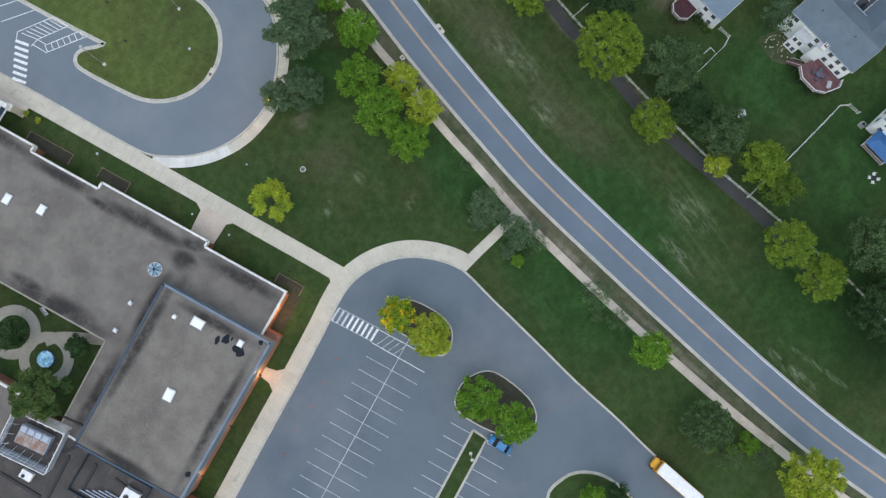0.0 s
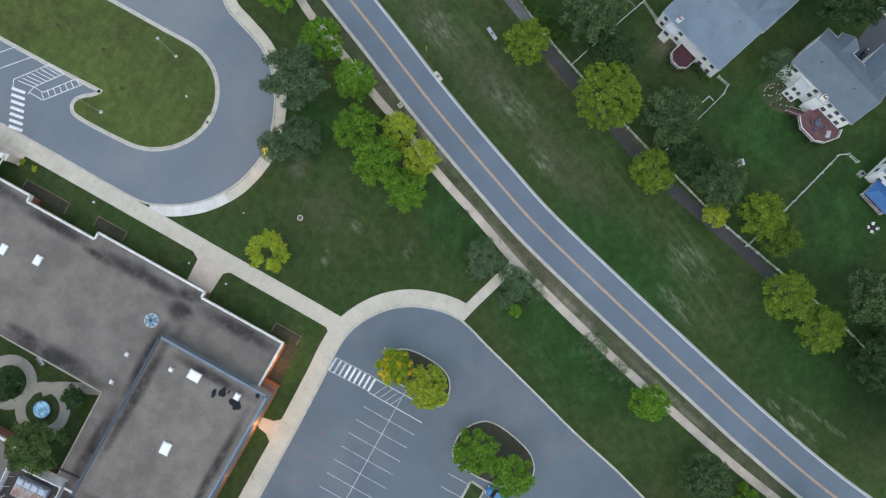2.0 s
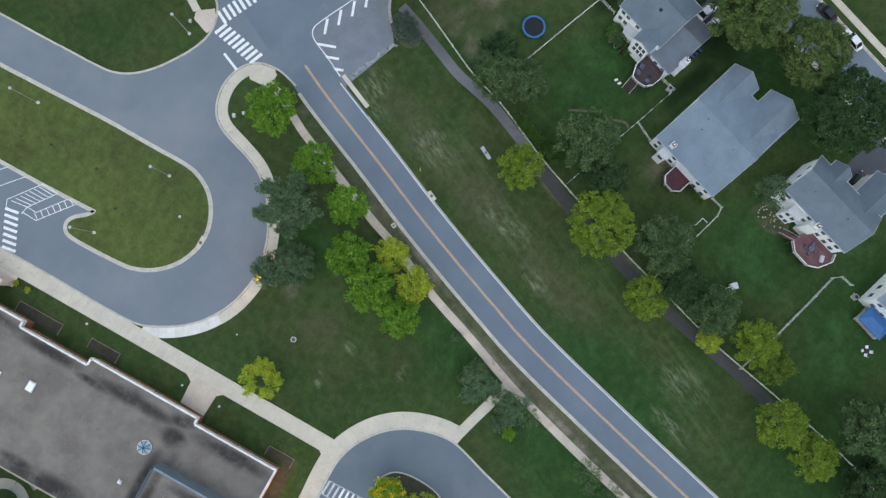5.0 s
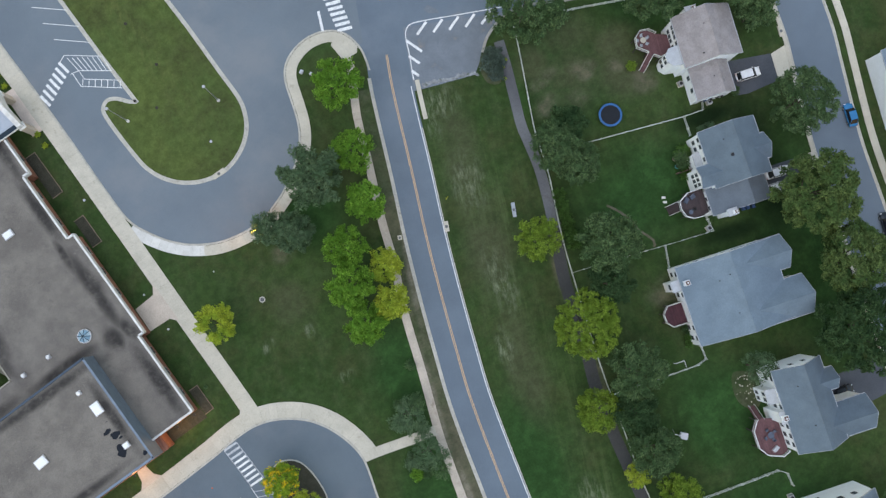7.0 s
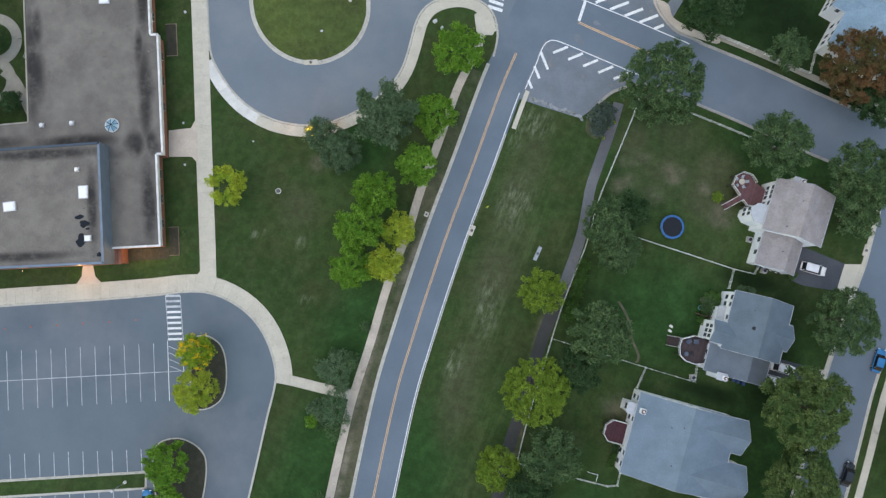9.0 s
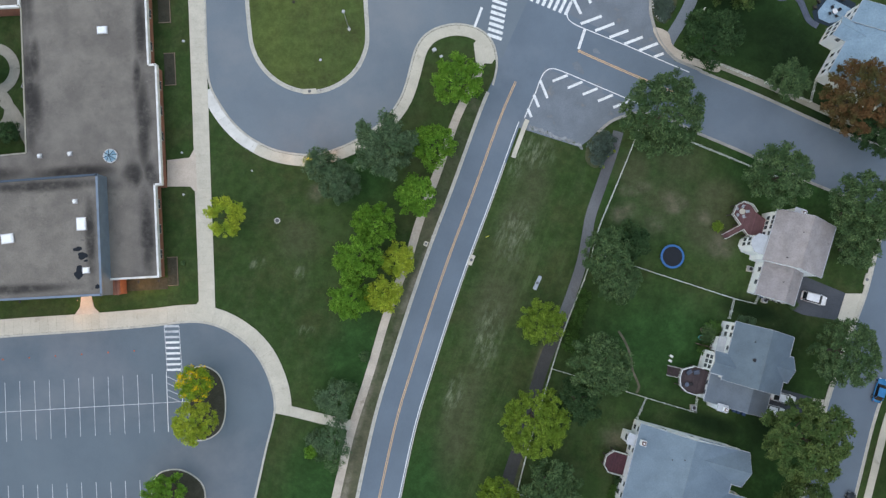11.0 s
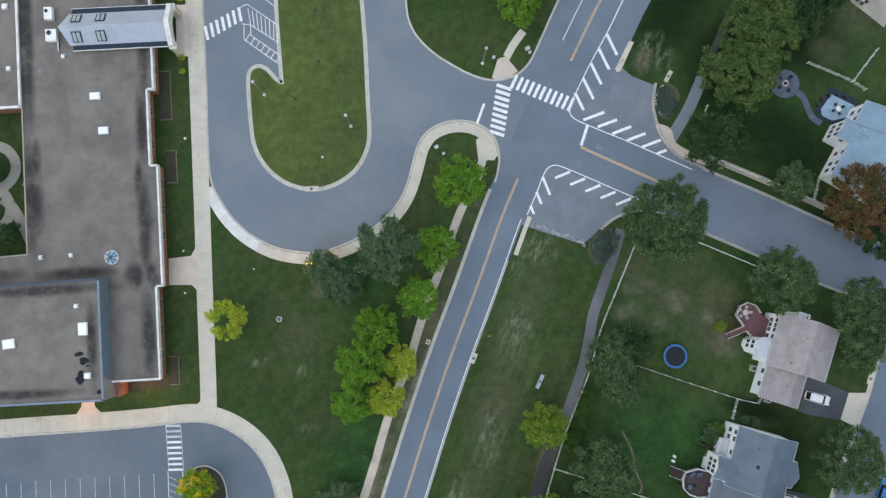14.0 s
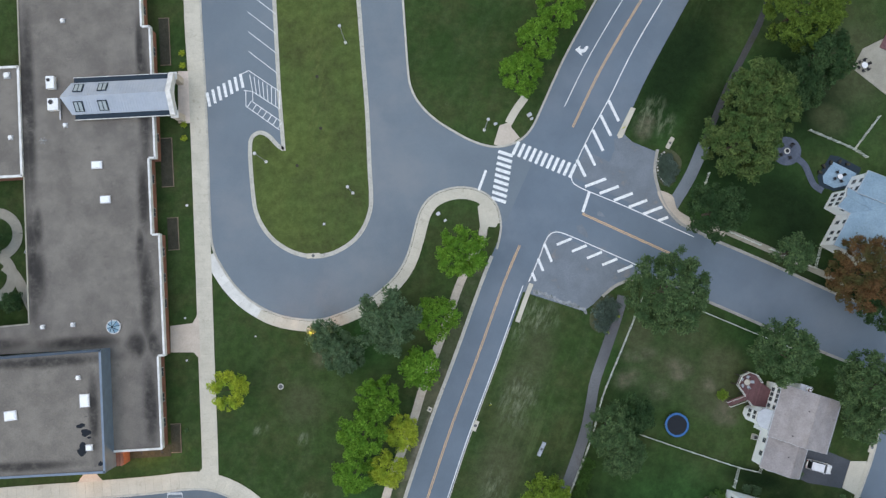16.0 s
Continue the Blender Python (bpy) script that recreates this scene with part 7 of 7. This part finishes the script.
def car(label, x, y, turn, paint, L=4.6, W=1.85, H=1.5, suv=False, z=None):
    c = thing("car", label, "car", pose(x, y, (zg(x, y) if z is None else z) + 0.05, 0, 0, turn), "parked vehicles")
    rows = [(-0.5, 0.62, 0.82, 0.42), (-0.485, 0.72, 0.9, 0.35), (-0.3, 0.8 if not suv else 0.88, 0.98, 0.3), (0.1, 0.83 if not suv else 0.9, 1.0, 0.3), (0.33, 0.78 if not suv else 0.86, 0.97, 0.3), (0.47, 0.66, 0.86, 0.34), (0.5, 0.56, 0.76, 0.42)]
    bm = bmesh.new()
    rings = []
    for t, top, w, lo in rows:
        hw = W / 2 * w
        pts = [(-hw * 0.9, lo), (-hw, lo + 0.12), (-hw, top * 0.82), (-hw * 0.88, top), (hw * 0.88, top), (hw, top * 0.82), (hw, lo + 0.12), (hw * 0.9, lo)]
        rings.append([bm.verts.new((t * L, a, b)) for a, b in pts])
    for r, s in zip(rings, rings[1:]):
        for i in range(8):
            bm.faces.new((r[i], r[(i + 1) % 8], s[(i + 1) % 8], s[i]))
    bm.faces.new(rings[0])
    bm.faces.new(rings[-1][::-1])
    for f in bm.faces:
        f.smooth = True
    body = part("body", bm, paint, c)
    back, front = (-0.47, 0.3) if suv else (-0.4, 0.26)
    base = 0.84 if suv else 0.78
    bm = bmesh.new()
    lo = [(back * L, s * W * 0.45, base) for s in (-1, 1)] + [(front * L, s * W * 0.45, base) for s in (1, -1)]
    bk, fr = (back + (0.05 if suv else 0.14)) * L, (front - 0.13) * L
    hi = [(bk, s * W * 0.39, H - 0.06) for s in (-1, 1)] + [(fr, s * W * 0.39, H - 0.06) for s in (1, -1)]
    v, w = [bm.verts.new(p) for p in lo], [bm.verts.new(p) for p in hi]
    bm.faces.new(w)
    for i in range(4):
        bm.faces.new((v[i], v[(i + 1) % 4], w[(i + 1) % 4], w[i]))
    part("cabin_glass", bm, M["car_glass"], c, "dark windscreen and side windows")
    part("roof_panel", boxed(bk + (0.22 if suv else 0.05), fr - (0.2 if suv else 0.04), -W * 0.385, W * 0.385, H - 0.06, H, bevel=0.03), paint, c)
    for s in (-1, 1):
        part("pillar", tubed((bk, s * W * 0.35, H - 0.06), (back * L, s * W * 0.43, base), 0.05), paint, c)
        part("mirror", boxed(front * L - 0.5, front * L - 0.3, s * W * 0.5 - 0.09, s * W * 0.5 + 0.09, 0.86, 1.0, bevel=0.02), paint, c)
        part("headlight", boxed(0.465 * L, 0.49 * L, s * W * 0.33 - 0.16, s * W * 0.33 + 0.16, 0.6, 0.7), M["skylight"], c)
        part("tail_light", boxed(-0.5 * L, -0.485 * L, s * W * 0.34 - 0.12, s * W * 0.34 + 0.12, 0.62, 0.76), M["tail"], c)
        for t in (-0.31, 0.31):
            wh = part("wheel", tubed((t * L, s * (W / 2 - 0.2), 0.33), (t * L, s * (W / 2 + 0.01), 0.33), 0.33, n=16), M["rubber"], c)
            part("rim", tubed((t * L, s * (W / 2), 0.33), (t * L, s * (W / 2 + 0.02), 0.33), 0.2, n=12), M["metal"], wh)


car("white estate car on a dark driveway", 116.4, 20.7, -17, M["car_white"], 4.8, 1.9, 1.6, True)
car("white car on a driveway", 109.82, 2.29, -17, M["car_white"], 4.6, 1.85, 1.5)
car("white van on a driveway", 107.7, 0.12, -17, M["car_white"], 4.4)
car("blue car parked at the kerb", 128.0, 3.2, 70, M["car_blue"], 4.6)
car("dark grey car parked at the kerb", 121.2, -17.6, 70, M["car_dark"], 4.6)
car("white car parked at the kerb", 119.0, -24.4, 68, M["car_white"], 4.6)
car("blue car under a parking lot tree", -9.2, -19.6, 88, M["car_blue"], 4.6, z=0)
car("dark car in front of a house", 95.4, -37.8, -17, M["car_dark"], 4.6)

bus = thing("school_bus", "yellow school bus with a white roof at the kerb", "bus", pose(1.6, -50.0, 0.05, 0, 0, 79.3), "parked vehicles")
part("body", boxed(-5.6, 3.9, -1.22, 1.22, 0.5, 2.75, bevel=0.12), M["bus_yellow"], bus)
part("roof", boxed(-5.5, 3.8, -1.15, 1.15, 2.72, 2.98, bevel=0.12), M["white"], bus, "white bus roof")
part("bonnet", boxed(3.85, 5.0, -1.0, 1.0, 0.55, 1.5, bevel=0.15), M["bus_yellow"], bus)
part("windscreen", boxed(3.86, 3.93, -1.0, 1.0, 1.7, 2.5), M["glass"], bus)
for s in (-1, 1):
    for i in range(9):
        part("window", boxed(-5.2 + i, -4.4 + i, s * 1.225 - 0.02, s * 1.225 + 0.02, 1.75, 2.4), M["glass"], bus)
    for t in (-3.4, 4.3):
        wh = part("wheel", tubed((t, s * 0.85, 0.45), (t, s * 1.2, 0.45), 0.47, n=18), M["rubber"], bus)
        part("rim", tubed((t, s * 1.2, 0.45), (t, s * 1.22, 0.45), 0.26, n=12), M["metal"], wh)
    part("mirror", boxed(4.6, 4.75, s * 1.35 - 0.1, s * 1.35 + 0.1, 1.5, 1.9), M["metal_black"], bus)

# ---- garden and street things ----
tr = thing("trampoline", "round trampoline with a blue pad and black bed", "trampoline", pose(90.1, 29.2, zg(90.1, 29.2)))
bm = bmesh.new()
for r0, r1, z in ((2.25, 1.85, 0.86),):
    n = 32
    o = [bm.verts.new((r0 * math.cos(2 * math.pi * i / n), r0 * math.sin(2 * math.pi * i / n), z)) for i in range(n)]
    q = [bm.verts.new((r1 * math.cos(2 * math.pi * i / n), r1 * math.sin(2 * math.pi * i / n), z + 0.04)) for i in range(n)]
    o2 = [bm.verts.new((v.co.x, v.co.y, z - 0.08)) for v in o]
    for i in range(n):
        j = (i + 1) % n
        bm.faces.new((o[i], o[j], q[j], q[i]))
        bm.faces.new((o2[i], o2[j], o[j], o[i]))
part("pad", bm, M["blue"], tr, "blue safety pad")
part("bed", tubed((0, 0, 0.8), (0, 0, 0.84), 1.9, n=32), M["net"], tr)
for i in range(6):
    c, s = 2.1 * math.cos(i * math.pi / 3), 2.1 * math.sin(i * math.pi / 3)
    part("leg", tubed((c, s, 0), (c, s, 0.82), 0.04), M["metal"], tr)
    part("pole", tubed((c * 1.06, s * 1.06, 0), (c * 1.06, s * 1.06, 1.9), 0.025), M["metal_black"], tr)


def street_lamp(x, y, turn, reach=2.4, height=9.8, lit=False):
    t = thing("street_lamp", "slender grey lamp post with a flat round head", "lamp post", pose(x, y, 0.12 if x < 34 else 0, 0, 0, turn), "lamp posts")
    part("footing", tubed((0, 0, 0), (0, 0, 0.35), 0.3, n=12), M["concrete_new"], t)
    part("pole", tubed((0, 0, 0.35), (0, 0, height), 0.08, 0.055, n=10), M["metal"], t)
    part("head", tubed((0, 0, height), (0, 0, height + 0.16), 0.32, 0.26, n=14), M["metal"], t)


for x, y in ((30.4, 74.4), (29.6, 103.5), (14.0, 80.8), (55.9, 86.0)):
    street_lamp(x, y, 0)
street_lamp(-13.34, -15.9, 0, height=6.0)
lt = thing("street_lamp", "lamp post glowing orange under a tree", "lamp post", pose(23.2, 48.1, 0), group="lamp posts")
part("pole", tubed((0, 0, 0), (0, 0, 6.1), 0.08, 0.06, n=10), M["metal"], lt)
part("head", tubed((0, 0, 6.0), (0, 0, 6.12), 0.2, n=12), M["metal_black"], lt)
part("bulb", tubed((0, 0, 6.12), (0, 0, 6.4), 0.16, 0.09, n=12), M["glow"], lt, "glowing orange lamp glass")
lp = new("street_lamp_light", bpy.data.lights.new("street_lamp_light", "POINT"))
lp.data.energy, lp.data.color, lp.data.shadow_soft_size = 750, (1.0, 0.42, 0.1), 0.15
lp.matrix_basis = pose(23.2, 48.1, 6.75)


def drain(name, label, x, y, turn, w=2.4, d=1.1, z=0.18, r=0.3, slab="concrete"):
    t = thing(name, label, "drain", pose(x, y, zg(x, y), 0, 0, turn), "storm drains")
    part("slab", boxed(-w / 2, w / 2, -d / 2, d / 2, -0.1, z, bevel=0.03), M[slab], t)
    part("lid", tubed((0, 0, z), (0, 0, z + 0.02), r, n=18), M["asphalt_old"], t, "round dark iron lid")


drain("storm_drain", "pale concrete storm drain with an iron lid", 22.6, 62.6, 2, 2.6, 0.95, 0.2)
drain("storm_drain", "pale concrete storm drain beside the road", 52.6, 29.6, 66, 2.0, 0.9, 0.2)
drain("storm_drain", "small concrete drain at the kerb", 44.05, 32.9, 66, 0.9, 0.8, 0.2, 0.22)
drain("storm_drain", "pale grey drain slab in the grass", 65.0, 24.9, 64, 2.8, 0.7, 0.25, 0.26, "stone_pale")
mh = thing("manhole", "small octagonal concrete manhole in the lawn", "manhole", pose(16.0, 38.0, 0, 0, 0, 22.5))
part("collar", tubed((0, 0, -0.1), (0, 0, 0.16), 0.58, n=8), M["kerb"], mh)
part("lid", tubed((0, 0, 0.16), (0, 0, 0.18), 0.4, n=8), M["asphalt_old"], mh, "dark iron lid")
drain("storm_drain", "pale concrete slab at the corner bed", 91.6, 82.6, 60, 2.4, 0.8, 0.2, 0.25)
for x, y, s in ((46.6, 70.0, 0.7), (47.9, 68.7, 0.5), (64.64, 88.68, 0.8), (65.06, 87.9, 0.5), (58.06, 87.07, 0.55)):
    b = thing("utility_box", "small pale utility box in the grass", "utility box", pose(x, y, 0, 0, 0, 30), "utility boxes")
    part("case", boxed(-s / 2, s / 2, -s * 0.4, s * 0.4, 0, 0.6, bevel=0.04), M["coping"], b)
    part("lid", boxed(-s / 2 - 0.03, s / 2 + 0.03, -s * 0.43, s * 0.43, 0.6, 0.66), M["metal"], b)
for x, y, r in ((19.9, 79.9, 0.3), (24.8, 68.6, 0.25), (24.5, 87, 0.3), (24.0, 97, 0.3), (-1.2, 72.8, 0.25), (-1.8, 51.4, 0.2), (-1.6, 43.4, 0.2), (11.4, 47.6, 0.15)):
    m = part("lawn_cover", tubed((0, 0, 0), (0, 0, 0.2), r, n=14), M["metal"] if r < 0.28 else M["mulch"])
    m.matrix_basis = pose(x, y, 0 if x < 10 or y < 62 else 0.1)
    tagged(m, "small round cover set in the lawn", "cover", "covers in the lawns")
for x, y in ((55.6, 33.8), (82.4, 85.4)):
    sg = thing("road_sign", "yellow diamond warning sign on a post", "road sign", pose(x, y, zg(x, y), 0, 0, 20), "road signs")
    part("post", boxed(-0.03, 0.03, -0.03, 0.03, 0, 2.4), M["metal"], sg)
    bm = boxed(-0.3, 0.3, -0.015, 0.015, -0.3, 0.3)
    bmesh.ops.transform(bm, matrix=Matrix.Translation((0, 0.05, 2.35)) @ Matrix.Rotation(radians(-8), 4, "X") @ Matrix.Rotation(radians(45), 4, "Y"), verts=bm.verts)
    part("plate", bm, M["sign_yellow"], sg)
sw = thing("swing_set", "small garden swing frame with a white bar", "swing", pose(65.98, -27.07, zg(66, -26), 0, 0, -45))
part("top_bar", tubed((-1.3, 0, 1.9), (1.3, 0, 1.9), 0.06), M["white"], sw)
for x in (-1.2, 1.2):
    for y in (-0.7, 0.7):
        part("leg", tubed((x, y, 0), (x, 0, 1.9), 0.05), M["metal"], sw)
part("seat", boxed(0.1, 1.0, -0.5, 0.5, 0.6, 0.7), M["metal"], sw)
part("roof", boxed(-0.1, 1.2, -0.6, 0.6, 1.95, 2.02), M["metal"], sw)
gd = thing("garden_arch", "small white bent garden frame on the grass", "garden frame", pose(73.75, -16.19, zg(72, -15.4), 0, 0, -17))
for p, q in (((-0.9, 0, 0), (-0.9, 0, 1.0)), ((0.9, 0, 0), (0.9, 0, 1.0)), ((-0.9, 0, 1.0), (0.9, 0, 1.0)), ((0.9, 0, 1.0), (0.9, -1.2, 0.9))):
    part("bar", tubed(p, q, 0.05), M["white"], gd)
ts = thing("garden_table", "white garden table with four white chairs", "table", pose(68.55, -54.78, zg(66, -50), 0, 0, 20), "garden furniture")
part("tabletop", boxed(-0.45, 0.45, -0.45, 0.45, 0.66, 0.72), M["metal_black"], ts)
part("leg", tubed((0, 0, 0), (0, 0, 0.66), 0.06), M["metal_black"], ts)
for i in range(4):
    c = thing("garden_chair", "white plastic garden chair on the grass", "chair", pose(68.55, -54.78, zg(66, -50), 0, 0, 20 + 90 * i) @ pose(0.75, 0, 0), "garden furniture")
    part("seat", boxed(-0.28, 0.28, -0.28, 0.28, 0.38, 0.44, bevel=0.02), M["white"], c)
    part("backrest", boxed(0.24, 0.3, -0.28, 0.28, 0.44, 0.9, bevel=0.02), M["white"], c)
    for x in (-0.24, 0.24):
        for y in (-0.24, 0.24):
            part("leg", boxed(x - 0.02, x + 0.02, y - 0.02, y + 0.02, 0, 0.38), M["white"], c)
for x, y, turn in ((104.7, 26.5, -17), (93.0, 1.0, 0), (76.26, -48.08, -17), (107.2, 20.6, -17)):
    u = thing("condenser_unit", "grey outdoor air conditioner beside a house", "air conditioner", pose(x, y, zg(x, y), 0, 0, turn), "air conditioners by the houses")
    part("case", boxed(-0.45, 0.45, -0.45, 0.45, 0.05, 0.85, bevel=0.04), M["metal"], u)
    part("fan", tubed((0, 0, 0.85), (0, 0, 0.88), 0.34, n=16), M["metal_black"], u)
    part("pad", boxed(-0.55, 0.55, -0.55, 0.55, 0, 0.05), M["concrete"], u)
for x, y in [(-11.2 - 4.88 * i, 14.2 - 0.19 * i) for i in range(6)] + [(4.18, -26.85), (6.03, -28.06), (0.75, -24.03)]:
    cn = thing("traffic_cone", "tiny red cone standing on the parking lot asphalt", "cone", pose(x, y, 0.034), "cones on the parking lot")
    part("base", boxed(-0.12, 0.12, -0.12, 0.12, 0, 0.03), M["orange"], cn)
    part("cone", tubed((0, 0, 0.03), (0, 0, 0.3), 0.09, 0.025, n=8), M["orange"], cn)
bed = setting("corner_bed", draped(smooth([(89.6, 80.6), (88.9, 77.6), (89.4, 74.9), (91.4, 74.2), (93.0, 76.6), (93.6, 79.2), (91.6, 81.4)], 4, True), 0.06, 3), M["verge"], "dark planted corner bed edged with stones", "planting bed")
for i in range(14):
    an = 2.0 + 2.4 * i / 13
    x, y = 91.4 + 2.4 * math.cos(an), 77.8 + 3.3 * math.sin(an)
    bm = bmesh.new()
    bmesh.ops.create_icosphere(bm, subdivisions=1, radius=0.2)
    s = tagged(part("stone", bm, M["coping"]), "small pale edging stone of the corner bed", "stone", "stones of the corner bed")
    s.matrix_basis = pose(x, y, zg(x, y) + 0.12, 0, 0, 40 * i) @ Matrix.Diagonal((1, 0.8, 0.7, 1))
setting("corner_bed_2", draped(smooth([(75.6, 51.6), (77.8, 53.4), (79.6, 53.6), (79.2, 50.6), (77.2, 46.6), (75.0, 48.0)], 4, True), 0.03, 3), M["verge"], "ragged thinly planted bed beside the path", "planting bed")


# ---- clutter round the houses ----


def bin_with_lid(x, y, turn, body, lid, label):
    """A wheeled bin: tapered body, rounded lid, handle and wheels."""
    t = thing("wheelie_bin", label, "bin", pose(x, y, zg(x, y), 0, 0, turn), "bins beside the houses")
    bm = bmesh.new()
    lo, hi = [bm.verts.new(p) for p in ((-0.22, -0.26, 0.05), (0.22, -0.26, 0.05), (0.22, 0.26, 0.05), (-0.22, 0.26, 0.05))], [bm.verts.new(p) for p in ((-0.3, -0.36, 1.0), (0.3, -0.36, 1.0), (0.3, 0.36, 1.0), (-0.3, 0.36, 1.0))]
    bm.faces.new(lo[::-1])
    bm.faces.new(hi)
    for i in range(4):
        bm.faces.new((lo[i], lo[(i + 1) % 4], hi[(i + 1) % 4], hi[i]))
    part("body", bm, body, t)
    part("lid", boxed(-0.29, 0.29, -0.37, 0.33, 1.0, 1.09, bevel=0.04), lid, t)
    part("handle", tubed((-0.25, 0.38, 0.98), (0.25, 0.38, 0.98), 0.025), M["metal_black"], t)
    for s in (-0.24, 0.24):
        part("wheel", tubed((s - 0.03, 0.28, 0.13), (s + 0.03, 0.28, 0.13), 0.13, n=12), M["rubber"], t)


for x, y in ((107.5, 21.0), (108.6, 20.7), (109.6, 20.3)):
    bin_with_lid(x, y, -17, M["white"], M["metal_black"], "white bin with a dark lid beside a garage")
bin_with_lid(106.4, 21.4, -17, M["bin_blue"], M["bin_blue"], "dark blue bin beside a garage wall")
for x, y in ((100.4, 0.4), (101.2, 0.1), (102.2, -0.3)):
    bin_with_lid(x, y, -17, M["bin_blue"], M["bin_blue"], "dark blue bin beside a garage wall")
for hs, high, u, v, r in ((H2, R2, 5.6, 8.5, 0.34), (H2, R2, 5.0, 11.6, 0.08), (H1, R1, 6.0, 10.6, 0.09), (H1, R1, 7.4, 4.2, 0.09), (H1, R1, 7.9, 11.2, 0.09), (H3, R3, 4.4, 0.6, 0.1), (H3, R3, 5.6, 5.6, 0.08), (H3, R3G, 6.2, -3.4, 0.09), (H5, R5, 1.6, 12.4, 0.09), (H5, R5, 2.2, 5.2, 0.1), (H4, R4, 4.0, 3.2, 0.09)):
    zr = high(u, v)
    part("roof_vent", tubed((u, v, zr - 0.2), (u, v, zr + 0.12 + (0.16 if r < 0.2 else 0)), r, r * 0.92, n=14), M["metal_black"], hs, "dark round roof vent")
pl = thing("screen_fence", "low red-brown wooden screen beside a house", "fence", pose(95.63, 12.35, zg(96, 12), 0, 0, -17))
for i in range(12):
    part("board", boxed(-1.7 + 0.29 * i, -1.43 + 0.29 * i, -0.03, 0.03, 0.05, 1.7), M["deck"], pl)
for x in (-1.7, 0.0, 1.75):
    part("post", boxed(x - 0.06, x + 0.06, 0.03, 0.15, 0, 1.8), M["wood"], pl)
for x, y, r, k in ((97.1, 15.7, 1.4, "leaf_hedge"), (96.0, 14.2, 1.0, "leaf_dull"), (98.6, 14.6, 0.8, "leaf_dull"), (102.8, 17.2, 0.9, "leaf_grey"), (104.4, 16.7, 0.9, "leaf_grey"), (112.4, 19.6, 0.9, "leaf_dull")):
    bush(x, y, r, k, "leafy garden shrub beside a house wall")


def flower_pot(x, y, material, label, r=0.3):
    t = thing("flower_pot", label, "plant pot", pose(x, y, zg(x, y)), "garden pots")
    part("pot", tubed((0, 0, 0), (0, 0, 0.5), r * 0.75, r, n=14), material, t)
    part("rim", tubed((0, 0, 0.46), (0, 0, 0.54), r * 1.1, r * 1.1, n=14), material, t)
    part("soil", tubed((0, 0, 0.54), (0, 0, 0.56), r * 0.9, n=12), M["mulch"], t)


flower_pot(95.3, 15.38, M["wood"], "orange plant pot on the lawn beside a house", 0.42)
flower_pot(94.86, 13.95, M["teal"], "teal plant pot on the lawn beside a house", 0.42)
bush(94.0, 1.7, 0.45, "leaf_brown", "small brownish tuft beside a fence")
for x, y in ((89.4, 10.59), (89.13, 9.73)):
    c = thing("paving_slab", "pale square paving slab lying in the grass", "paving slab", pose(x, y, zg(x, y), 0, 0, -35), "slabs in the grass")
    part("slab", boxed(-0.35, 0.35, -0.22, 0.22, -0.05, 0.06, bevel=0.015), M["concrete_new"], c)


def deck_sofa(m, cloth, label):
    t = thing("outdoor_sofa", label, "outdoor seat", m, "patio furniture")
    part("base", boxed(-0.55, 0.55, -0.4, 0.4, 0.05, 0.3, bevel=0.03), M["metal_black"], t)
    part("cushion", boxed(-0.52, 0.52, -0.36, 0.3, 0.3, 0.45, bevel=0.04), cloth, t)
    part("backrest", boxed(-0.55, 0.55, 0.28, 0.42, 0.3, 0.8, bevel=0.03), cloth, t)


deck_sofa(H2.matrix_basis @ pose(-1.3, 3.6, 2.5, 0, 0, 20), M["stone"], "grey cushioned deck seat")
deck_sofa(H2.matrix_basis @ pose(-2.6, 3.3, 2.5, 0, 0, 50), M["stone"], "grey cushioned deck seat")
drain("storm_drain", "concrete storm drain with an iron lid at the street kerb", 126.9, 23.9, 70, 2.2, 1.0, 0.2, 0.3)
